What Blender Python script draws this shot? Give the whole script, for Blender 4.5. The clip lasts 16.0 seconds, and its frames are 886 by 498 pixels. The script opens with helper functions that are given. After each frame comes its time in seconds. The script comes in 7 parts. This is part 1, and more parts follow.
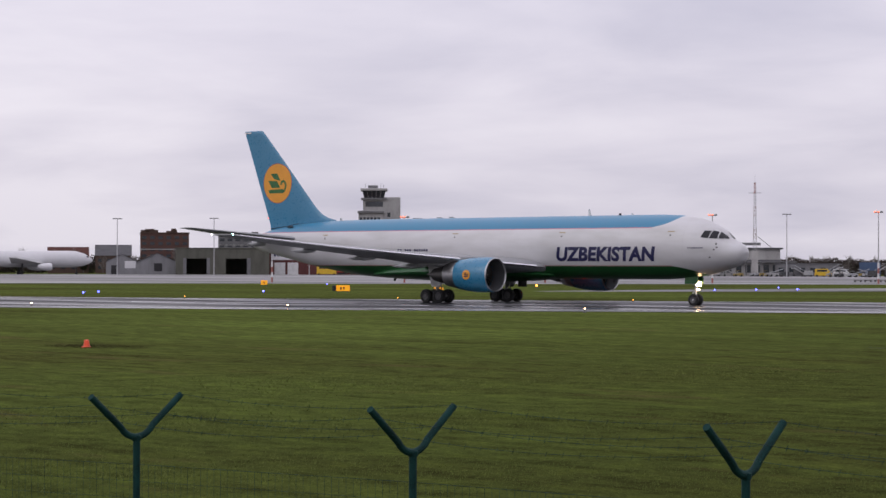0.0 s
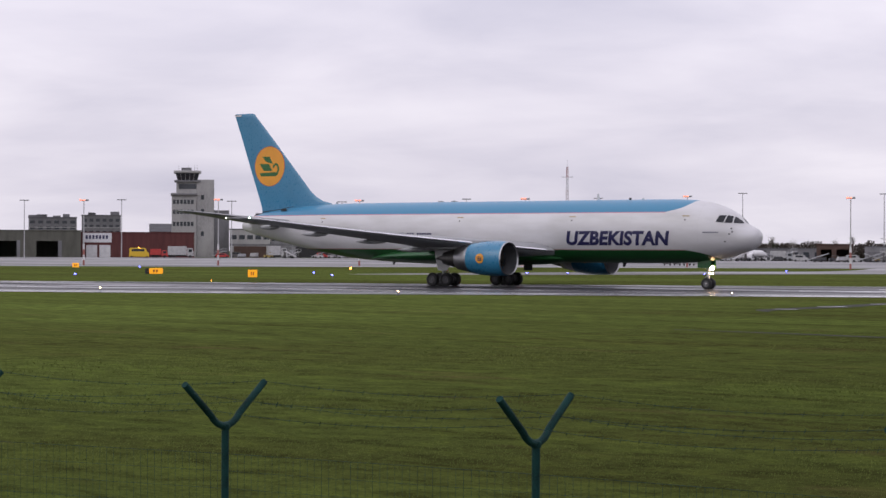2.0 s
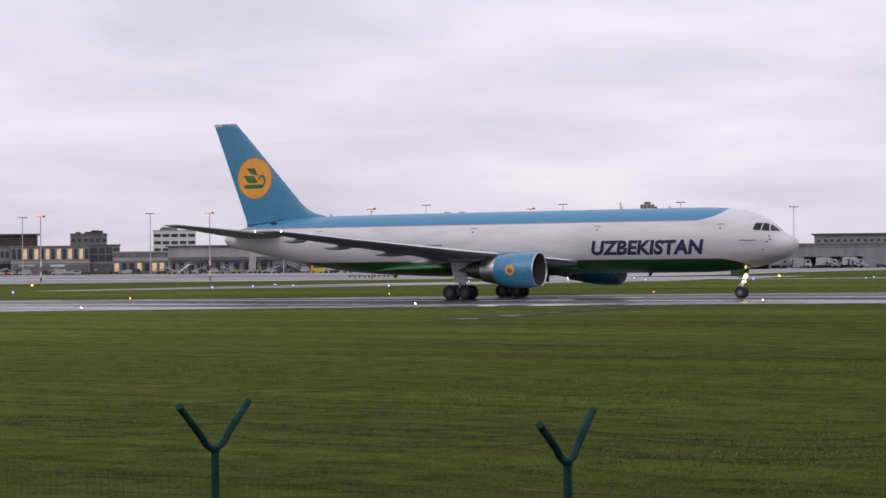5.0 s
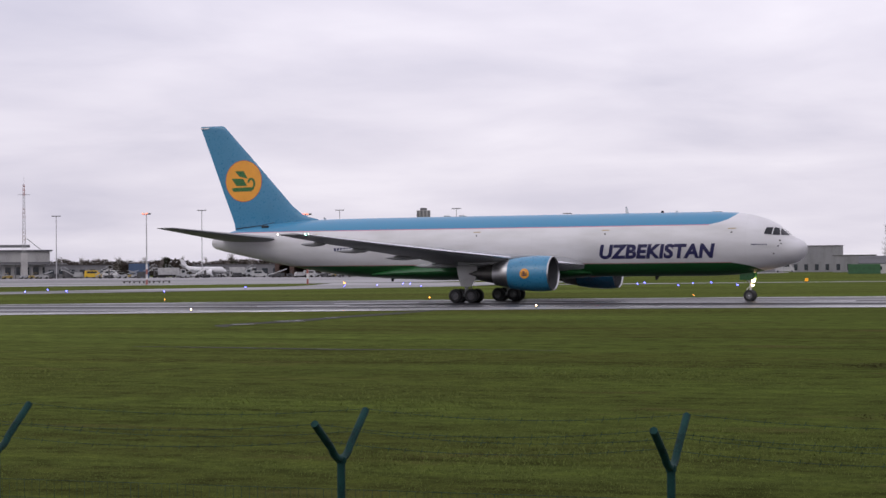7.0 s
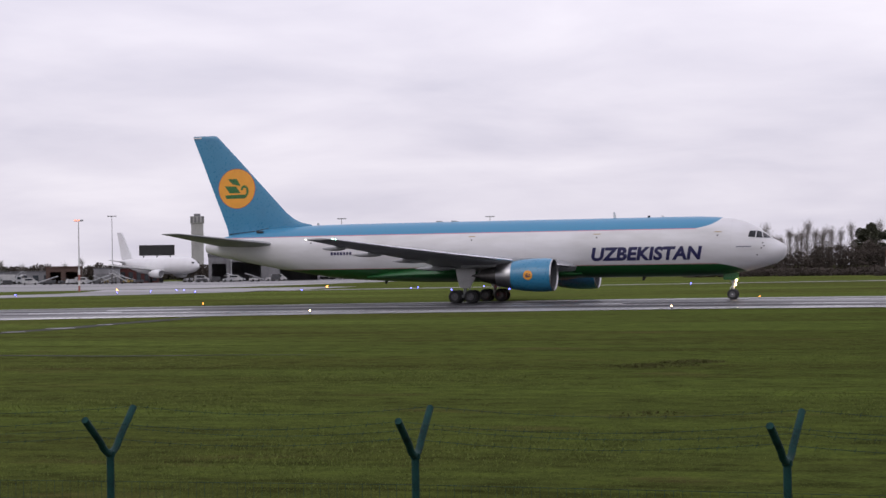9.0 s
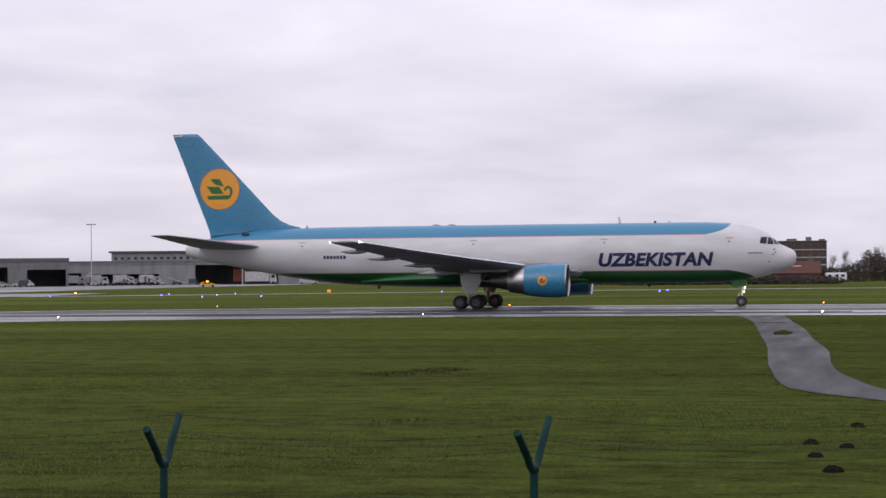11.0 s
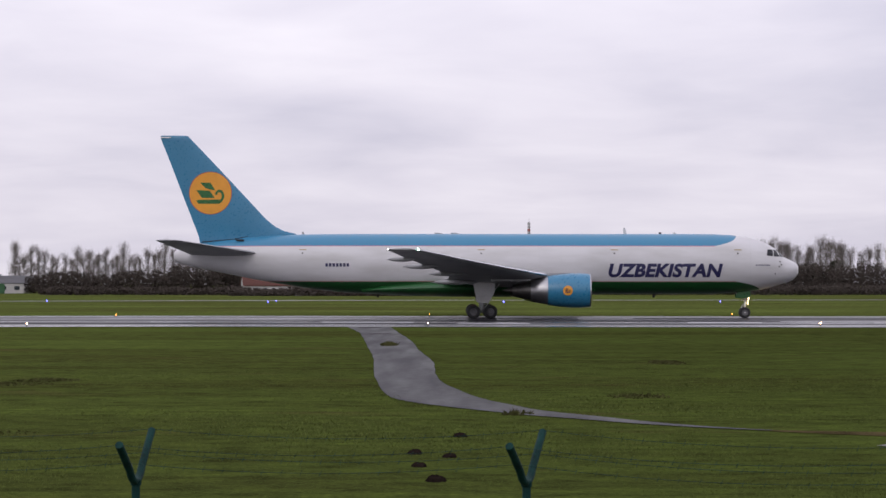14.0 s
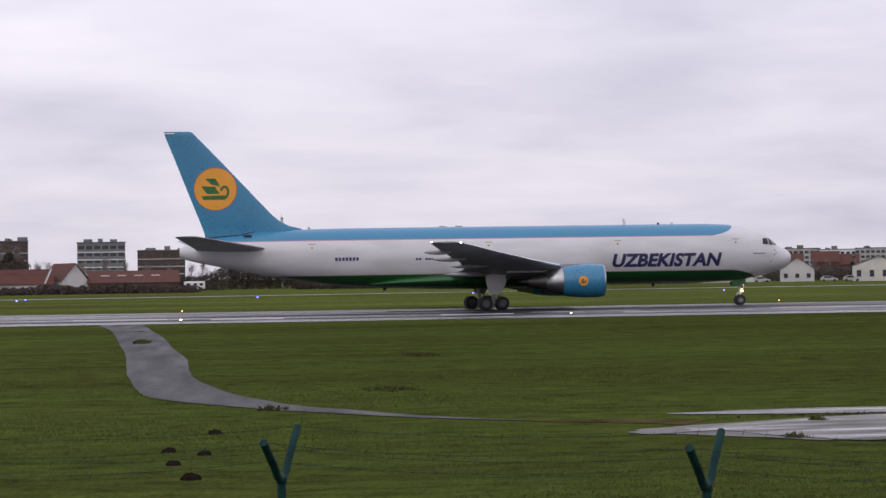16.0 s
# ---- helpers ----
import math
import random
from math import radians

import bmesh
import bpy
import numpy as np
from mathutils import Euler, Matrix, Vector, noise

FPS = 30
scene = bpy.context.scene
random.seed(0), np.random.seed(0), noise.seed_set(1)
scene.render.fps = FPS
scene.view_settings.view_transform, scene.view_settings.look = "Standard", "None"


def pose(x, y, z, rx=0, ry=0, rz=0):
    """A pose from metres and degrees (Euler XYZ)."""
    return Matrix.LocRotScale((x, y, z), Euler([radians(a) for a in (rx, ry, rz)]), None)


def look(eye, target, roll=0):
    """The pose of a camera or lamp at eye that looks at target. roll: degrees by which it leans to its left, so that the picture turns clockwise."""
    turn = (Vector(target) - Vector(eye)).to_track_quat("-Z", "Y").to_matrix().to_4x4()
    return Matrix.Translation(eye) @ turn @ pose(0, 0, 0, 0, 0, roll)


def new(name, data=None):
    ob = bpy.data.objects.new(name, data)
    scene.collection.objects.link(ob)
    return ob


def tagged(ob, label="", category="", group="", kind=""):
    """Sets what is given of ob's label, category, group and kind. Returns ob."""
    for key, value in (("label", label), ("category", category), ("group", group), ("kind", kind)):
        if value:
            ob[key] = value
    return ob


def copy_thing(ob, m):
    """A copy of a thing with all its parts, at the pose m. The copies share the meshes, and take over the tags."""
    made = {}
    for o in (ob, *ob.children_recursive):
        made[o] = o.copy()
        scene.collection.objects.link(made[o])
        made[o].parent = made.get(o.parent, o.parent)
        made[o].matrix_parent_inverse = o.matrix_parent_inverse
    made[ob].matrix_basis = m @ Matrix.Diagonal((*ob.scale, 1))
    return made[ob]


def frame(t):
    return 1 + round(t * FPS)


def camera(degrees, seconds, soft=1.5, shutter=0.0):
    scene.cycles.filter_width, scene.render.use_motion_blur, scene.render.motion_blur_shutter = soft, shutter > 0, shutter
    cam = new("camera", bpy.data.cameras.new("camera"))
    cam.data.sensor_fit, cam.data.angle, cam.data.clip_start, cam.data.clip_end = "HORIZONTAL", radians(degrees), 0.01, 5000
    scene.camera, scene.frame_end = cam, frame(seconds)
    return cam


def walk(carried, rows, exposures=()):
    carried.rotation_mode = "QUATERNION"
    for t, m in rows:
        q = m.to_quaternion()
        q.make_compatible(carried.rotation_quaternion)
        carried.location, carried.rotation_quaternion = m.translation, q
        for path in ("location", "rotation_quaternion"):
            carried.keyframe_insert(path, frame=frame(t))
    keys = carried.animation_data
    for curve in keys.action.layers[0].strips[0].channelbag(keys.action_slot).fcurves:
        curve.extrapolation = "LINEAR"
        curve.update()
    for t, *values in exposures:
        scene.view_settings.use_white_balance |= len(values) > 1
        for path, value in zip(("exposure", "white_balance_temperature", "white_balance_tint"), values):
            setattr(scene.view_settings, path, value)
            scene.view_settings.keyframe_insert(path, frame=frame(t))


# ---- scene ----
EYE = 2.985


def aim(x, y, yaw, pitch, roll):
    """Camera at (x, y) at eye height, yaw clockwise from +Y."""
    a, b = radians(yaw), radians(pitch)
    way = Vector((math.sin(a) * math.cos(b), math.cos(a) * math.cos(b), math.sin(b)))
    eye = Vector((x, y, EYE))
    return look(eye, eye + way * 100, roll)


cam = camera(23.93, 16.0, soft=1.5)
walk(cam, [
    (0, aim(-1.48, 1.72, -43.669, 0.498, 0.139)),
    (0.5, aim(-1.39, 1.60, -42.454, 0.376, 0.274)),
    (1, aim(-1.19, 1.40, -40.841, 0.212, 0.493)),
    (1.5, aim(-0.97, 1.18, -39.927, 0.217, 0.354)),
    (2, aim(-0.98, 1.22, -38.586, 0.050, 0.247)),
    (2.5, aim(-0.99, 1.23, -36.960, 0.149, 0.437)),
    (3, aim(-0.87, 1.11, -35.985, 0.409, 0.315)),
    (3.5, aim(-0.60, 0.79, -34.775, 0.389, 0.070)),
    (4, aim(-0.60, 0.80, -33.107, 0.337, -0.174)),
    (6.5, aim(-0.42, 0.47, -25.497, 0.463, -0.668)),
    (7, aim(-0.34, 0.32, -23.863, 0.484, -0.500)),
    (7.5, aim(-0.11, -0.08, -22.402, 0.669, -0.256)),
    (8, aim(0.08, -0.40, -20.911, 0.434, -0.278)),
    (8.5, aim(0.11, -0.49, -19.446, 0.752, -0.553)),
    (9, aim(0.11, -0.52, -17.698, 0.555, -0.872)),
    (11.5, aim(0.12, -0.53, -9.165, 0.760, -0.478)),
    (12, aim(0.12, -0.48, -7.394, 0.758, -0.622)),
    (12.5, aim(0.12, -0.50, -5.754, 0.754, -0.766)),
    (13, aim(0.13, -0.49, -3.901, 0.795, -0.697)),
    (13.5, aim(0.13, -0.49, -2.159, 0.853, -0.349)),
    (14, aim(0.13, -0.48, -0.236, 0.933, 0.038)),
    (14.5, aim(0.13, -0.49, 1.468, 0.959, 0.101)),
    (15, aim(0.13, -0.45, 3.154, 0.781, -0.155)),
    (15.5, aim(0.13, -0.43, 4.944, 0.531, -0.650)),
    (16, aim(0.14, -0.42, 6.518, 0.731, -0.867)),
], exposures=[(0.0, -0.13), (1.2, -0.04), (2.0, 0.0), (9.0, 0.0), (16.0, -0.03)])

# ---------------------------------------------------------------- light
SUN_EL, SUN_AZ = 34.0, 205.0          # degrees; azimuth clockwise from +Y
world = bpy.data.worlds.new("overcast")
scene.world = world
world.use_nodes = True


def nodes_of(tree):
    tree.nodes.clear()
    return tree.nodes, tree.links


def build_world():
    n, l = nodes_of(world.node_tree)

    def add(kind, **kw):
        k = n.new(kind)
        for a, b in kw.items():
            k.inputs[a.replace("_", " ")].default_value = b
        return k

    def math_(op, a, b=None):
        k = n.new("ShaderNodeMath")
        k.operation = op
        for i, v in enumerate((a, b)):
            if v is None:
                continue
            if isinstance(v, (int, float)):
                k.inputs[i].default_value = v
            else:
                l.new(v, k.inputs[i])
        return k.outputs[0]

    sky = n.new("ShaderNodeTexSky")
    sky.sky_type = "NISHITA"
    sky.sun_disc = False
    sky.sun_elevation = radians(SUN_EL)
    sky.sun_rotation = radians(SUN_AZ)
    sky.air_density, sky.dust_density = 1.0, 3.0
    co = n.new("ShaderNodeTexCoord")
    sep = n.new("ShaderNodeSeparateXYZ")
    l.new(co.outputs["Generated"], sep.inputs[0])
    z = math_("MAXIMUM", sep.outputs[2], 0.0)
    # clouds lie on a flat layer overhead and crowd together to the horizon
    div = math_("ADD", z, 0.16)
    cmb = n.new("ShaderNodeCombineXYZ")
    l.new(math_("DIVIDE", sep.outputs[0], div), cmb.inputs[0])
    l.new(math_("DIVIDE", sep.outputs[1], div), cmb.inputs[1])
    n1 = add("ShaderNodeTexNoise", Scale=0.55, Detail=6.0, Roughness=0.5, Distortion=0.4)
    l.new(cmb.outputs[0], n1.inputs["Vector"])
    n2 = add("ShaderNodeTexNoise", Scale=1.9, Detail=6.0, Roughness=0.5, Distortion=0.3)
    l.new(cmb.outputs[0], n2.inputs["Vector"])
    mix = math_("ADD", math_("MULTIPLY", n1.outputs[0], 0.62), math_("MULTIPLY", n2.outputs[0], 0.38))
    ramp = n.new("ShaderNodeValToRGB")
    e = ramp.color_ramp.elements
    e[0].position, e[0].color = 0.32, (0.60, 0.58, 0.71, 1)
    e[1].position, e[1].color = 0.62, (0.955, 0.905, 1.0, 1)
    m = e.new(0.49)
    m.color = (0.81, 0.768, 0.88, 1)
    l.new(mix, ramp.inputs[0])
    # overcast sky: the zenith is about three times as bright as the horizon
    grad = math_("ADD", math_("ADD", 0.89, math_("MULTIPLY", math_("MINIMUM", z, 0.2), 1.15)), math_("MULTIPLY", z, 0.25))
    vm = n.new("ShaderNodeVectorMath")
    vm.operation = "SCALE"
    l.new(ramp.outputs[0], vm.inputs[0])
    l.new(grad, vm.inputs["Scale"])
    cloud = n.new("ShaderNodeBackground")
    l.new(vm.outputs[0], cloud.inputs[0])
    cloud.inputs[1].default_value = 1.03
    clear = n.new("ShaderNodeBackground")
    l.new(sky.outputs[0], clear.inputs[0])
    clear.inputs[1].default_value = 0.10
    ms = n.new("ShaderNodeMixShader")
    ms.inputs[0].default_value = 0.93
    l.new(clear.outputs[0], ms.inputs[1])
    l.new(cloud.outputs[0], ms.inputs[2])
    out = n.new("ShaderNodeOutputWorld")
    l.new(ms.outputs[0], out.inputs[0])


build_world()
sun = new("sun", bpy.data.lights.new("sun", "SUN"))
sun.data.energy, sun.data.angle, sun.data.color = 0.38, radians(30), (1.0, 0.96, 0.92)
_a, _e = radians(SUN_AZ), radians(SUN_EL)
sun.matrix_world = look((300 * math.sin(_a) * math.cos(_e), 300 * math.cos(_a) * math.cos(_e), 300 * math.sin(_e)), (0, 0, 0))


# ---------------------------------------------------------------- materials
def mat(name, color, rough=0.6, metal=0.0, vary=0.12, scale=2.0, bump=0.0, bump_scale=30.0, emit=0.0, coat=0.0, second=None, spec=0.5, squash=None):
    """A surface with grain and stains at two scales, in object space. second: the colour of its stains."""
    m = bpy.data.materials.new(name)
    m.use_nodes = True
    n, l = m.node_tree.nodes, m.node_tree.links
    b = n["Principled BSDF"]
    b.inputs["Metallic"].default_value = metal
    b.inputs["Coat Weight"].default_value = coat
    b.inputs["Specular IOR Level"].default_value = spec
    co = n.new("ShaderNodeTexCoord")
    src = co.outputs["Object"]
    if squash:
        mp = n.new("ShaderNodeMapping")
        mp.inputs["Scale"].default_value = squash
        l.new(src, mp.inputs[0])
        src = mp.outputs[0]
    big = n.new("ShaderNodeTexNoise")
    big.inputs["Scale"].default_value = scale
    big.inputs["Detail"].default_value = 6
    l.new(src, big.inputs["Vector"])
    fine = n.new("ShaderNodeTexNoise")
    fine.inputs["Scale"].default_value = scale * 11
    fine.inputs["Detail"].default_value = 4
    l.new(src, fine.inputs["Vector"])
    mx = n.new("ShaderNodeMix")
    mx.data_type = "FLOAT"
    mx.inputs[0].default_value = 0.4
    l.new(big.outputs[0], mx.inputs[2])
    l.new(fine.outputs[0], mx.inputs[3])
    ramp = n.new("ShaderNodeValToRGB")
    e = ramp.color_ramp.elements
    lo = second or tuple(c * (1 - 2.2 * vary) for c in color)
    hi = tuple(min(1, c * (1 + vary)) for c in color)
    e[0].position, e[0].color = 0.32, (*lo, 1)
    e[1].position, e[1].color = 0.68, (*hi, 1)
    mid = e.new(0.5)
    mid.color = (*color, 1)
    l.new(mx.outputs[0], ramp.inputs[0])
    l.new(ramp.outputs[0], b.inputs["Base Color"])
    rr = n.new("ShaderNodeMapRange")
    rr.inputs["To Min"].default_value, rr.inputs["To Max"].default_value = max(0.02, rough - 0.12), min(1, rough + 0.12)
    l.new(fine.outputs[0], rr.inputs[0])
    l.new(rr.outputs[0], b.inputs["Roughness"])
    if bump:
        bt = n.new("ShaderNodeTexNoise")
        bt.inputs["Scale"].default_value = bump_scale
        bt.inputs["Detail"].default_value = 5
        l.new(src, bt.inputs["Vector"])
        bp = n.new("ShaderNodeBump")
        bp.inputs["Strength"].default_value = bump
        bp.inputs["Distance"].default_value = 0.05
        l.new(bt.outputs[0], bp.inputs["Height"])
        l.new(bp.outputs[0], b.inputs["Normal"])
    if emit:
        b.inputs["Emission Color"].default_value = (*color, 1)
        b.inputs["Emission Strength"].default_value = emit
    return m


WHITE = mat("white_paint", (0.63, 0.63, 0.645), 0.35, vary=0.03, scale=0.6)
DULL_WHITE = mat("dull_white", (0.62, 0.62, 0.62), 0.6, vary=0.1, scale=0.8)
GREY = mat("grey_paint", (0.34, 0.35, 0.36), 0.5, vary=0.1, scale=0.8)
WING_GREY = mat("wing_grey", (0.27, 0.275, 0.285), 0.5, vary=0.12, scale=0.5)
DARK = mat("dark_gap", (0.02, 0.02, 0.022), 0.7, vary=0.2, scale=1.0)
RUBBER = mat("rubber", (0.018, 0.018, 0.019), 0.75, vary=0.2, scale=6.0)
STEEL = mat("steel", (0.42, 0.42, 0.43), 0.35, metal=1.0, vary=0.1, scale=3.0)
DARK_METAL = mat("dark_metal", (0.12, 0.115, 0.11), 0.4, metal=0.9, vary=0.15, scale=3.0)
CHROME = mat("bright_metal", (0.75, 0.75, 0.77), 0.22, metal=1.0, vary=0.04, scale=2.0)
BLUE = mat("airliner_blue", (0.030, 0.185, 0.325), 0.3, vary=0.05, scale=0.5, coat=0.2)
GREEN_PAINT = mat("green_paint", (0.012, 0.11, 0.022), 0.3, vary=0.08, scale=0.6, coat=0.2)
ORANGE = mat("orange_paint", (0.72, 0.31, 0.03), 0.4, vary=0.04, scale=2.0)
RED_PAINT = mat("red_paint", (0.42, 0.035, 0.03), 0.45, vary=0.1, scale=1.5)
NAVY = mat("navy_lettering", (0.018, 0.018, 0.075), 0.35, vary=0.04, scale=2.0)
GLASS_DARK = mat("dark_glass", (0.02, 0.025, 0.03), 0.06, vary=0.1, scale=1.0, coat=0.5)
FENCE_GREEN = mat("fence_green", (0.007, 0.034, 0.031), 0.65, vary=0.3, scale=8.0, spec=0.10)
LAMP_WARM = mat("lamp_warm", (1.0, 0.55, 0.30), 0.3, emit=14.0)
LAMP_LANDING = mat("landing_lamp", (1.0, 0.66, 0.34), 0.3, emit=26.0)
DOOR_MARK = mat("door_mark", (0.34, 0.27, 0.14), 0.5, vary=0.1, scale=4.0)
LAMP_WHITE = mat("lamp_white", (1.0, 0.95, 0.85), 0.3, emit=30.0)
LAMP_ORANGE = mat("lamp_orange", (1.0, 0.33, 0.05), 0.3, emit=9.0)
LAMP_SALMON = mat("lamp_salmon", (1.0, 0.24, 0.15), 0.3, emit=2.2)
LAMP_BLUE = mat("lamp_blue", (0.12, 0.13, 1.0), 0.3, emit=10.0)
LAMP_GREEN = mat("lamp_green", (0.35, 1.0, 0.75), 0.3, emit=22.0)
LAMP_RED = mat("lamp_red", (1.0, 0.06, 0.03), 0.3, emit=4.0)
FLASH_RED = mat("flash_red", (1.0, 0.0035, 0.0025), 0.3, emit=480.0)
SIGN_YELLOW = mat("lit_yellow_sign", (1.0, 0.40, 0.012), 0.5, emit=0.5)
CONCRETE = mat("concrete", (0.40, 0.39, 0.38), 0.8, vary=0.12, scale=0.25, bump=0.1)


# ---------------------------------------------------------------- mesh helpers
def finish(name, bm, material, parent=None, smooth=True, angle=35):
    bmesh.ops.recalc_face_normals(bm, faces=bm.faces)
    me = bpy.data.meshes.new(name)
    for f in bm.faces:
        f.smooth = smooth
    if smooth:
        for ed in bm.edges:
            if len(ed.link_faces) == 2 and ed.calc_face_angle(0) > radians(angle):
                ed.smooth = False
    bm.to_mesh(me)
    bm.free()
    for m in material if isinstance(material, (list, tuple)) else [material]:
        me.materials.append(m)
    ob = new(name, me)
    if parent:
        ob.parent = parent
    return ob


def part(name, bm, material, parent, label="", smooth=True, angle=35):
    ob = finish(name, bm, material, parent, smooth, angle)
    return tagged(ob, label=label) if label else ob


def thing(name, m, label, category, group="", kind=""):
    ob = new(name)
    ob.matrix_basis = m
    ob.empty_display_size = 0.2
    return tagged(ob, label, category, group, kind)


def box(bm, x0, x1, y0, y1, z0, z1, bevel=0.0, mi=0):
    r = bmesh.ops.create_cube(bm, size=1, matrix=Matrix.LocRotScale(((x0 + x1) / 2, (y0 + y1) / 2, (z0 + z1) / 2), None, (abs(x1 - x0), abs(y1 - y0), abs(z1 - z0))))
    fs = {f for v in r["verts"] for f in v.link_faces}
    for f in fs:
        f.material_index = mi
    if bevel:
        es = {e for v in r["verts"] for e in v.link_edges}
        bmesh.ops.bevel(bm, geom=list(es), offset=bevel, segments=1, affect="EDGES")
    return r["verts"]


def boxed(*a, **k):
    bm = bmesh.new()
    box(bm, *a, **k)
    return bm


def rod(bm, a, b, r0, r1=None, seg=8, mi=0):
    a, b = Vector(a), Vector(b)
    d = b - a
    q = d.to_track_quat("Z", "Y").to_matrix().to_4x4()
    r = bmesh.ops.create_cone(bm, cap_ends=True, segments=seg, radius1=r0, radius2=r0 if r1 is None else r1, depth=d.length, matrix=Matrix.Translation((a + b) / 2) @ q)
    for v in r["verts"]:
        for f in v.link_faces:
            f.material_index = mi
    return r["verts"]


def rodded(*a, **k):
    bm = bmesh.new()
    rod(bm, *a, **k)
    return bm


def loft(bm, rings, closed=True, caps=True, mi=0):
    vs = [[bm.verts.new(p) for p in r] for r in rings]
    k = len(vs[0])
    for a, b in zip(vs, vs[1:]):
        for i in range(k if closed else k - 1):
            f = bm.faces.new((a[i], a[(i + 1) % k], b[(i + 1) % k], b[i]))
            f.material_index = mi
    if caps and closed:
        bm.faces.new(vs[0]).material_index = mi
        bm.faces.new(vs[-1][::-1]).material_index = mi
    return vs


def lathe(bm, prof, seg=24, axis="x", mi=0, caps=False, at=(0, 0, 0)):
    """prof: (along, radius) pairs, turned about the x, y or z axis."""
    rings = []
    for s, r in prof:
        ring = []
        for i in range(seg):
            a = 2 * math.pi * i / seg
            c, d = r * math.cos(a), r * math.sin(a)
            p = {"x": (s, c, d), "y": (c, s, d), "z": (c, d, s)}[axis]
            ring.append((p[0] + at[0], p[1] + at[1], p[2] + at[2]))
        rings.append(ring)
    return loft(bm, rings, True, caps, mi)


def lerp(tab, x):
    for (x0, *a), (x1, *b) in zip(tab, tab[1:]):
        if x <= x1:
            t = 0 if x1 == x0 else max(0, (x - x0) / (x1 - x0))
            return [p + (q - p) * t for p, q in zip(a, b)]
    return list(tab[-1][1:])


def polar(az, r, z=0.0):
    a = radians(az)
    return Vector((r * math.sin(a), r * math.cos(a), z))


def faced(az, r, z=0.0, turn=0.0):
    """A pose at that bearing and range, its -Y side towards the origin."""
    p = polar(az, r, z)
    return pose(p.x, p.y, p.z, 0, 0, -az + turn)


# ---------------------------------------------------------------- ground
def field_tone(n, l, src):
    """The turf is paler to the west and beyond the runway."""
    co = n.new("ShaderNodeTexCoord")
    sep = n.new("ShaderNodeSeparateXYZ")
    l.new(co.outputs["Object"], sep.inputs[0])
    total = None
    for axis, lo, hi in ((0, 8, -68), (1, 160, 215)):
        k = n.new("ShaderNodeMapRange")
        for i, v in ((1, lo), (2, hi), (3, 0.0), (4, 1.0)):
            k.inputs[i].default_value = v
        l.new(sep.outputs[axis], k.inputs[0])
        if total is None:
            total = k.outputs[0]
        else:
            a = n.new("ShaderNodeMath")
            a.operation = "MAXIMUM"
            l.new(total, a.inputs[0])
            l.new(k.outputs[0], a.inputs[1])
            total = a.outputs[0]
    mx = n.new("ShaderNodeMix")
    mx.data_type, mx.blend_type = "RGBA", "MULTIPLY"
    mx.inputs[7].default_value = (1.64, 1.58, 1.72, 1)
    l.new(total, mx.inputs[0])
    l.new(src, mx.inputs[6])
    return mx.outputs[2]


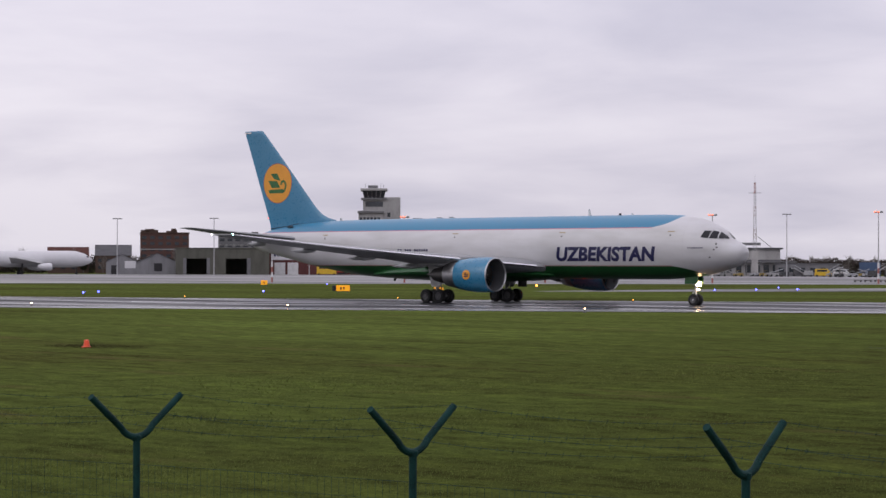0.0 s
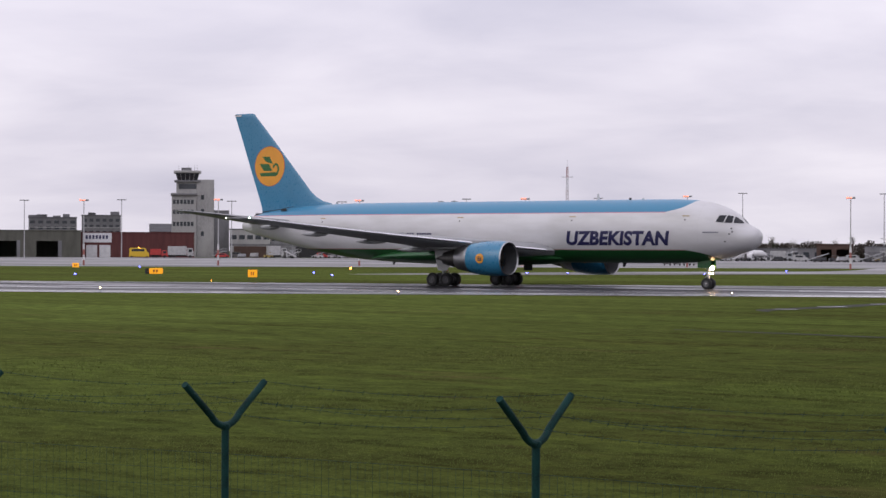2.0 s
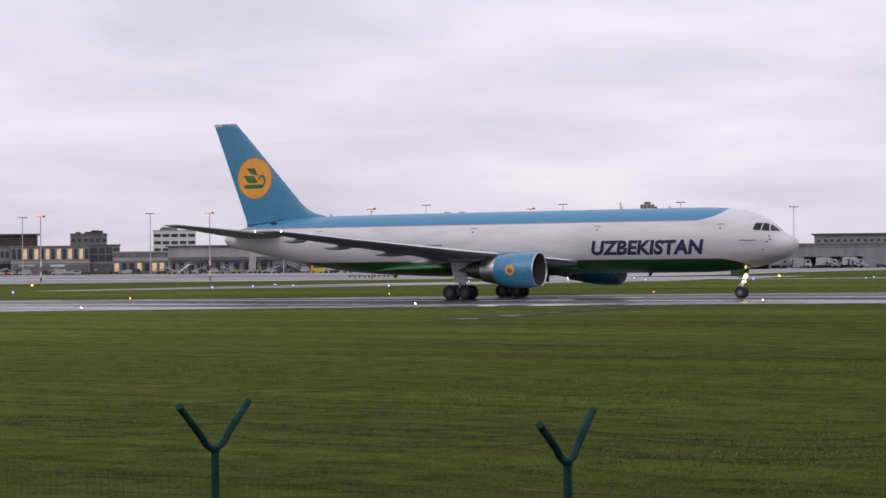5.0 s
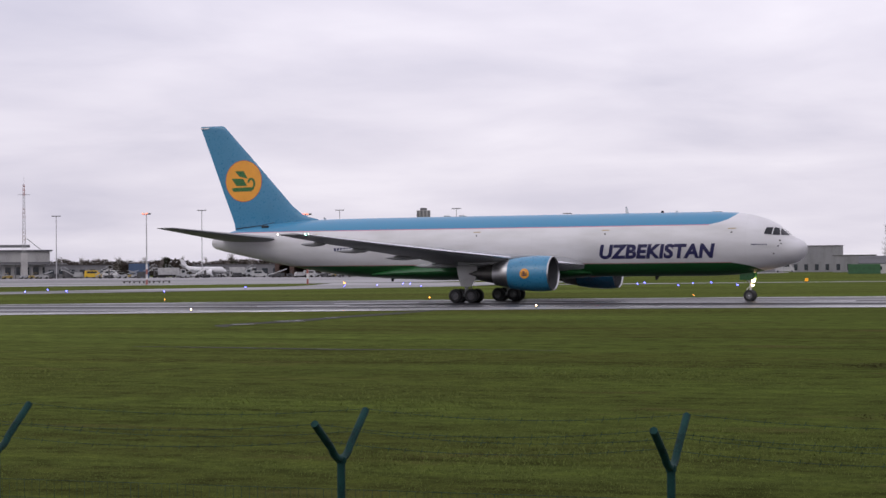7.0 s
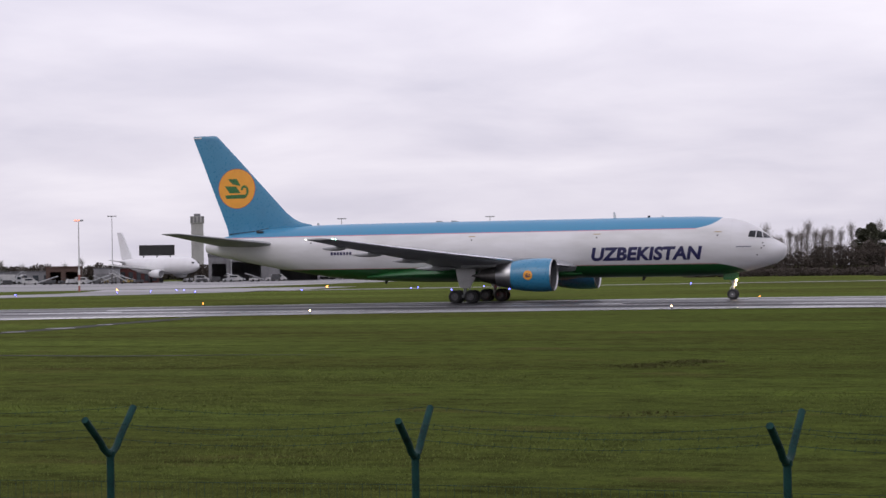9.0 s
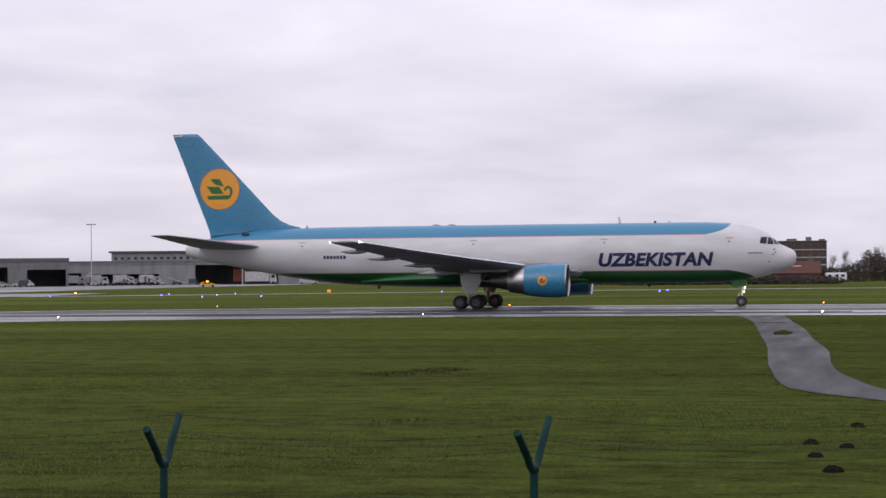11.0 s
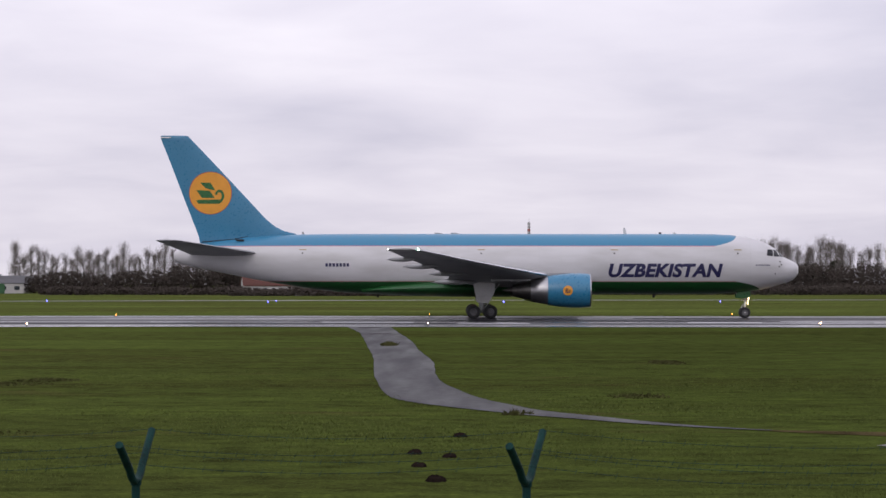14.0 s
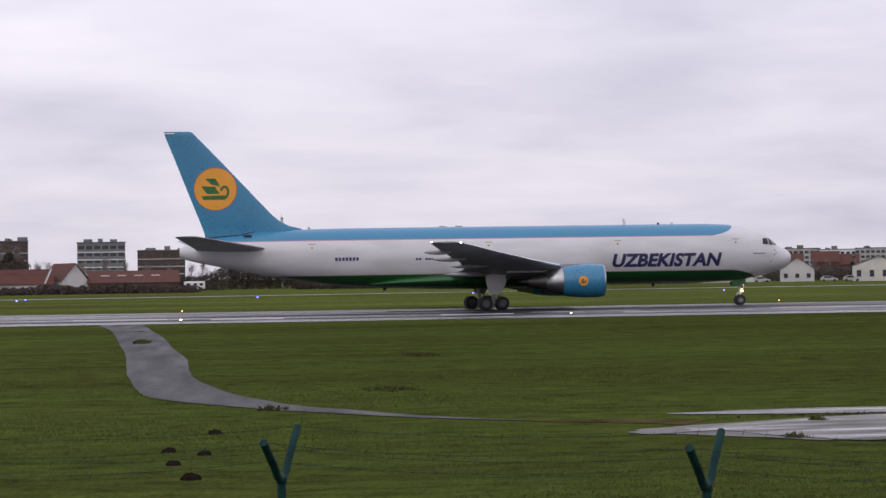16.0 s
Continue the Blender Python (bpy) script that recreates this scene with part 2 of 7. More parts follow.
def grass_material():
    m = bpy.data.materials.new("mown_grass")
    m.use_nodes = True
    n, l = m.node_tree.nodes, m.node_tree.links
    b = n["Principled BSDF"]
    co = n.new("ShaderNodeTexCoord")

    def tex(scale, detail=5, squash=(1, 1, 1)):
        mp = n.new("ShaderNodeMapping")
        mp.inputs["Scale"].default_value = squash
        l.new(co.outputs["Object"], mp.inputs[0])
        t = n.new("ShaderNodeTexNoise")
        t.inputs["Scale"].default_value = scale
        t.inputs["Detail"].default_value = detail
        t.inputs["Roughness"].default_value = 0.6
        l.new(mp.outputs[0], t.inputs["Vector"])
        return t.outputs[0]

    def ramp(src, *stops):
        r = n.new("ShaderNodeValToRGB")
        e = r.color_ramp.elements
        e[0].position, e[0].color = stops[0][0], (*stops[0][1], 1)
        e[1].position, e[1].color = stops[-1][0], (*stops[-1][1], 1)
        for p, c in stops[1:-1]:
            e.new(p).color = (*c, 1)
        l.new(src, r.inputs[0])
        return r.outputs[0]

    def mixc(kind, fac, a, c):
        k = n.new("ShaderNodeMix")
        k.data_type, k.blend_type = "RGBA", kind
        if isinstance(fac, float):
            k.inputs[0].default_value = fac
        else:
            l.new(fac, k.inputs[0])
        l.new(a, k.inputs[6])
        l.new(c, k.inputs[7])
        return k.outputs[2]

    base = ramp(tex(0.035, 6, (0.45, 1, 1)), (0.34, (0.040, 0.045, 0.013)), (0.5, (0.047, 0.062, 0.0155)), (0.66, (0.059, 0.081, 0.019)))
    strips = ramp(tex(0.25, 7, (0.13, 1.3, 1)), (0.36, (0.39, 0.36, 0.39)), (0.5, (0.5, 0.5, 0.5)), (0.66, (0.60, 0.61, 0.56)))
    tuft = ramp(tex(1.6, 8, (0.6, 1, 1)), (0.33, (0.26, 0.24, 0.27)), (0.5, (0.5, 0.49, 0.5)), (0.7, (0.70, 0.71, 0.58)))
    fine = ramp(tex(9.0, 6), (0.3, (0.28, 0.28, 0.3)), (0.5, (0.5, 0.5, 0.5)), (0.72, (0.75, 0.75, 0.66)))
    soil = ramp(tex(0.33, 7, (0.35, 1, 1)), (0.60, (0, 0, 0)), (0.72, (0.7, 0.7, 0.7)))
    earth = ramp(tex(2.5, 6), (0.3, (0.040, 0.032, 0.014)), (0.7, (0.085, 0.066, 0.028)))
    ruts = ramp(tex(0.9, 5, (0.07, 1, 1)), (0.34, (0.50, 0.47, 0.52)), (0.41, (1, 1, 1)), (0.7, (1.0, 1.0, 1.0)))
    c = mixc("OVERLAY", 0.7, base, strips)
    c = mixc("MULTIPLY", 0.5, c, ruts)
    c = mixc("OVERLAY", 0.85, c, tuft)
    c = mixc("OVERLAY", 0.85, c, fine)
    c = mixc("MIX", soil, c, earth)
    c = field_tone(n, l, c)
    l.new(c, b.inputs["Base Color"])
    b.inputs["Roughness"].default_value = 0.9
    b.inputs["Specular IOR Level"].default_value = 0.0
    bp = n.new("ShaderNodeBump")
    bp.inputs["Strength"].default_value = 0.7
    bp.inputs["Distance"].default_value = 0.12
    l.new(tex(2.2, 9), bp.inputs["Height"])
    l.new(bp.outputs[0], b.inputs["Normal"])
    return m


def wet_material(name, dark, light, rough=(0.16, 0.5), scale=0.05, squash=(0.25, 1.4, 1), spec=0.5):
    """Rain-wet paving: wet film and drier patches drawn out along the traffic."""
    m = bpy.data.materials.new(name)
    m.use_nodes = True
    n, l = m.node_tree.nodes, m.node_tree.links
    b = n["Principled BSDF"]
    co = n.new("ShaderNodeTexCoord")
    mp = n.new("ShaderNodeMapping")
    mp.inputs["Scale"].default_value = squash
    l.new(co.outputs["Object"], mp.inputs[0])
    t = n.new("ShaderNodeTexNoise")
    t.inputs["Scale"].default_value, t.inputs["Detail"].default_value = scale, 7
    l.new(mp.outputs[0], t.inputs["Vector"])
    g = n.new("ShaderNodeTexNoise")
    g.inputs["Scale"].default_value, g.inputs["Detail"].default_value = 3.0, 6
    l.new(co.outputs["Object"], g.inputs["Vector"])
    r = n.new("ShaderNodeValToRGB")
    r.color_ramp.elements[0].position, r.color_ramp.elements[0].color = 0.35, (*dark, 1)
    r.color_ramp.elements[1].position, r.color_ramp.elements[1].color = 0.65, (*light, 1)
    l.new(t.outputs[0], r.inputs[0])
    ov = n.new("ShaderNodeMix")
    ov.data_type, ov.blend_type = "RGBA", "OVERLAY"
    ov.inputs[0].default_value = 0.5
    l.new(r.outputs[0], ov.inputs[6])
    l.new(g.outputs[0], ov.inputs[7])
    l.new(ov.outputs[2], b.inputs["Base Color"])
    rr = n.new("ShaderNodeMapRange")
    rr.inputs["From Min"].default_value, rr.inputs["From Max"].default_value = 0.35, 0.65
    rr.inputs["To Min"].default_value, rr.inputs["To Max"].default_value = rough[1], rough[0]
    l.new(t.outputs[0], rr.inputs[0])
    l.new(rr.outputs[0], b.inputs["Roughness"])
    b.inputs["Specular IOR Level"].default_value = spec
    bp = n.new("ShaderNodeBump")
    bp.inputs["Strength"].default_value, bp.inputs["Distance"].default_value = 0.25, 0.01
    l.new(g.outputs[0], bp.inputs["Height"])
    l.new(bp.outputs[0], b.inputs["Normal"])
    return m


GRASS = grass_material()
RUNWAY = wet_material("wet_asphalt", (0.017, 0.017, 0.019), (0.046, 0.046, 0.051), (0.17, 0.66), 0.13, (0.10, 1.2, 1), spec=0.085)
APRON = wet_material("wet_concrete", (0.088, 0.086, 0.086), (0.165, 0.161, 0.161), (0.35, 0.65), 0.02, (0.4, 1.5, 1), 0.45)
MARGIN = wet_material("wet_margin", (0.06, 0.06, 0.064), (0.13, 0.13, 0.135), (0.08, 0.55), 0.16, (0.14, 0.4, 1), 0.60)
PATH = wet_material("wet_track", (0.052, 0.052, 0.055), (0.078, 0.078, 0.080), (0.6, 0.8), 0.9, (1.0, 0.10, 1), 0.10)
LINE_AND_SHEEN = mat("worn_line_and_sheen", (0.34, 0.34, 0.35), 0.45, scale=0.11, second=(0.07, 0.07, 0.075), squash=(0.35, 2.5, 1), vary=0.7)

# (bearing, near edge, far edge) of the runway's paving, swept round the camera's stand
RUN = [(-75, 190, 262), (-60, 163, 222), (-52, 152, 203), (-44, 145, 193), (-36, 143, 187), (-28, 143, 187), (-20, 143.5, 188), (-10, 143, 190), (0, 141, 187.5), (8, 142, 189), (17, 147, 196), (26, 157, 209), (40, 184, 245), (55, 246, 327)]


def run_at(az, f):
    """A point of the runway: f = 0 at its near edge, 1 at its far edge."""
    n, r = lerp(RUN, az)
    return polar(az, n + (r - n) * f)


def smooth_run(steps=6):
    out = []
    P = RUN
    for i in range(len(P) - 1):
        p0, p1, p2, p3 = P[max(0, i - 1)], P[i], P[i + 1], P[min(len(P) - 1, i + 2)]
        for k in range(steps):
            t = k / steps
            out.append(tuple(0.5 * (2 * b + (c - a) * t + (2 * a - 5 * b + 4 * c - d) * t * t + (3 * b - a - 3 * c + d) * t ** 3) for a, b, c, d in zip(p0, p1, p2, p3)))
    out.append(P[-1])
    return out


RUN = smooth_run()


def strip(name, f0, f1, z, material, a0=-75, a1=55, step=1.0, parent=None, lift=0.0):
    bm = bmesh.new()
    rows = []
    k = max(2, int((a1 - a0) / step) + 1)
    for i in range(k):
        az = a0 + (a1 - a0) * i / (k - 1)
        row = []
        for f in (f0, f1):
            p = run_at(az, f)
            row.append(bm.verts.new((p.x, p.y, z)))
        rows.append(row)
    for a, b in zip(rows, rows[1:]):
        bm.faces.new((a[0], a[1], b[1], b[0]))
    bmesh.ops.recalc_face_normals(bm, faces=bm.faces)
    for f in bm.faces:
        if f.normal.z < 0:
            f.normal_flip()
    me = bpy.data.meshes.new(name)
    bm.to_mesh(me)
    bm.free()
    me.materials.append(material)
    ob = new(name, me)
    if parent:
        ob.parent = parent
    return ob


def sheet(name, z, material, r_edges, a0, a1, na):
    """A flat sector, with its rings at the given ranges."""
    bm = bmesh.new()
    g = [[bm.verts.new(polar(a0 + (a1 - a0) * i / na, r, z)) for r in r_edges] for i in range(na + 1)]
    for a, b in zip(g, g[1:]):
        for j in range(len(r_edges) - 1):
            bm.faces.new((a[j], a[j + 1], b[j + 1], b[j]))
    me = bpy.data.meshes.new(name)
    bmesh.ops.recalc_face_normals(bm, faces=bm.faces)
    for f in bm.faces:
        if f.normal.z < 0:
            f.normal_flip()
    bm.to_mesh(me)
    bm.free()
    me.materials.append(material)
    return new(name, me)


def build_ground():
    bm = bmesh.new()
    rs = [0.5, 4, 8, 14, 20, 28, 36, 46, 58, 72, 88, 106, 125, 150, 180, 220, 280, 360, 480, 650, 900, 1300, 2000, 3000, 4500]
    na = 180
    g = []
    for i in range(na):
        row = []
        for r in rs:
            p = polar(360 * i / na, r)
            z = 0.0
            if 16 < r < 120:
                z = 0.007 * (noise.noise(p * 0.06) + 0.5 * noise.noise(p * 0.2)) * min(1, (r - 16) / 12) * min(1, (120 - r) / 30)
            row.append(bm.verts.new((p.x, p.y, z)))
        g.append(row)
    c = bm.verts.new((0, 0, 0))
    for i in range(na):
        a, b = g[i], g[(i + 1) % na]
        bm.faces.new((c, b[0], a[0]))
        for j in range(len(rs) - 1):
            bm.faces.new((a[j], b[j], b[j + 1], a[j + 1]))
    ob = finish("ground", bm, GRASS)
    tagged(ob, "flat mown airfield grass, damp green and brown", "grass", kind="structure")
    rw = strip("runway", 0, 1, 0.02, RUNWAY)
    tagged(rw, "rain-wet dark asphalt runway with pale worn lines", "runway", kind="structure")
    tagged(strip("wet_margin", 0.004, 0.085, 0.024, MARGIN, -75, 55), "pale wet margin of the runway with standing water", "runway", kind="structure")
    tagged(strip("runway_edge_line", 0.11, 0.14, 0.026, LINE_AND_SHEEN, -75, 55), "worn white edge line on the wet runway", "line", kind="structure")
    tagged(strip("runway_far_line", 0.955, 0.985, 0.026, LINE_AND_SHEEN, -75, 55), "worn white line on the far runway edge", "line", kind="structure")


build_ground()


# ---------------------------------------------------------------- fence
def build_fence():
    posts = [(-13.55, 9.05, -6), (-11.60, 9.63, -6), (-9.67, 10.06, -6), (-7.61, 10.34, -5), (-5.44, 10.46, -4), (-3.61, 10.57, -4), (-1.52, 10.46, 5), (0.52, 10.40, 16), (2.53, 9.46, 26), (4.5, 8.3, 30)]
    jz = 1.962
    built = {}
    for x, y, beta in posts:
        m = pose(x, y, 0, 0, 0, -beta)
        low = x > -6.5          # the later posts were bent a little lower
        if low in built:
            copy_thing(built[low], m)
            continue
        t = thing("fence_post", m, "dark green metal fence post with a forked top", "fence post", "posts of the perimeter fence")
        bm = bmesh.new()
        rod(bm, (0, 0, 0), (0, 0, jz), 0.0225, seg=12)
        part("post", bm, FENCE_GREEN, t)
        for s, nm in ((-1, "near_arm"), (1, "far_arm")):
            path = [(0, 0, jz - 0.012)]
            for k in range(1, 6):
                a = k / 5 * 0.98
                path.append((0, s * 0.16 * math.sin(a), jz - 0.012 + 0.15 * (1 - math.cos(a))))
            path.append((0, s * (0.36 if low else 0.375), (2.165 if low else 2.21) if s < 0 else 2.19))
            bm = bmesh.new()
            rings = []
            for k, p in enumerate(path):
                q0, q1 = Vector(path[max(0, k - 1)]), Vector(path[min(len(path) - 1, k + 1)])
                d = (q1 - q0).normalized()
                side = Vector((1, 0, 0))
                up = side.cross(d)
                rings.append([Vector(p) + side * (0.021 * math.cos(2 * math.pi * i / 10)) + up * (0.021 * math.sin(2 * math.pi * i / 10)) for i in range(10)])
            loft(bm, rings)
            part("arm", bm, FENCE_GREEN, t)
        bm = bmesh.new()
        lathe(bm, [(jz - 0.035, 0.027), (jz - 0.03, 0.029), (jz - 0.005, 0.029), (jz, 0.022)], 12, "z", caps=True)
        part("collar", bm, FENCE_GREEN, t)
        built[low] = t
    for (x0, y0, bet0), (x1, y1, bet1) in zip(posts, posts[1:]):
        a, b = Vector((x0, y0, 0)), Vector((x1, y1, 0))
        d = (b - a)
        L = d.length
        mm = Matrix.Translation(a) @ Matrix.Rotation(math.atan2(d.y, d.x), 4, "Z")
        verts, faces = [], []

        def wire(p, q, r):
            i = len(verts)
            p, q = Vector(p), Vector(q)
            dd = (q - p).normalized()
            u = dd.orthogonal().normalized()
            w = dd.cross(u)
            for c in (p, q):
                for k in range(3):
                    an = 2.094 * k
                    verts.append(c + u * (r * math.cos(an)) + w * (r * math.sin(an)))
            for k in range(3):
                faces.append((i + k, i + (k + 1) % 3, i + 3 + (k + 1) % 3, i + 3 + k))

        n = int(L / 0.05)
        for k in range(n + 1):
            xx = 0.02 + (L - 0.04) * k / n
            wire((xx, 0.028, 0.04), (xx, 0.028, 1.78), 0.0011)
        for k in range(18):
            z = 0.04 + 1.74 * k / 17
            wire((0, 0.028, z), (L, 0.028, z), 0.0011 if k < 17 else 0.0016)
        # barbed strands from arm to arm, a little slack
        beta0, beta1 = radians(bet0), radians(bet1)
        inv = mm.inverted()
        for yy, zz in ((-0.34, 0.20), (-0.22, 0.10), (0.35, 0.235), (0.22, 0.12)):
            p = inv @ (a + Vector((yy * math.sin(beta0), yy * math.cos(beta0), jz + zz)))
            q = inv @ (b + Vector((yy * math.sin(beta1), yy * math.cos(beta1), jz + zz)))
            last = p
            for k in range(1, 13):
                c = p.lerp(q, k / 12) - Vector((0, 0, 0.05 * (1 - (k / 6 - 1) ** 2)))
                wire(last, c, 0.0015)
                last = c
            for k in range(1, 20):
                c = p.lerp(q, k / 20) - Vector((0, 0, 0.05 * (1 - (k / 10 - 1) ** 2)))
                wire(c - Vector((0.006, 0, 0.014)), c + Vector((0.006, 0, 0.014)), 0.0014)
        me = bpy.data.meshes.new("fence_mesh")
        me.from_pydata(verts, [], faces)
        me.materials.append(FENCE_GREEN)
        ob = new("fence_mesh", me)
        ob.matrix_basis = mm
        tagged(ob, "thin dark green wire mesh with barbed strands between posts", "fence", "mesh panels of the perimeter fence")


build_fence()

from mathutils.bvhtree import BVHTree


# ---------------------------------------------------------------- the airliner
X0 = 27.3      # nose tip ahead of the main gear
# aft of the nose tip: top, bottom, half width
BODY = [(0.0, 4.22, 4.18, 0.03), (0.07, 4.54, 3.76, 0.46), (0.32, 4.79, 3.42, 0.86), (0.85, 5.05, 3.10, 1.25), (1.35, 5.27, 2.96, 1.44), (1.6, 5.53, 2.89, 1.54), (2.3, 6.14, 2.68, 1.82), (3.2, 6.60, 2.47, 2.06), (4.4, 6.95, 2.27, 2.28), (5.8, 7.13, 2.13, 2.43), (7.5, 7.21, 2.06, 2.51), (10, 7.22, 2.05, 2.515), (36.5, 7.22, 2.05, 2.515),
        (39, 7.21, 2.16, 2.49), (41.5, 7.19, 2.42, 2.40), (44, 7.13, 2.80, 2.22), (46.5, 7.00, 3.24, 1.94), (49, 6.78, 3.74, 1.55), (51, 6.45, 4.14, 1.15), (52.5, 6.10, 4.47, 0.78), (53.4, 5.83, 4.70, 0.52), (53.75, 5.62, 4.88, 0.33)]


def body_at(aft):
    top, bot, w = lerp(BODY, aft)
    return top, bot, w


def body_half(aft, z):
    top, bot, w = body_at(aft)
    c, h = (top + bot) / 2, (top - bot) / 2
    s = max(-1, min(1, (z - c) / h))
    return w * math.sqrt(max(0, 1 - abs(s) ** 2.1))


def livery_material():
    m = bpy.data.materials.new("airliner_livery")
    m.use_nodes = True
    n, l = m.node_tree.nodes, m.node_tree.links
    b = n["Principled BSDF"]
    co = n.new("ShaderNodeTexCoord")
    sep = n.new("ShaderNodeSeparateXYZ")
    l.new(co.outputs["Object"], sep.inputs[0])
    X, Z = sep.outputs[0], sep.outputs[2]

    def ma(op, a, b=None, c=None):
        k = n.new("ShaderNodeMath")
        k.operation = op
        for i, v in enumerate((a, b, c)):
            if v is None:
                continue
            if isinstance(v, (int, float)):
                k.inputs[i].default_value = v
            else:
                l.new(v, k.inputs[i])
        return k.outputs[0]

    def band(edge, front_x, bend, up):
        """1 inside a stripe beyond the height edge and behind a rounded front."""
        zz = ma("SUBTRACT", Z, edge) if up else ma("SUBTRACT", edge, Z)
        # the front runs diagonally, rounded: x < front_x - bend * exp(-2.2 zz)
        f = ma("SUBTRACT", front_x, ma("MULTIPLY", bend, ma("POWER", 2.718, ma("MULTIPLY", -2.6, zz))))
        return ma("MULTIPLY", ma("GREATER_THAN", zz, 0.0), ma("LESS_THAN", X, f)), zz, f

    # the blue roof sinks a little at the tail, the green belly ends in a point behind the nose gear bay
    roof_edge = ma("ADD", 6.17, ma("MULTIPLY", -0.004, ma("MAXIMUM", ma("SUBTRACT", -16.0, X), 0.0)))
    blue, zb, fb = band(roof_edge, X0 - 5.2, 2.2, True)
    green, zg, fg = band(3.10, X0 - 2.9, 2.6, False)
    red1 = ma("MULTIPLY", ma("LESS_THAN", ma("ABSOLUTE", ma("ADD", zb, 0.03)), 0.034), ma("LESS_THAN", X, X0 - 7.4))
    red2 = ma("MULTIPLY", ma("LESS_THAN", ma("ABSOLUTE", ma("ADD", zg, 0.03)), 0.03), ma("LESS_THAN", X, X0 - 5.6))
    noi = n.new("ShaderNodeTexNoise")
    noi.inputs["Scale"].default_value, noi.inputs["Detail"].default_value = 0.5, 7
    mp = n.new("ShaderNodeMapping")
    mp.inputs["Scale"].default_value = (0.5, 1, 2.2)
    l.new(co.outputs["Object"], mp.inputs[0])
    l.new(mp.outputs[0], noi.inputs["Vector"])
    wr = n.new("ShaderNodeValToRGB")
    wr.color_ramp.elements[0].position, wr.color_ramp.elements[0].color = 0.3, (0.49, 0.487, 0.49, 1)
    wr.color_ramp.elements[1].position, wr.color_ramp.elements[1].color = 0.6, (0.585, 0.583, 0.60, 1)
    l.new(noi.outputs[0], wr.inputs[0])
    col = wr.outputs[0]
    for mask, c in ((red1, (0.46, 0.20, 0.25)), (red2, (0.45, 0.24, 0.25)), (blue, (0.036, 0.20, 0.345)), (green, (0.008, 0.075, 0.016))):
        k = n.new("ShaderNodeMix")
        k.data_type = "RGBA"
        l.new(mask, k.inputs[0])
        l.new(col, k.inputs[6])
        k.inputs[7].default_value = (*c, 1)
        col = k.outputs[2]
    # faint skin joints round the barrel
    seam = ma("LESS_THAN", ma("ABSOLUTE", ma("SUBTRACT", ma("FRACT", ma("MULTIPLY", ma("ADD", X, 40.0), 0.167)), 0.5)), 0.0022)
    k = n.new("ShaderNodeMix")
    k.data_type, k.blend_type = "RGBA", "MULTIPLY"
    l.new(ma("MULTIPLY", seam, 0.10), k.inputs[0])
    l.new(col, k.inputs[6])
    k.inputs[7].default_value = (0.3, 0.3, 0.32, 1)
    l.new(k.outputs[2], b.inputs["Base Color"])
    b.inputs["Roughness"].default_value = 0.38
    b.inputs["Coat Weight"].default_value = 0.12
    b.inputs["Coat Roughness"].default_value = 0.12
    return m


LIVERY = livery_material()
COCKPIT = mat("cockpit_glass", (0.012, 0.014, 0.018), 0.2, vary=0.2, scale=1.5, spec=0.3)


def airfoil(chord, thick, k=9):
    """Closed section: (aft, up) from the leading edge round and back."""
    up, lo = [], []
    for i in range(k + 1):
        t = 0.5 - 0.5 * math.cos(math.pi * i / k)
        y = thick * chord * 5 * (0.2969 * math.sqrt(t) - 0.126 * t - 0.3516 * t * t + 0.2843 * t ** 3 - 0.1015 * t ** 4)
        up.append((t * chord, y * 1.05))
        lo.append((t * chord, -y * 0.85))
    return up + lo[-2:0:-1]


def wing(bm, stations, mi=0):
    """stations: (span y, aft of nose, height, chord, thickness)."""
    rings = []
    for y, aft, z, ch, th in stations:
        rings.append([(X0 - aft - a, y, z + u) for a, u in airfoil(ch, th)])
    loft(bm, rings, True, True, mi)


def pipe_ring(cx, cy, cz, prof, seg=28):
    bm = bmesh.new()
    lathe(bm, prof, seg, "x", at=(cx, cy, cz))
    return bm


def build_wheel(name, parent, c, r, w):
    hub = new(name)
    hub.parent = parent
    hub.matrix_basis = pose(*c)
    bm = bmesh.new()
    lathe(bm, [(-w / 2, r * 0.55), (-w / 2, r * 0.86), (-w * 0.40, r * 0.96), (-w * 0.2, r), (w * 0.2, r), (w * 0.40, r * 0.96), (w / 2, r * 0.86), (w / 2, r * 0.55)], 28, "y")
    part("tyre", bm, RUBBER, hub)
    bm = bmesh.new()
    lathe(bm, [(-w * 0.42, 0.01), (-w * 0.42, r * 0.18), (-w * 0.30, r * 0.22), (-w * 0.34, r * 0.44), (-w * 0.48, r * 0.56), (w * 0.48, r * 0.56), (w * 0.34, r * 0.44), (w * 0.30, r * 0.22), (w * 0.42, r * 0.18), (w * 0.42, 0.01)], 20, "y", caps=True)
    for k in range(6):
        a = k * math.pi / 3
        for s in (-1, 1):
            rod(bm, (r * 0.33 * math.cos(a), s * w * 0.30, r * 0.33 * math.sin(a)), (r * 0.33 * math.cos(a), s * w * 0.40, r * 0.33 * math.sin(a)), r * 0.05, seg=6)
    part("rim", bm, RIM, hub, "dull grey wheel rim")
    return hub


WHEELS = []
DUCT = mat("intake_grey", (0.06, 0.062, 0.066), 0.55, vary=0.15, scale=1.5)
RIM = mat("wheel_rim", (0.10, 0.10, 0.105), 0.5, vary=0.2, scale=4.0)
BEACONS = []
# light block added round each beacon lamp, no part of the airliner
ADDED_DRUM = mat("added_drum_black", (0.02, 0.018, 0.018), 0.7, vary=0.1, scale=3.0)


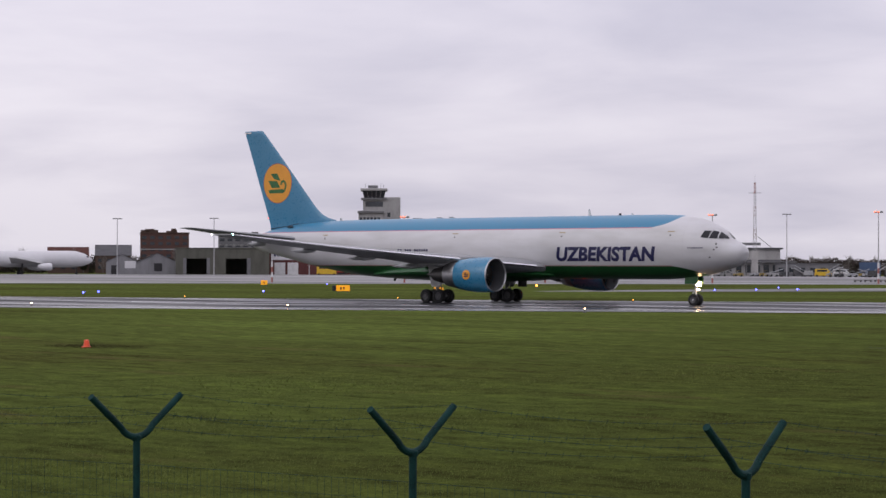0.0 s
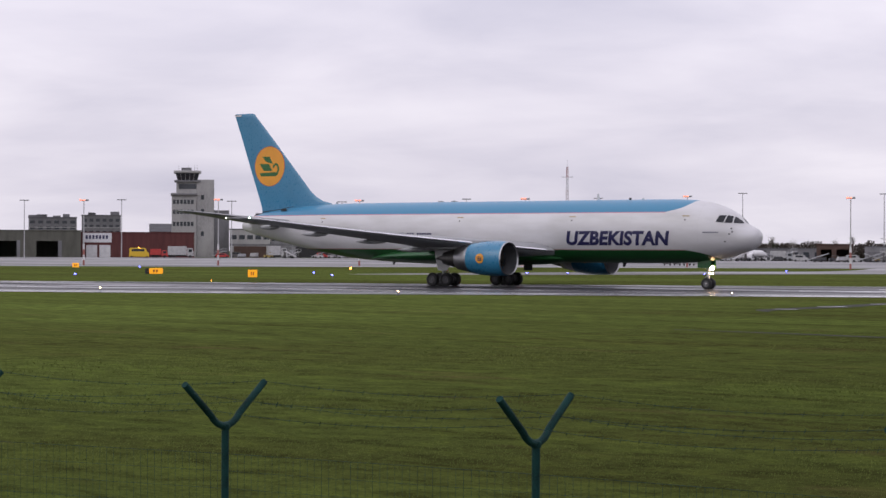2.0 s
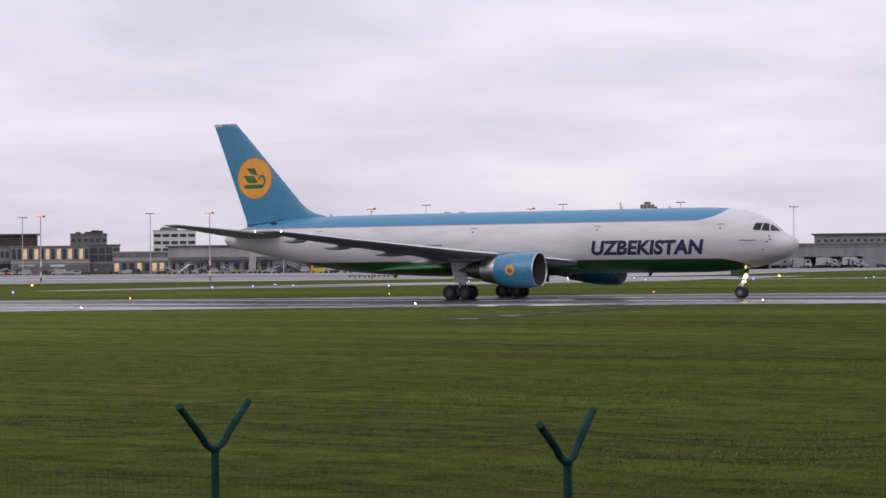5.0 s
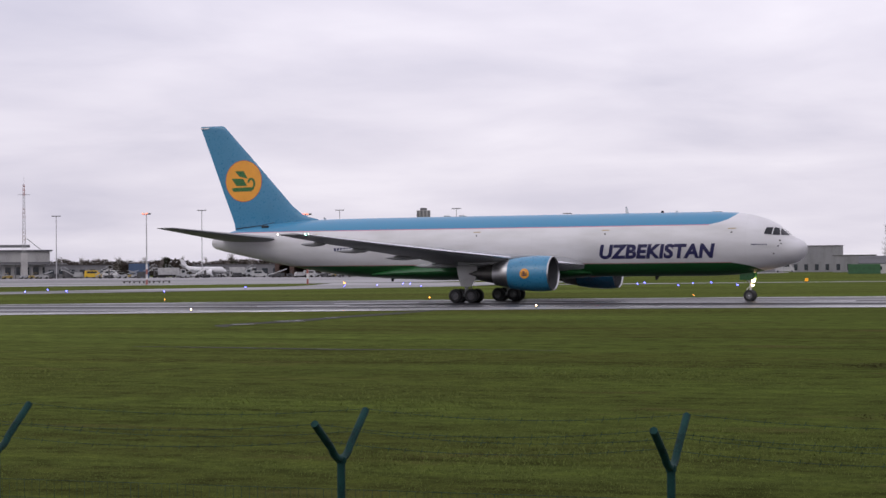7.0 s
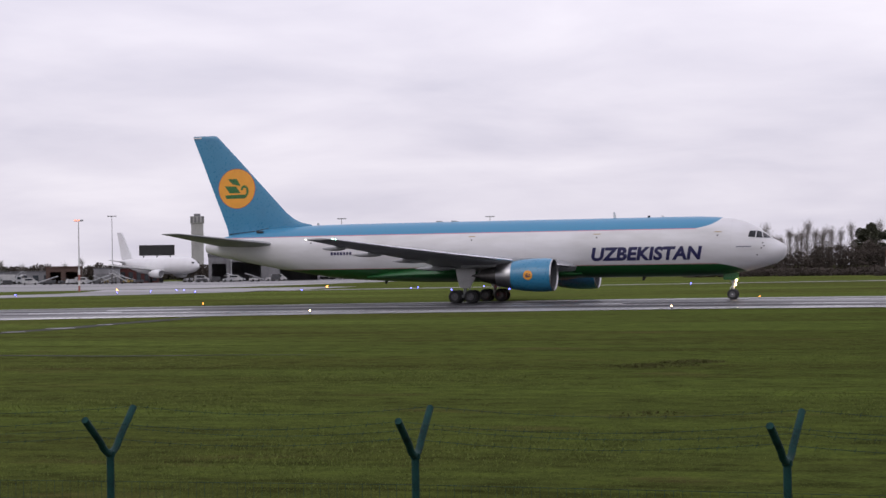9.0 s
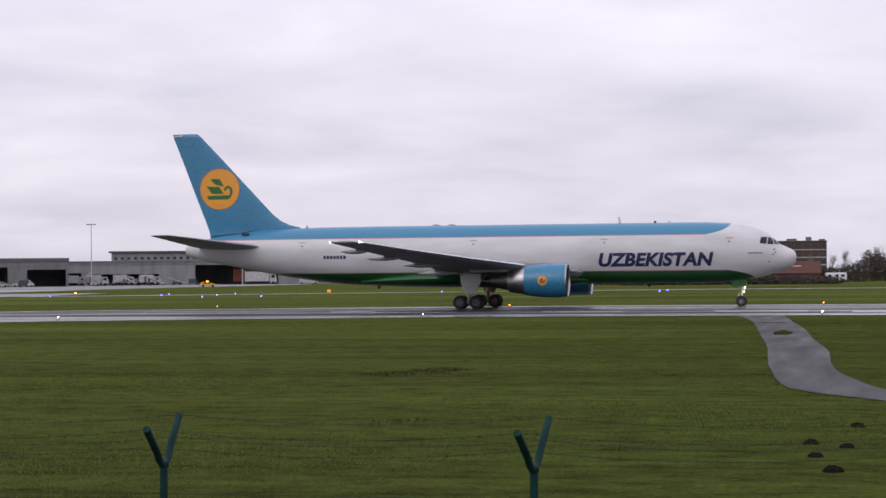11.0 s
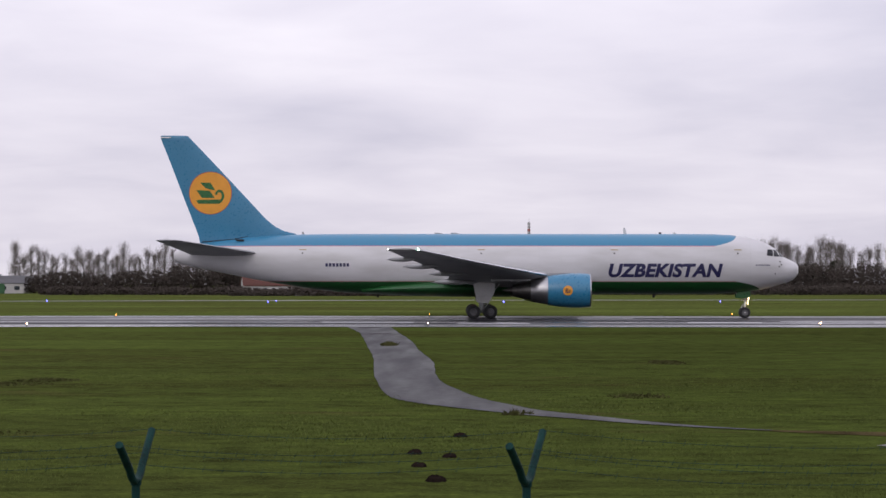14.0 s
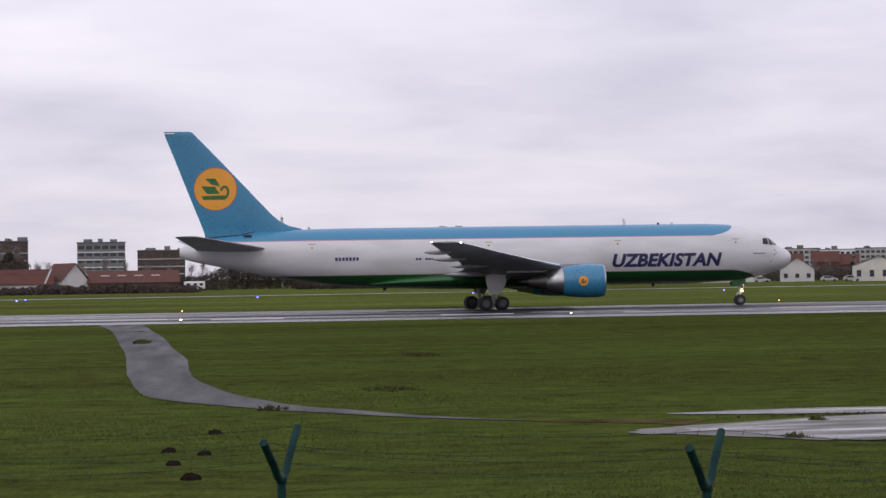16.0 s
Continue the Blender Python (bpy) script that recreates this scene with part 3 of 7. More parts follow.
def build_engine(t, side):
    cy, cz, fr = side * 7.92, 2.38, X0 - 18.4
    e = new("engine")
    e.parent = t
    e.matrix_basis = pose(fr, cy, cz)
    tagged(e, "turbofan with sky-blue cowl and bare metal exhaust")
    bm = pipe_ring(0, 0, 0, [(-0.12, 1.262), (-0.04, 1.285), (0.0, 1.312), (-0.04, 1.335), (-0.11, 1.352)], 36)
    part("intake_lip", bm, STEEL, e, "polished metal intake lip", angle=60)
    bm = pipe_ring(0, 0, 0, [(-0.11, 1.352), (-0.35, 1.385), (-0.8, 1.41), (-1.6, 1.41), (-2.6, 1.34), (-3.55, 1.20), (-3.56, 1.12), (-2.9, 1.10)], 36)
    part("cowl", bm, BLUE, e, "sky-blue engine cowl", angle=50)
    bm = pipe_ring(0, 0, 0, [(-0.12, 1.262), (-0.7, 1.21), (-1.25, 1.21)], 36)
    part("intake_duct", bm, DUCT, e, "grey intake duct")
    bm = bmesh.new()
    lathe(bm, [(-0.78, 0.02), (-0.95, 0.20), (-1.2, 0.36), (-1.3, 0.37)], 20, "x")
    part("spinner", bm, DARK_METAL, e)
    bm = bmesh.new()
    for k in range(24):
        a = 2 * math.pi * k / 24
        r0, r1 = 0.34, 1.19
        u, v = Vector((0, math.cos(a), math.sin(a))), Vector((0, -math.sin(a), math.cos(a)))
        q = [u * r0 + v * -0.05 + Vector((-1.15, 0, 0)), u * r0 + v * 0.05 + Vector((-1.32, 0, 0)), u * r1 + v * 0.15 + Vector((-1.32, 0, 0)), u * r1 + v * -0.15 + Vector((-1.2, 0, 0))]
        bm.faces.new([bm.verts.new(p) for p in q])
    part("fan", bm, DARK_METAL, e, "dark metal fan blades", smooth=False)
    bm = bmesh.new()
    lathe(bm, [(-1.4, 0.02), (-1.4, 1.2)], 28, "x")
    part("fan_backing", bm, DARK, e)
    bm = pipe_ring(0, 0, 0, [(-3.3, 1.12), (-3.57, 1.16), (-4.2, 1.06), (-4.9, 0.93), (-4.95, 0.86), (-4.6, 0.84)], 30)
    part("fan_nozzle", bm, STEEL, e, "bare brushed metal fan nozzle", angle=50)
    bm = pipe_ring(0, 0, 0, [(-4.6, 0.80), (-5.0, 0.78), (-5.7, 0.66), (-6.4, 0.50), (-6.42, 0.44), (-6.1, 0.42)], 26)
    part("core_nozzle", bm, DARK_METAL, e, "heat-darkened core nozzle", angle=50)
    bm = bmesh.new()
    lathe(bm, [(-6.0, 0.40), (-6.6, 0.26), (-7.3, 0.03)], 20, "x")
    part("exhaust_plug", bm, DARK_METAL, e)
    # pylon from the cowl's top up into the wing
    bm = bmesh.new()
    loft(bm, [[(x, w * s, z) for x, w, z in ((-1.6, 0.02, zt - 0.0), (-2.4, 0.19, zt), (-5.5, 0.21, zt), (-8.2, 0.05, zt))] + [(x, -w * s, z) for x, w, z in ((-8.2, 0.05, zt), (-5.5, 0.21, zt), (-2.4, 0.19, zt))] for zt, s in ((0.75, 1.0), (1.25, 1.0), (1.42, 0.85))])
    part("pylon", bm, WING_GREY, e, "grey engine pylon")
    for s in (-1, 1):
        bm = bmesh.new()
        yy = 1.405
        bmesh.ops.create_circle(bm, cap_ends=True, segments=28, radius=0.40, matrix=Matrix.Translation((-1.95, s * (yy + 0.012), 0.0)) @ Matrix.Rotation(radians(90), 4, "X"))
        for v in bm.verts:
            r = math.sqrt(max(0, 1.40 ** 2 - v.co.z ** 2))
            v.co.y = s * (r + 0.045) * (1 - 0.012 * (abs(v.co.x) - 1.2))
        em = part("emblem", bm, ORANGE, e, "orange round emblem", smooth=False)
        bm = bmesh.new()
        for (x0, z0), (x1, z1), w in (((-2.17, -0.13), (-1.74, -0.13), 0.04), ((-2.14, 0.01), (-1.92, 0.01), 0.04), ((-1.80, -0.05), (-1.76, 0.12), 0.035), ((-2.08, 0.14), (-1.90, 0.14), 0.035)):
            d = Vector((x1 - x0, 0, z1 - z0)).normalized()
            nn = Vector((-d.z, 0, d.x)) * w
            q = [Vector((x0, 0, z0)) + nn, Vector((x1, 0, z1)) + nn, Vector((x1, 0, z1)) - nn, Vector((x0, 0, z0)) - nn]
            for v in q:
                v.y = s * 1.462
            bm.faces.new([bm.verts.new(v) for v in q])
        part("mark", bm, NAVY, em, smooth=False)
    return e


def flat_shape(pts, y):
    bm = bmesh.new()
    bm.faces.new([bm.verts.new((x, y, z)) for x, z in pts])
    return bm


def build_airliner():
    t = thing("airliner", pose(0, 0, 0), "white cargo airliner with blue roof and tail, rolling on wet runway", "airplane")
    # fuselage
    bm = bmesh.new()
    rings = []
    stations = []
    for (a, *_), (b, *_) in zip(BODY, BODY[1:]):
        k = max(1, int((b - a) / 1.5)) if b - a < 10 else 10
        stations += [a + (b - a) * i / k for i in range(k)]
    stations.append(BODY[-1][0])
    for aft in stations:
        top, bot, w = body_at(aft)
        c, h = (top + bot) / 2, (top - bot) / 2
        ring = []
        for i in range(48):
            a = 2 * math.pi * i / 48
            ca, sa = math.cos(a), math.sin(a)
            ring.append((X0 - aft, w * math.copysign(abs(ca) ** 0.96, ca), c + h * math.copysign(abs(sa) ** 0.96, sa)))
        rings.append(ring)
    loft(bm, rings)
    part("fuselage", bm, LIVERY, t, "white fuselage, blue above and dark green below", angle=50)
    # wing-body fairing
    bm = bmesh.new()
    rings = []
    for aft, w, zb, zt in ((17.6, 1.5, 2.15, 2.6), (18.8, 2.25, 1.98, 2.9), (20.6, 2.68, 1.86, 3.3), (24, 2.85, 1.80, 3.6), (28, 2.85, 1.80, 3.5), (32, 2.75, 1.84, 3.3), (35, 2.5, 1.95, 3.0), (37.5, 1.4, 2.08, 2.6)):
        c, h = (zb + zt) / 2, (zt - zb) / 2
        rings.append([(X0 - aft, w * math.cos(2 * math.pi * i / 28), c + h * math.sin(2 * math.pi * i / 28)) for i in range(28)])
    loft(bm, rings)
    fairing = part("wing_fairing", bm, LIVERY, t, "fairing where wing and belly meet")
    # wings
    for s, nm in ((-1, "wing"), (1, "wing")):
        bm = bmesh.new()
        wing(bm, [(s * 1.6, 17.6, 3.02, 13.2, 0.115), (s * 2.6, 18.3, 3.08, 12.3, 0.115), (s * 5.4, 20.2, 3.36, 9.9, 0.11), (s * 8.0, 21.95, 3.62, 8.1, 0.105), (s * 13.0, 25.35, 4.16, 6.0, 0.10), (s * 18.5, 29.05, 4.82, 4.1, 0.095), (s * 23.2, 32.25, 5.44, 2.4, 0.09), (s * 23.75, 32.75, 5.51, 1.75, 0.07)])
        w = part(nm, bm, WING_GREY, t, "swept grey wing")
        bm = bmesh.new()
        st = []
        for y, aft, z, ch in ((2.7, 18.30, 3.09, 0.5), (8.0, 21.9, 3.64, 0.42), (13.0, 25.3, 4.18, 0.34), (18.5, 29.0, 4.84, 0.26), (23.2, 32.2, 5.46, 0.2)):
            st.append([(X0 - aft + 0.03 - a, s * y, z + u * 0.9) for a, u in airfoil(ch * 1.5, 0.42, 6)])
        loft(bm, st)
        part("leading_edge", bm, CHROME, w, "bright metal leading edge")
        for y, aft, z, ln in ((5.6, 27.6, 3.05, 3.9), (11.0, 28.4, 3.72, 3.3), (15.6, 30.9, 4.28, 2.8), (19.6, 32.6, 4.80, 2.2)):
            bm = bmesh.new()
            lathe(bm, [(0, 0.02), (-0.15 * ln, 0.14), (-0.45 * ln, 0.21), (-0.8 * ln, 0.15), (-ln, 0.02)], 12, "x", at=(X0 - aft, s * y, z))
            part("flap_fairing", bm, WING_GREY, w)
        bm = bmesh.new()
        bmesh.ops.create_icosphere(bm, subdivisions=1, radius=0.062, matrix=Matrix.Translation((X0 - 32.35, s * 23.55, 5.5)))
        part("navigation_light", bm, LAMP_GREEN if s < 0 else LAMP_RED, w, "lit wingtip lamp")
        bm = bmesh.new()
        bmesh.ops.create_icosphere(bm, subdivisions=1, radius=0.045, matrix=Matrix.Translation((X0 - 34.6, s * 23.7, 5.5)))
        part("strobe", bm, LAMP_WHITE, w, "white wingtip lamp")
        # tailplane
        bm = bmesh.new()
        wing(bm, [(s * 0.8, 45.6, 5.42, 6.7, 0.09), (s * 1.6, 46.3, 5.50, 6.1, 0.09), (s * 5.5, 49.3, 5.98, 3.9, 0.085), (s * 9.1, 52.1, 6.44, 1.95, 0.08), (s * 9.35, 52.5, 6.47, 1.4, 0.06)])
        part("tailplane", bm, WING_GREY, t, "grey swept tailplane")
        build_engine(t, s)
    # fin
    bm = bmesh.new()
    rings = []
    for z, le, te, th in ((6.2, 43.6, 51.5, 0.30), (6.9, 43.3, 51.6, 0.30), (7.22, 43.25, 51.72, 0.30), (7.45, 44.25, 51.8, 0.30), (7.8, 45.0, 51.93, 0.30), (8.4, 45.75, 52.17, 0.29), (10.0, 47.25, 52.8, 0.26), (13.0, 50.05, 53.95, 0.20), (15.3, 52.25, 54.86, 0.15), (15.62, 52.58, 54.95, 0.14), (15.68, 52.8, 54.9, 0.06)):
        ch = te - le
        sec = airfoil(ch, th / ch)
        rings.append([(X0 - le - a, u, z) for a, u in sec])
    loft(bm, rings)
    fin = part("fin", bm, BLUE, t, "tall sky-blue fin", angle=60)
    bm = bmesh.new()
    for (z0, le0, te0), (z1, le1, te1) in (((15.45, 54.1, 54.9), (15.58, 54.0, 54.94)),):
        for s in (-1, 1):
            bm.faces.new([bm.verts.new(p) for p in ((X0 - le0, s * 0.13, z0), (X0 - te0, s * 0.09, z0), (X0 - te1, s * 0.09, z1), (X0 - le1, s * 0.13, z1))])
    part("fin_tip_strip", bm, DULL_WHITE, fin, smooth=False)
    skin = BVHTree.FromPolygons([v.co for v in fin.data.vertices], [tuple(p.vertices) for p in fin.data.polygons])

    def settle(bm, s, lift):
        """Lays a flat shape on the fin's curved side."""
        bmesh.ops.triangulate(bm, faces=bm.faces[:])
        bmesh.ops.subdivide_edges(bm, edges=bm.edges[:], cuts=4, use_grid_fill=True)
        for v in bm.verts:
            hit = skin.ray_cast(Vector((v.co.x, s * 3.0, v.co.z)), Vector((0, -s, 0)))[0]
            v.co.y = (hit.y if hit else s * 0.2) + s * lift
        return bm

    for s in (-1, 1):
        cx, cz = X0 - 50.62, 10.72
        bm = bmesh.new()
        bmesh.ops.create_circle(bm, cap_ends=True, segments=48, radius=1.85, matrix=Matrix.Translation((cx, s * 0.272, cz)) @ Matrix.Rotation(radians(90), 4, "X"))
        em = part("emblem_ring", settle(bm, s, 0.006), RED_PAINT, fin, "red ring round the emblem", smooth=False)
        bm = bmesh.new()
        bmesh.ops.create_circle(bm, cap_ends=True, segments=48, radius=1.805, matrix=Matrix.Translation((cx, s * 0.280, cz)) @ Matrix.Rotation(radians(90), 4, "X"))
        part("emblem_disc", settle(bm, s, 0.012), ORANGE, em, "orange disc", smooth=False)
        yy = s * 0.288
        shapes = [[(-0.88, 0.90), (0.02, 0.90), (0.42, 0.22), (-0.42, 0.42)], [(-1.22, 0.26), (-0.05, 0.20), (0.38, -0.42), (-0.72, -0.42)], [(-1.22, -0.62), (-1.05, -0.92), (0.75, -0.92), (1.05, -0.75), (0.75, -0.55), (-0.9, -0.58)]]
        for sh in shapes:
            part("green_mark", settle(flat_shape([(cx + x, cz + z) for x, z in sh], yy), s, 0.018), GREEN_PAINT, em, smooth=False)
        arc = [(0.78 + 0.42 * math.cos(a), -0.25 + 0.55 * math.sin(a)) for a in [radians(-75 + 22 * i) for i in range(12)]]
        arc2 = [(0.78 + 0.20 * math.cos(a), -0.25 + 0.33 * math.sin(a)) for a in [radians(-75 + 22 * i) for i in range(12)]]
        bm = bmesh.new()
        va = [bm.verts.new((cx + x, yy, cz + z)) for x, z in arc]
        vb = [bm.verts.new((cx + x, yy, cz + z)) for x, z in arc2]
        for i in range(11):
            bm.faces.new((va[i], va[i + 1], vb[i + 1], vb[i]))
        part("green_mark", settle(bm, s, 0.018), GREEN_PAINT, em, smooth=False)
    # dark bracket at the foot of the rudder
    bm = bmesh.new()
    for s in (-1, 1):
        box(bm, X0 - 48.3, X0 - 47.6, s * 1.05, s * 1.2, 6.55, 6.72, 0.05)
        rod(bm, (X0 - 51.3, s * 0.27, 6.50), (X0 - 48.6, s * 0.66, 6.74), 0.045, 0.03, 6)
        rod(bm, (X0 - 48.5, s * 0.66, 6.75), (X0 - 47.3, s * 0.55, 7.0), 0.04, 0.02, 6)
    part("rudder_seal", bm, DARK, t)
    # cockpit panes
    for s in (-1, 1):
        # corners as (aft, height) on the nose skin
        for quad in (((3.02, 5.34), (2.46, 5.28), (2.42, 5.86), (2.90, 5.86)), ((2.38, 5.27), (1.86, 5.25), (2.02, 5.78), (2.34, 5.87)), ((1.79, 5.25), (1.33, 5.235), (1.58, 5.49), (1.95, 5.77))):
            bm = bmesh.new()
            grid = []
            for i in range(5):
                u = i / 4
                lo = [quad[0][k] + (quad[1][k] - quad[0][k]) * u for k in (0, 1)]
                hi = [quad[3][k] + (quad[2][k] - quad[3][k]) * u for k in (0, 1)]
                row = []
                for j in range(4):
                    v = j / 3
                    aft, z = (lo[k] + (hi[k] - lo[k]) * v for k in (0, 1))
                    row.append(bm.verts.new((X0 - aft + 0.02, s * (body_half(aft, z) + 0.018), z + 0.012)))
                grid.append(row)
            for a, b in zip(grid, grid[1:]):
                for j in range(3):
                    bm.faces.new((a[j], a[j + 1], b[j + 1], b[j]))
            part("cockpit_window", bm, COCKPIT, t, "dark cockpit window")
        # small service marks, door outlines and unreadable lettering
        def bar(aft0, aft1, z0, z1, material, name, label=""):
            bm2 = bmesh.new()
            k = max(2, int(abs(aft1 - aft0) / 0.4) + 1)
            g = []
            for i in range(k + 1):
                a = aft0 + (aft1 - aft0) * i / k
                g.append([bm2.verts.new((X0 - a, s * (body_half(a, z) + 0.02), z)) for z in (z0, (z0 + z1) / 2, z1)])
            for p, q in zip(g, g[1:]):
                for j in (0, 1):
                    bm2.faces.new((p[j], q[j], q[j + 1], p[j + 1]))
            part(name, bm2, material, t, label)
        for a in (5.2, 15.7, 27.0, 42.2):
            bar(a, a + 0.62, 5.78, 5.86, DOOR_MARK, "door_mark", "small yellow door marking")
            bar(a + 0.26, a + 0.38, 5.46, 5.58, DARK, "door_mark", "small dark door marking")
        for k in range(7):
            bar(38.55 + k * 0.30, 38.55 + k * 0.30 + 0.21, 4.38, 4.66, NAVY, "registration_bar", "dark bar of the registration")
        for k in range(13):
            if k not in (6, 10):
                bar(30.2 + k * 0.27, 30.2 + k * 0.27 + 0.2, 4.36, 4.52, NAVY, "type_bar", "small dark lettering bar")
        for k in range(9):
            bar(2.75 + k * 0.14, 2.75 + k * 0.14 + 0.10, 4.48, 4.57, NAVY, "name_bar", "tiny dark lettering bar")
        for a, z in ((1.75, 4.78), (1.65, 4.52), (1.85, 4.34), (2.2, 3.75)):
            bar(a, a + 0.12, z, z + 0.1, DARK, "probe", "small dark air probe")
    # roof aerials
    for aft, hgt, ln in ((14.9, 0.55, 0.30), (29.4, 0.12, 0.9), (30.8, 0.12, 0.9), (10.6, 0.16, 0.35), (42.6, 0.18, 0.25)):
        bm = bmesh.new()
        loft(bm, [[(X0 - aft + ln / 2, 0.03, 7.15), (X0 - aft - ln / 2, 0.03, 7.15), (X0 - aft - ln / 2, -0.03, 7.15), (X0 - aft + ln / 2, -0.03, 7.15)], [(X0 - aft - ln * 0.1, 0.015, 7.2 + hgt), (X0 - aft - ln * 0.6, 0.015, 7.2 + hgt), (X0 - aft - ln * 0.6, -0.015, 7.2 + hgt), (X0 - aft - ln * 0.1, -0.015, 7.2 + hgt)]])
        part("aerial", bm, DULL_WHITE if aft < 20 else GREY, t)
    for aft in (12.3, 24.0, 36.0):
        bm = bmesh.new()
        loft(bm, [[(X0 - aft + 0.15, 0.02, 2.15), (X0 - aft - 0.25, 0.02, 2.15), (X0 - aft - 0.25, -0.02, 2.15), (X0 - aft + 0.15, -0.02, 2.15)], [(X0 - aft - 0.1, 0.01, 1.75), (X0 - aft - 0.28, 0.01, 1.75), (X0 - aft - 0.28, -0.01, 1.75), (X0 - aft - 0.1, -0.01, 1.75)]])
        part("aerial", bm, DARK, t)
    # beacons above and below: a lamp in an added drum, turned to time flashes
    for aft, z, up, k in ((11.9, 7.2, 1, 0.42), (21.9, 1.95, -1, 1.5)):
        b = new("beacon")
        b.parent = t
        b.matrix_basis = pose(X0 - aft, 0, z)
        tagged(b, "red flashing beacon in an added turning drum")
        # a solid drum with a deep slot, and the lamp plate at the bottom of the slot
        out = [(0.25 * k * math.cos(q), 0.25 * k * math.sin(q)) for q in [radians(-90 + 22 + i * 316 / 20) for i in range(21)]]
        out += [(-0.09 * k, -0.04 * k), (0.09 * k, -0.04 * k)]
        bm = bmesh.new()
        loft(bm, [[(x, y, zz * up * k) for x, y in out] for zz in (-0.05, 0.38)])
        part("added_drum", bm, ADDED_DRUM, b, "added dark drum, slotted to time the flash", smooth=False)
        bm = bmesh.new()
        for zz in (0.0, 0.38):
            rod(bm, (0, 0, (zz - 0.06) * up * k), (0, 0, (zz + 0.012) * up * k), 0.252 * k, seg=20)
        part("cover", bm, ADDED_DRUM, b)
        part("lamp", boxed(-0.085 * k, 0.085 * k, -0.06 * k, -0.042 * k, 0.02 * up * k, 0.31 * up * k), FLASH_RED, b, "red beacon lamp", smooth=False)
        BEACONS.append((b, (X0 - aft, 0, z)))
    # title on both sides
    for s in (-1, 1):
        cu = bpy.data.curves.new("title", "FONT")
        cu.body, cu.size, cu.shear, cu.offset = "UZBEKISTAN", 1.62, 0.21, 0.072
        cu.space_character = 1.03
        cu.align_x, cu.resolution_u = "LEFT", 5
        tmp = bpy.data.objects.new("title", cu)
        scene.collection.objects.link(tmp)
        bpy.context.view_layer.update()
        me = bpy.data.meshes.new_from_object(tmp.evaluated_get(bpy.context.evaluated_depsgraph_get()))
        bpy.data.objects.remove(tmp)
        bm = bmesh.new()
        bm.from_mesh(me)
        bpy.data.meshes.remove(me)
        xs = [v.co.x for v in bm.verts]
        ys = [v.co.y for v in bm.verts]
        wd, hg = max(xs) - min(xs), max(ys) - min(ys)
        for k in range(1, 6):
            bmesh.ops.bisect_plane(bm, geom=bm.verts[:] + bm.edges[:] + bm.faces[:], plane_co=(0, min(ys) + hg * k / 6, 0), plane_no=(0, 1, 0))
        for v in bm.verts:
            u, w = (v.co.x - min(xs)) / wd, (v.co.y - min(ys)) / hg
            aft = 16.52 - u * 9.72 if s < 0 else 6.8 + u * 9.72
            z = 3.47 + w * 1.19
            v.co = Vector((X0 - aft, s * (body_half(aft, z) + 0.014), z))
        part("title", bm, NAVY, t, "dark blue slanted lettering UZBEKISTAN", smooth=False)
    # nose gear
    ng = new("nose_gear")
    ng.parent = t
    ng.matrix_basis = pose(X0 - 4.65, 0, 0)
    bm = bmesh.new()
    rod(bm, (0, 0, 0.47), (0.12, 0, 2.5), 0.085, 0.11, 12)
    rod(bm, (0, -0.42, 0.47), (0, 0.42, 0.47), 0.06, seg=10)
    rod(bm, (0.06, 0, 1.45), (-1.0, 0, 2.4), 0.05, seg=8)
    rod(bm, (-0.05, 0, 0.65), (-0.28, 0, 0.95), 0.035, seg=8)
    rod(bm, (-0.28, 0, 0.95), (0.02, 0, 1.25), 0.035, seg=8)
    part("strut", bm, DULL_WHITE, ng, "pale nose gear strut")
    for s in (-1, 1):
        part("gear_door", boxed(-0.75, 0.45, s * 0.42 - 0.02, s * 0.42 + 0.02, 1.72, 2.32, 0.02), GREEN_PAINT, ng, "green nose gear door")
        WHEELS.append((build_wheel("wheel", ng, (0, s * 0.30, 0.47), 0.47, 0.26), 0.47, (0, s * 0.30, 0.47)))
        bm = bmesh.new()
        lathe(bm, [(0.02, 0.02), (0.10, 0.20), (0.16, 0.215)], 14, "x", at=(0.12, s * 0.2, 1.72))
        part("lamp_housing", bm, DARK_METAL, ng)
        bm = bmesh.new()
        lathe(bm, [(0.15, 0.21), (0.19, 0.15), (0.22, 0.01)], 14, "x", at=(0.12, s * 0.2, 1.72))
        part("landing_light", bm, LAMP_LANDING, ng, "lit warm landing lamp")
        bm = bmesh.new()
        lathe(bm, [(0.15, 0.08), (0.17, 0.01)], 12, "x", at=(0.10, s * 0.14, 1.28))
        part("taxi_light", bm, LAMP_LANDING, ng, "lit taxi lamp")
    # main gear
    for s in (-1, 1):
        mg = new("main_gear")
        mg.parent = t
        mg.matrix_basis = pose(0, s * 4.65, 0)
        bm = bmesh.new()
        rod(bm, (0, 0, 0.6), (0.12, s * 0.05, 3.0), 0.15, 0.19, 14)
        rod(bm, (-0.80, 0, 0.58), (0.80, 0, 0.58), 0.11, seg=10)
        for x in (-0.71, 0.71):
            rod(bm, (x, -0.66, 0.58), (x, 0.66, 0.58), 0.075, seg=10)
        rod(bm, (0.1, 0, 1.6), (0.1, -s * 2.3, 2.7), 0.09, seg=10)
        rod(bm, (0.05, 0, 1.3), (1.5, 0, 2.9), 0.07, seg=8)
        rod(bm, (0.2, 0, 0.85), (0.5, 0, 1.25), 0.05, seg=8)
        rod(bm, (0.5, 0, 1.25), (0.15, 0, 1.65), 0.05, seg=8)
        part("strut", bm, GREY, mg, "grey main gear strut")
        bm = bmesh.new()
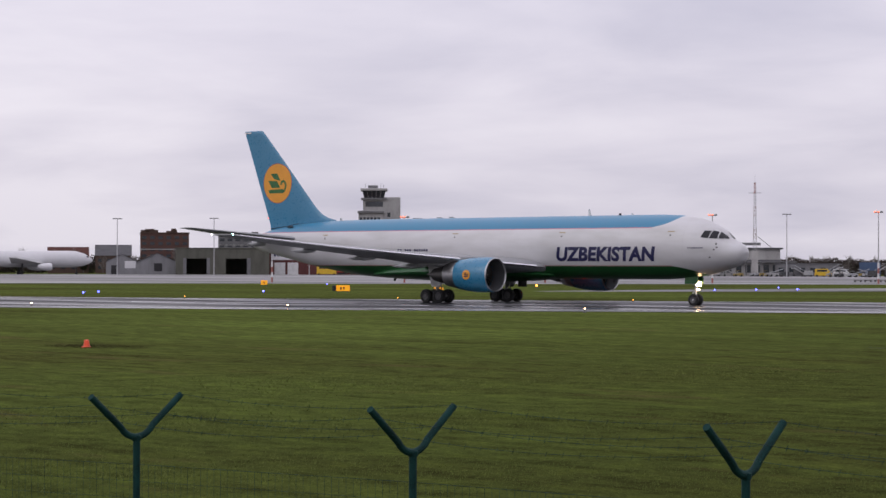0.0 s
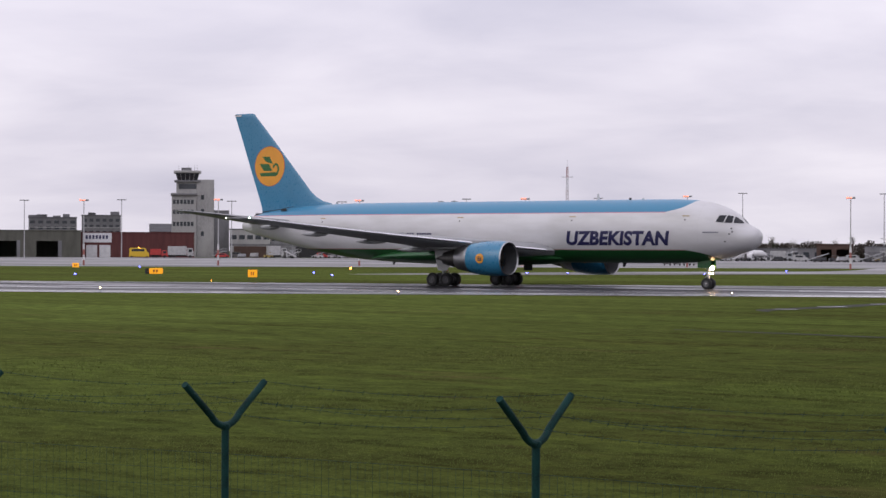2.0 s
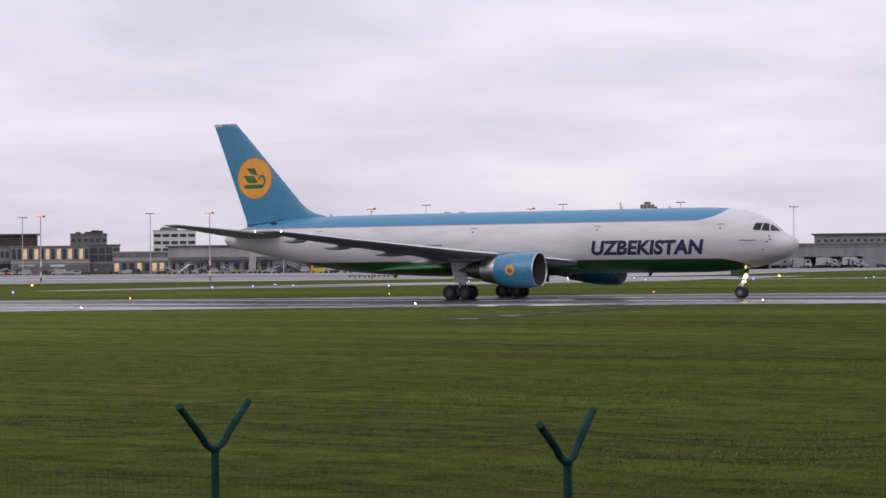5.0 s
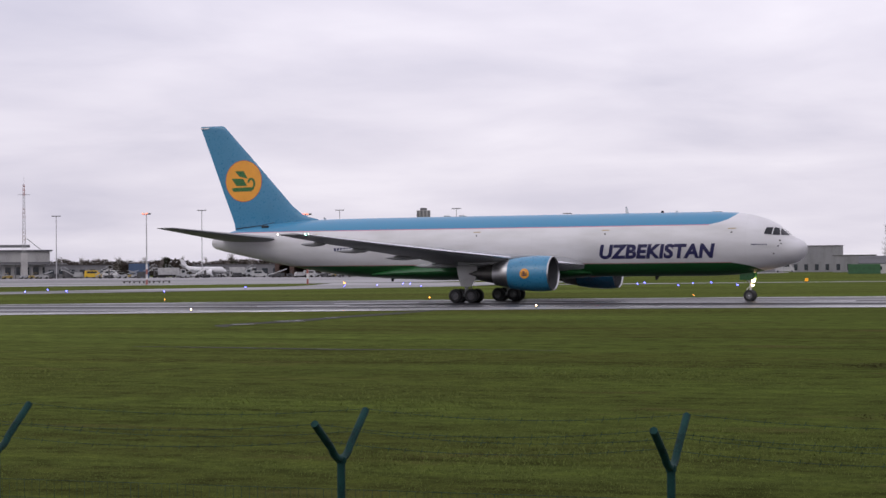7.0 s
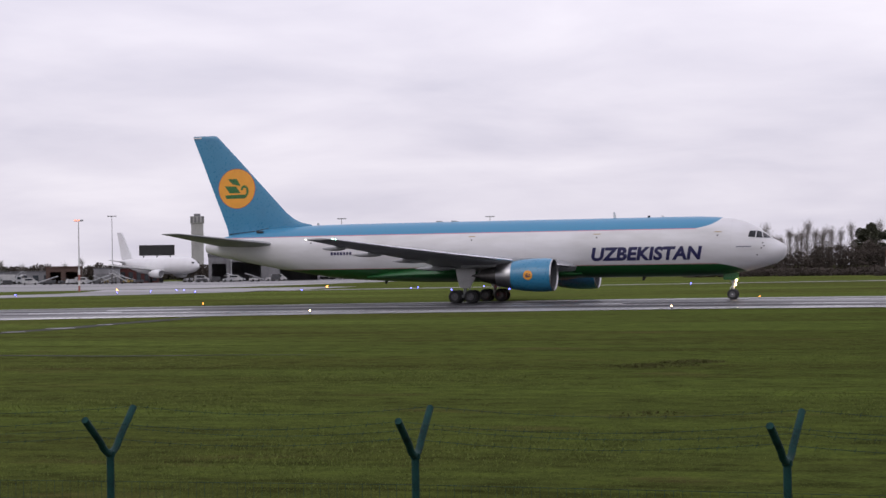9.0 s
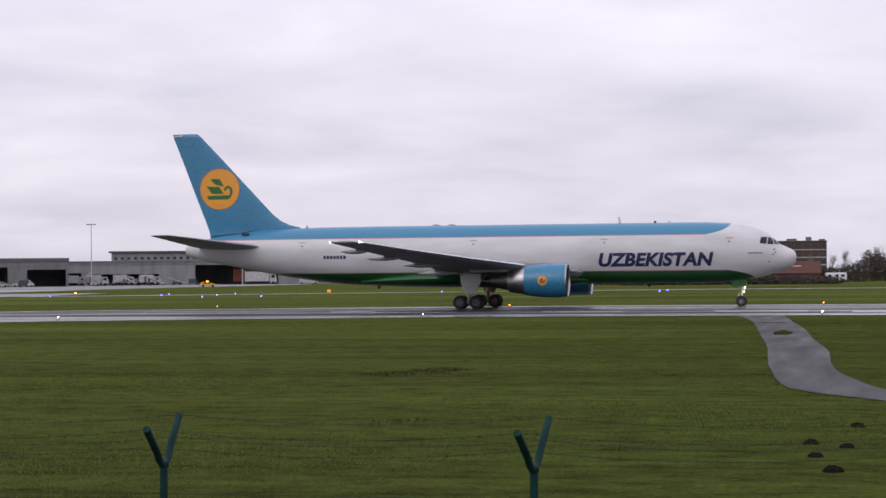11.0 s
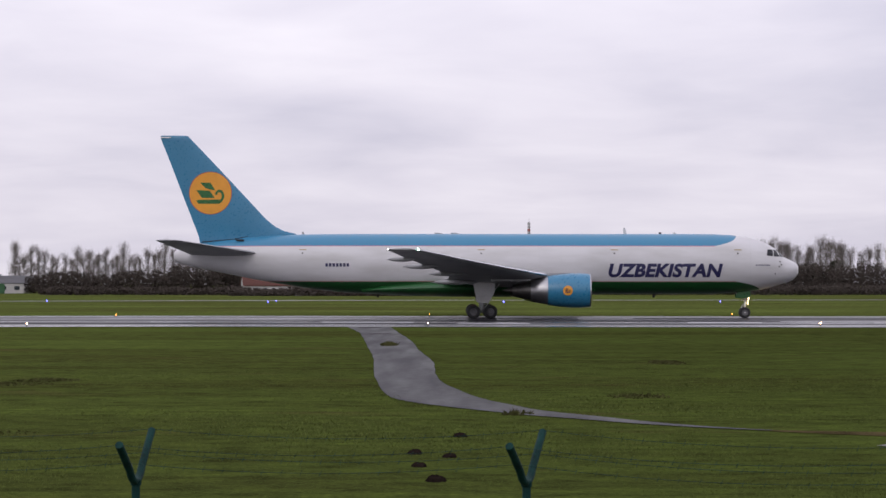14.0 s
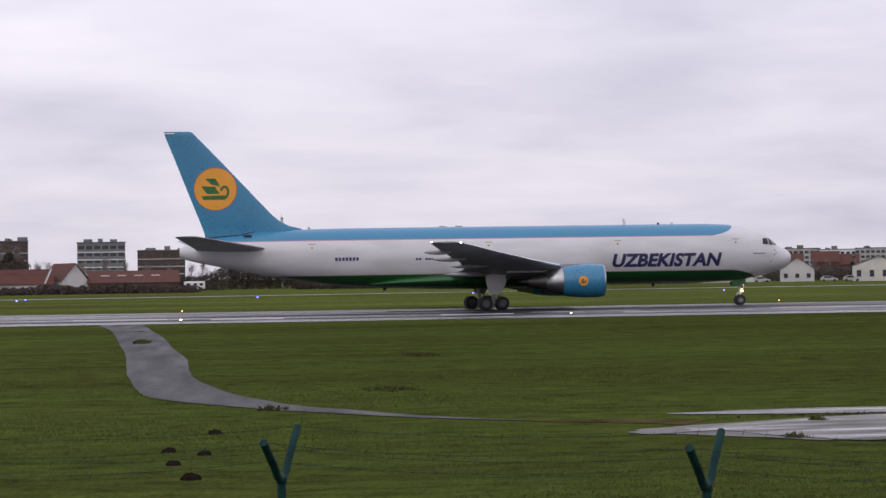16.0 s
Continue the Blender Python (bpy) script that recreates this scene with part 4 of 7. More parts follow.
        loft(bm, [[(x, s * 0.30 + o, z) for x, z in ((-0.35, 1.35), (0.55, 1.30), (1.05, 2.2), (1.1, 3.1), (-0.75, 3.1), (-0.6, 2.2))] for o in (-0.025, 0.025)])
        part("gear_door", bm, DULL_WHITE, mg, "pale grey main gear door", smooth=False)
        for x in (-0.71, 0.71):
            for o in (-0.57, 0.57):
                WHEELS.append((build_wheel("wheel", mg, (x, o, 0.58), 0.58, 0.42), 0.58, (x, o, 0.58)))
    return t


AIRLINER = build_airliner()


# ---------------------------------------------------------------- airfield ground details
def ribbon(name, pts, z, material, steps=20):
    """A smooth band through (x, y, half width) points."""
    out = []
    for i in range(len(pts) - 1):
        p = [pts[max(0, i - 1)], pts[i], pts[i + 1], pts[min(len(pts) - 1, i + 2)]]
        for k in range(steps):
            t = k / steps
            out.append([0.5 * (2 * b + (c - a) * t + (2 * a - 5 * b + 4 * c - d) * t * t + (3 * b - a - 3 * c + d) * t ** 3) for a, b, c, d in zip(*p)])
    out.append(list(pts[-1]))
    bm = bmesh.new()
    rows = []
    for i, (x, y, w) in enumerate(out):
        a, b = out[max(0, i - 1)], out[min(len(out) - 1, i + 1)]
        d = Vector((b[0] - a[0], b[1] - a[1], 0)).normalized()
        nrm = Vector((-d.y, d.x, 0))
        c = Vector((x, y, z))
        j = 0.14 * min(1, w) * noise.noise(Vector((x, y, 1)) * 0.07) + 0.05 * min(1, w) * noise.noise(Vector((x, y, 3)) * 0.3), 0.14 * min(1, w) * noise.noise(Vector((x, y, 7)) * 0.07) + 0.05 * min(1, w) * noise.noise(Vector((x, y, 5)) * 0.3)
        rows.append((bm.verts.new(c + nrm * (w + j[0])), bm.verts.new(c), bm.verts.new(c - nrm * (w + j[1]))))
    for a, b in zip(rows, rows[1:]):
        for k in (0, 1):
            bm.faces.new((a[k], a[k + 1], b[k + 1], b[k]))
    for f in bm.faces:
        f.normal_update()
        if f.normal.z < 0:
            f.normal_flip()
    me = bpy.data.meshes.new(name)
    bm.to_mesh(me)
    bm.free()
    me.materials.append(material)
    return new(name, me)


TRACK = [(-5.6, 143, 1.45), (-5.3, 139, 1.42), (-4.0, 121.6, 1.16), (-2.6, 96.7, 1.13), (-1.74, 79.1, 1.06), (-1.33, 67.0, 1.06), (-1.0, 60.6, 1.04), (-0.48, 55.0, 1.12), (0.05, 52.3, 1.08), (0.86, 50.0, 0.87), (1.42, 48.6, 0.67), (2.14, 47.2, 0.58), (2.84, 46.2, 0.50), (4.3, 44.0, 0.28), (5.6, 42.6, 0.15), (6.6, 41.8, 0.05)]
WATER = wet_material("puddle_water", (0.05, 0.045, 0.03), (0.028, 0.028, 0.026), (0.03, 0.7), 0.5, (0.45, 1.9, 1), 0.34)
BOG = mat("boggy_turf", (0.026, 0.027, 0.013), 0.75, spec=0.1, vary=0.4, scale=0.9, bump=0.5, bump_scale=6.0)
SILT = mat("wet_silt", (0.066, 0.060, 0.050), 0.45, spec=0.22, vary=0.3, scale=1.1, squash=(0.6, 1.6, 1))
SOIL = mat("dark_soil", (0.015, 0.011, 0.009), 0.85, spec=0.0, vary=0.3, scale=4.0, bump=0.8, bump_scale=15.0)
WEED = mat("dry_weeds", (0.060, 0.062, 0.024), 0.85, spec=0.0, vary=0.35, scale=1.5)


def blob(name, cx, cy, ax, ay, z, material, seed, rough=0.25, seg=72, tip=0.0):
    bm = bmesh.new()
    ring = []
    for i in range(seg):
        a = 2 * math.pi * i / seg
        k = 1 + rough * (noise.noise(Vector((math.cos(a) * 1.4 + seed, math.sin(a) * 1.4, seed))) + 0.5 * noise.noise(Vector((math.cos(a) * 5 + seed, math.sin(a) * 5, 3))))
        ring.append(bm.verts.new((cx + ax * k * math.cos(a) - tip * max(0, -math.cos(a)) ** 3, cy + ay * k * math.sin(a) * (1 - 0.45 * max(0, -math.cos(a)) if tip else 1), z)))
    c = bm.verts.new((cx, cy, z))
    for i in range(seg):
        bm.faces.new((c, ring[i], ring[(i + 1) % seg]))
    me = bpy.data.meshes.new(name)
    bm.to_mesh(me)
    bm.free()
    me.materials.append(material)
    return new(name, me)


def mound(name, x, y, sx, sy, h, material, seed, label, category, group):
    bm = bmesh.new()
    rings = []
    for j in range(6):
        f = j / 5
        ring = []
        for i in range(18):
            a = 2 * math.pi * i / 18
            k = 1 + 0.25 * noise.noise(Vector((math.cos(a) * 1.5 + seed, math.sin(a) * 1.5, f * 2)))
            rr = math.cos(f * math.pi / 2) ** 0.8
            ring.append((sx * k * rr * math.cos(a), sy * k * rr * math.sin(a), h * math.sin(f * math.pi / 2) * (1 + 0.3 * noise.noise(Vector((i * 0.7, j, seed)))) - 0.02))
        rings.append(ring)
    loft(bm, rings)
    ob = finish(name, bm, material)
    ob.matrix_basis = pose(x, y, 0.0)
    return tagged(ob, label, category, group)


def weed_clump(x, y, sx, sy, h, seed):
    rnd = random.Random(seed)
    t = thing("weed_clump", pose(x, y, 0), "low ragged clump of dark weeds in the grass", "weeds", "weed clumps in the grass")
    v, f = [], []
    for k in range(int(260 * min(4, max(0.5, sx * sy)))):
        a, r = rnd.uniform(0, 6.28), math.sqrt(rnd.random())
        p = Vector((sx * r * math.cos(a), sy * r * math.sin(a), -0.03))
        hh = h * rnd.uniform(0.4, 1.2) * (1.1 - 0.6 * r)
        d = Vector((rnd.gauss(0, 0.5) * hh, rnd.gauss(0, 0.5) * hh, hh))
        w = 0.014 + 0.0005 * y
        i = len(v)
        v.extend((p + Vector((-w, 0, 0)), p + Vector((w, 0, 0)), p + d))
        f.append((i, i + 1, i + 2))
    me = bpy.data.meshes.new("leaves")
    me.from_pydata([tuple(q) for q in v], [], f)
    me.materials.append(WEED)
    ob = new("leaves", me)
    ob.parent = t
    return t


def build_field():
    tagged(ribbon("track", TRACK, 0.020, PATH), "narrow wet asphalt track crossing the grass", "path", kind="structure")
    tagged(blob("puddle_rim", 13.7, 37.75, 5.1, 3.6, 0.016, SILT, 2.0, 0.20, tip=0.6), "muddy rim of a puddle in the grass", "mud", kind="structure")
    tagged(blob("puddle", 14.2, 37.6, 5.0, 3.7, 0.022, WATER, 2.0, 0.22, tip=0.2), "shallow rain puddle reflecting the sky", "puddle", kind="structure")
    tagged(blob("puddle_strip", 14.6, 42.6, 4.4, 0.85, 0.022, WATER, 9.0, 0.3), "thin strip of rain water beside the puddle", "puddle", kind="structure")
    for i, (x, y, sx, sy, h) in enumerate(((-0.5, 36.1, 0.14, 0.2, 0.10), (-0.4, 33.55, 0.14, 0.2, 0.09), (0.1, 35.4, 0.14, 0.2, 0.09), (0.3, 40.15, 0.16, 0.2, 0.10), (-0.1, 31.0, 0.17, 0.2, 0.12))):
        mound("molehill", x, y, sx, sy, h, SOIL, i * 3.1, "dark loose earth molehill on the grass", "molehill", "molehills on the grass")
    for i, (x, y, sx, sy, h) in enumerate(((-13.1, 60.9, 1.6, 1.6, 0.10), (-12.2, 63.2, 1.1, 1.0, 0.14), (-8.8, 41.0, 0.9, 1.0, 0.08), (1.62, 47.0, 0.38, 0.35, 0.17), (5.1, 54.5, 0.9, 1.0, 0.14), (10.6, 36.0, 0.26, 0.4, 0.14), (12.2, 40.0, 0.2, 0.3, 0.14), (13.2, 41.35, 3.6, 0.22, 0.10), (-2.85, 100, 0.42, 2.4, 0.22), (8.2, 78, 0.7, 2.2, 0.13), (-64.5, 49.0, 2.6, 1.6, 0.12))):
        weed_clump(x, y, sx, sy, h * 1.05, 20 + i)
    tagged(ribbon("dry_verge", [(6.3, 42.0, 0.06), (7.2, 41.5, 0.3), (8.6, 40.9, 0.5), (9.8, 40.2, 0.7)], 0.012, mat("dry_earth", (0.070, 0.056, 0.027), 0.85, spec=0.0, vary=0.3, scale=1.2)), "strip of dry brown earth between track and puddle", "earth", kind="structure")
    # wet ditch before the runway, with standing water, and a dark rut
    tagged(ribbon("ditch", [(-53.5, 93, 0.1), (-55.2, 96.4, 0.6), (-55.4, 103, 0.9), (-56.6, 111.5, 0.8), (-57.4, 120, 0.9), (-59, 131.5, 0.3)], 0.014, BOG), "dark muddy ditch in the grass before the runway", "ditch", kind="structure")
    for i, (x, y, ax, ay) in enumerate(((-55.0, 97.5, 0.7, 0.5), (-55.7, 104, 0.8, 0.8), (-56.5, 111, 0.5, 0.5))):
        tagged(blob("ditch_water", x, y, ax, ay, 0.019, WATER, 5.0 + i, 0.4), "rain water standing in the ditch", "puddle", kind="structure")
    tagged(ribbon("rut", [(-44, 69.3, 0.1), (-39.5, 69.0, 0.30), (-34.5, 68.3, 0.34), (-30, 69.0, 0.22), (-26, 68.8, 0.08)], 0.014, BOG), "long dark wheel rut in the grass", "rut", kind="structure")
    for y, x0, x1 in ((121.5, -4.7, -3.4), (139.0, -6.1, -4.6)):
        ob = finish("track_joint", boxed(x0, x1, y - 0.35, y + 0.35, 0.004, 0.026), SOIL)
        tagged(ob, "dark grassy joint across the asphalt track", "joint", kind="structure")
    cone = thing("marker", pose(*polar(-52.98, 80.2)), "small red marker block on the grass", "marker")
    bm = bmesh.new()
    lathe(bm, [(0, 0.18), (0.04, 0.18), (0.05, 0.12), (0.26, 0.09), (0.29, 0.03)], 14, "z", caps=True)
    part("body", bm, mat("marker_red", (0.75, 0.09, 0.03), 0.5, vary=0.1, scale=3), cone)
    # runway paint, and wet sheen put into colour, in rigid flat pieces
    for a0, a1, f0, f1 in ((-9.5, 5.0, 0.72, 0.755), (-29.0, -26.5, 0.45, 0.52), (-26.9, -24.6, 0.62, 0.70), (-21.0, -19.0, 0.55, 0.58), (-14.0, -12.8, 0.50, 0.55), (6.5, 8.5, 0.30, 0.38), (9.0, 12.0, 0.42, 0.47), (11.5, 15.0, 0.28, 0.36), (15.5, 18.5, 0.46, 0.5), (-52, -46, 0.52, 0.58), (-50, -44, 0.36, 0.42), (-43.5, -41.2, 0.5, 0.53), (-3.5, -1.0, 0.30, 0.40), (0.2, 2.2, 0.22, 0.30), (-8.2, -6.0, 0.34, 0.38)):
        ob = strip("paint_and_sheen", f0, f1, 0.028, LINE_AND_SHEEN, a0, a1, 0.3)
        tagged(ob, "worn white paint and painted wet sheen on the runway", "line", kind="structure")
    # apron and taxiway
    ap = [(-80, 380, 800), (-60, 375, 800), (-45, 372, 800), (-36, 385, 790), (-28, 395, 780), (-24.5, 405, 770), (-22, 450, 760), (-19, 540, 755), (-16.5, 600, 750), (-14.5, 690, 745)]
    bm = bmesh.new()
    prev = None
    k = 70
    for i in range(k + 1):
        az = -80 + 65.5 * i / k
        n, f = lerp(ap, az)
        row = [bm.verts.new(polar(az, n + (f - n) * j / 6, 0.03)) for j in range(7)]
        if prev:
            for j in range(6):
                bm.faces.new((prev[j], prev[j + 1], row[j + 1], row[j]))
        prev = row
    for f in bm.faces:
        f.normal_update()
        if f.normal.z < 0:
            f.normal_flip()
    me = bpy.data.meshes.new("apron")
    bm.to_mesh(me)
    bm.free()
    me.materials.append(APRON)
    tagged(new("apron", me), "wide rain-wet pale concrete apron", "apron", kind="structure")
    tw = [polar(-41, 262), polar(-36, 278), polar(-31, 300), polar(-25.5, 330), polar(-23.5, 395)]
    tagged(ribbon("taxiway", [(p.x, p.y, w) for p, w in zip(tw, (2, 11, 15, 17, 24))], 0.02, APRON), "pale wet concrete taxiway strip in the grass", "taxiway", kind="structure")
    tw = [polar(-23, 330), polar(-14, 340), polar(-5, 355), polar(6, 370), polar(18, 400), polar(30, 450)]
    tagged(ribbon("taxiway_narrow", [(p.x, p.y, 4.5) for p in tw], 0.02, APRON), "thin pale taxiway beyond the runway", "taxiway", kind="structure")


build_field()


# ---------------------------------------------------------------- lights and signs of the airfield
def light_post(name, az, r, lamp, size, h, label, group, first):
    m = faced(az, r)
    if first:
        return copy_thing(first, m)
    t = thing(name, m, label, "airfield light", group)
    bm = bmesh.new()
    lathe(bm, [(0, 0.10), (0.03, 0.10), (0.05, 0.03), (h - size, 0.03), (h - size + 0.02, size * 0.9)], 12, "z", caps=True)
    part("stand", bm, DARK_METAL, t)
    bm = bmesh.new()
    lathe(bm, [(h - size + 0.02, size * 0.95), (h, size), (h + size * 0.6, size * 0.7), (h + size, 0.01)], 12, "z", caps=True)
    part("lens", bm, lamp, t)
    return t


def build_lights():
    f = None
    for az, r in ((-61, 172), (-54.6, 160), (-47.8, 152), (-39.8, 141), (-30.8, 142), (-21.4, 145), (-11.48, 142), (-0.6, 141.5), (10.08, 145), (20.5, 158)):
        f = f or light_post("runway_light", az, r, LAMP_WARM, 0.052, 0.26, "lit white runway edge light on a low stand", "runway edge lights", None)
        if (az, r) != (-61, 172):
            light_post("runway_light", az, r, LAMP_WARM, 0.052, 0.26, "", "", f)
    g = None
    for az, r in ((-57, 212), (-50.6, 196), (-44.85, 187), (-38.5, 180), (-31.5, 190), (-24.3, 187), (-17.1, 188.5), (-9.1, 181), (-0.57, 181), (7.7, 187), (15.7, 194), (23, 206)):
        if g is None:
            g = light_post("runway_light", az, r, LAMP_ORANGE, 0.045, 0.26, "lit amber runway edge light beyond the runway", "far runway edge lights", None)
        else:
            light_post("runway_light", az, r, LAMP_ORANGE, 0.045, 0.26, "", "", g)
    b = None
    for az, r in ((-53.3, 220), (-52.9, 226), (-48.5, 232), (-46.8, 328), (-42.1, 250), (-41.6, 229), (-36.3, 258), (-35.2, 265), (-34.6, 288), (-34.1, 270), (-31.5, 255), (-29.3, 300), (-26.6, 310), (-25.7, 320), (-25, 338), (-24.8, 335), (-24.5, 300), (-21.6, 300), (-18.6, 305), (-18.4, 319), (-17.5, 275), (-17.1, 301), (-16.6, 318), (-15.9, 272), (-10.95, 316), (-5.0, 300), (-4.78, 315), (1.45, 297), (7.36, 312), (14.2, 304)):
        if b is None:
            b = light_post("taxiway_light", az, r, LAMP_BLUE, 0.085, 0.32, "lit blue taxiway light in the grass", "blue taxiway lights", None)
        else:
            light_post("taxiway_light", az, r, LAMP_BLUE, 0.085, 0.32, "", "", b)
    o = None
    for az, r in ((-41.1, 305), (-26.6, 350), (-20.9, 348)):
        if o is None:
            o = light_post("guard_light", az, r, LAMP_ORANGE, 0.14, 0.4, "lit orange guard light beside the taxiway", "orange guard lights", None)
        else:
            light_post("guard_light", az, r, LAMP_ORANGE, 0.14, 0.4, "", "", o)
    # lit direction signs
    for az, r, w, h, z0, black in ((-48.5, 312, 0.95, 0.62, 0.35, 0), (-46.35, 236, 1.5, 0.62, 0.3, 0.45), (-43.75, 209, 0.92, 0.72, 0.3, 0), (-14.05, 323, 0.5, 0.45, 0.3, 0)):
        t = thing("taxiway_sign", faced(az, r), "lit yellow taxiway sign on short legs in the grass", "sign", "lit taxiway signs")
        part("panel", boxed(-w / 2, w / 2, -0.1, 0.1, z0, z0 + h, 0.03), SIGN_YELLOW, t)
        for s in (-1, 1):
            part("leg", rodded((s * w * 0.35, 0, 0), (s * w * 0.35, 0, z0 + 0.05), 0.03), DARK_METAL, t)
        if black:
            part("dark_panel", boxed(-w / 2 - black, -w / 2, -0.1, 0.1, z0, z0 + h, 0.03), DARK, t, "black end panel")
        for k in range(2):
            part("character_bar", boxed(-w * 0.2 + k * w * 0.22, -w * 0.2 + k * w * 0.22 + w * 0.1, -0.108, -0.104, z0 + h * 0.25, z0 + h * 0.75), DARK, t, "dark character bar")


build_lights()


MAST_DULL = mat("mast_dull_red", (0.26, 0.20, 0.195), 0.6, vary=0.15, scale=1.0)


def build_masts():
    band = mat("mast_red", (0.30, 0.10, 0.085), 0.5, vary=0.1, scale=1.0)
    pale = mat("mast_grey", (0.40, 0.40, 0.41), 0.5, vary=0.08, scale=1.0)
    lit = [(-48.3, 400, 12.4), (-44.7, 400, 12.7), (-40.87, 410, 12.9), (-36.35, 410, 13.4), (-31.95, 405, 13.8), (-27.6, 380, 12.9)]
    far = [(-52.49, 700, 18.9), (-49.89, 700, 19.2), (-47.31, 700, 19.6), (-44.35, 700, 19.4), (-41.35, 700, 19.4), (-37.95, 700, 20.5), (-34.35, 700, 20.9), (-30.45, 700, 22.6), (-26.7, 700, 22.4), (-23.5, 700, 22.6), (-20.47, 700, 20.6), (-16.4, 700, 20.6)]
    for rows, on in ((lit, True), (far, False)):
        for az, r, h in rows:
            t = thing("light_mast", faced(az, r), "tall pale floodlight mast, %s" % ("lit, with red bands at its foot" if on else "unlit, beyond the apron"), "light mast", "floodlight masts of the apron")
            k = r / 400
            bm = bmesh.new()
            rod(bm, (0, 0, 4 if on else 0), (0, 0, h - 0.3), 0.13 * k ** 0.7, 0.08 * k ** 0.7, 10)
            part("pole", bm, pale, t)
            if on:
                for j in range(4):
                    part("band", rodded((0, 0, j), (0, 0, j + 1), 0.19, 0.18, 12), band if j % 2 == 0 else DULL_WHITE, t, "red band" if j % 2 == 0 else "white band")
            part("crossbar", boxed(-0.85 * k, 0.85 * k, -0.12, 0.12, h - 0.35, h - 0.2, 0.03), DARK_METAL, t)
            for s in (-0.62, 0, 0.62):
                bm = bmesh.new()
                box(bm, s * k - 0.26 * k, s * k + 0.26 * k, -0.25, 0.2, h - 0.22, h - 0.02, 0.03)
                part("floodlight", bm, GREY, t)
                if on and s < 0.5:
                    part("lamp_face", boxed(s * k - 0.22, s * k + 0.22, -0.30, -0.26, h - 0.26, h - 0.06), LAMP_SALMON, t, "lit warm lamp face")
    # lattice mast on the terminal
    t = thing("lattice_mast", faced(-35.2, 760), "tall red and white lattice radio mast", "mast")
    for j in range(6):
        bm = bmesh.new()
        z0, z1 = 9 + j * 4.1, 9 + (j + 1) * 4.1
        w0, w1 = 0.62 - 0.06 * j, 0.62 - 0.06 * (j + 1)
        for sx in (-1, 1):
            for sy in (-1, 1):
                rod(bm, (sx * w0, sy * w0, z0), (sx * w1, sy * w1, z1), 0.09, seg=5)
        for i in range(3):
            za, zb = z0 + (z1 - z0) * i / 3, z0 + (z1 - z0) * (i + 1) / 3
            rod(bm, (-w0, -w0, za), (w1, -w1, zb), 0.06, seg=4)
            rod(bm, (w0, w0, za), (-w1, w1, zb), 0.06, seg=4)
        part("section", bm, (band if j == 5 else MAST_DULL) if j % 2 else pale, t, "red section" if j % 2 else "white section", smooth=False)
    part("spike", rodded((0, 0, 33), (0, 0, 36.3), 0.07, 0.03, 6), pale, t)
    part("crossarm", boxed(-2.2, 2.2, -0.1, 0.1, 29.8, 30.0), pale, t)
    part("base", boxed(-1.2, 1.2, -1.2, 1.2, 0, 9.1), CONCRETE, t)
    # telephone mast behind the trees
    t = thing("phone_mast", faced(2.13, 720), "slim mobile phone mast with red and white head", "mast")
    part("pole", rodded((0, 0, 0), (0, 0, 20), 0.42, 0.3, 10), pale, t)
    for z, m in ((19.6, pale), (20.7, band), (21.8, pale), (22.9, pale)):
        bm = bmesh.new()
        lathe(bm, [(z, 0.3), (z + 0.05, 0.5), (z + 0.95, 0.5), (z + 1.05, 0.3)], 10, "z", caps=True)
        part("antenna", bm, m, t)
    part("spike", rodded((0, 0, 23.9), (0, 0, 25.2), 0.09, 0.04, 6), pale, t)


build_masts()


# ---------------------------------------------------------------- buildings
def wallmat(name, c, **k):
    return mat(name, c, k.pop("rough", 0.8), spec=k.pop("spec", 0.2), vary=k.pop("vary", 0.14), scale=k.pop("scale", 0.25), **k)


BRICK = wallmat("red_brick", (0.10, 0.055, 0.046), squash=(1, 1, 3))
DARK_BRICK = wallmat("brown_brick", (0.085, 0.055, 0.045))
RED_CLAD = wallmat("dark_red_cladding", (0.105, 0.040, 0.038), squash=(3, 1, 0.4))
OLIVE = wallmat("olive_grey_panel", (0.105, 0.105, 0.088), squash=(2, 1, 0.5))
PALE_GREY = wallmat("pale_grey_panel", (0.225, 0.225, 0.235), squash=(2, 1, 0.5))
MID_GREY = wallmat("mid_grey_panel", (0.165, 0.165, 0.172), squash=(2, 1, 0.4))
CONC_WALL = wallmat("weathered_concrete", (0.34, 0.337, 0.33), squash=(1, 1, 0.35))
CREAM = wallmat("cream_render", (0.55, 0.53, 0.49))
WHITEWASH = wallmat("whitewash", (0.50, 0.49, 0.48))
TILE = wallmat("red_roof_tile", (0.095, 0.042, 0.034), squash=(1, 4, 4))
SLATE = wallmat("grey_roof", (0.11, 0.11, 0.118), squash=(1, 4, 4))
PANE = mat("window_pane", (0.035, 0.042, 0.05), 0.12, vary=0.3, scale=0.3)
LIT_PANE = mat("lit_window", (1.0, 0.66, 0.38), 0.4, emit=0.13, vary=0.3, scale=0.4)
YELLOW = mat("yellow_paint", (0.62, 0.40, 0.02), 0.4, vary=0.08, scale=1.5)
CONTAINER_BLUE = mat("container_blue", (0.05, 0.09, 0.17), 0.5, vary=0.12, scale=1.0)
NET_GREEN = mat("green_sheet", (0.03, 0.10, 0.04), 0.6, vary=0.15, scale=1.0)


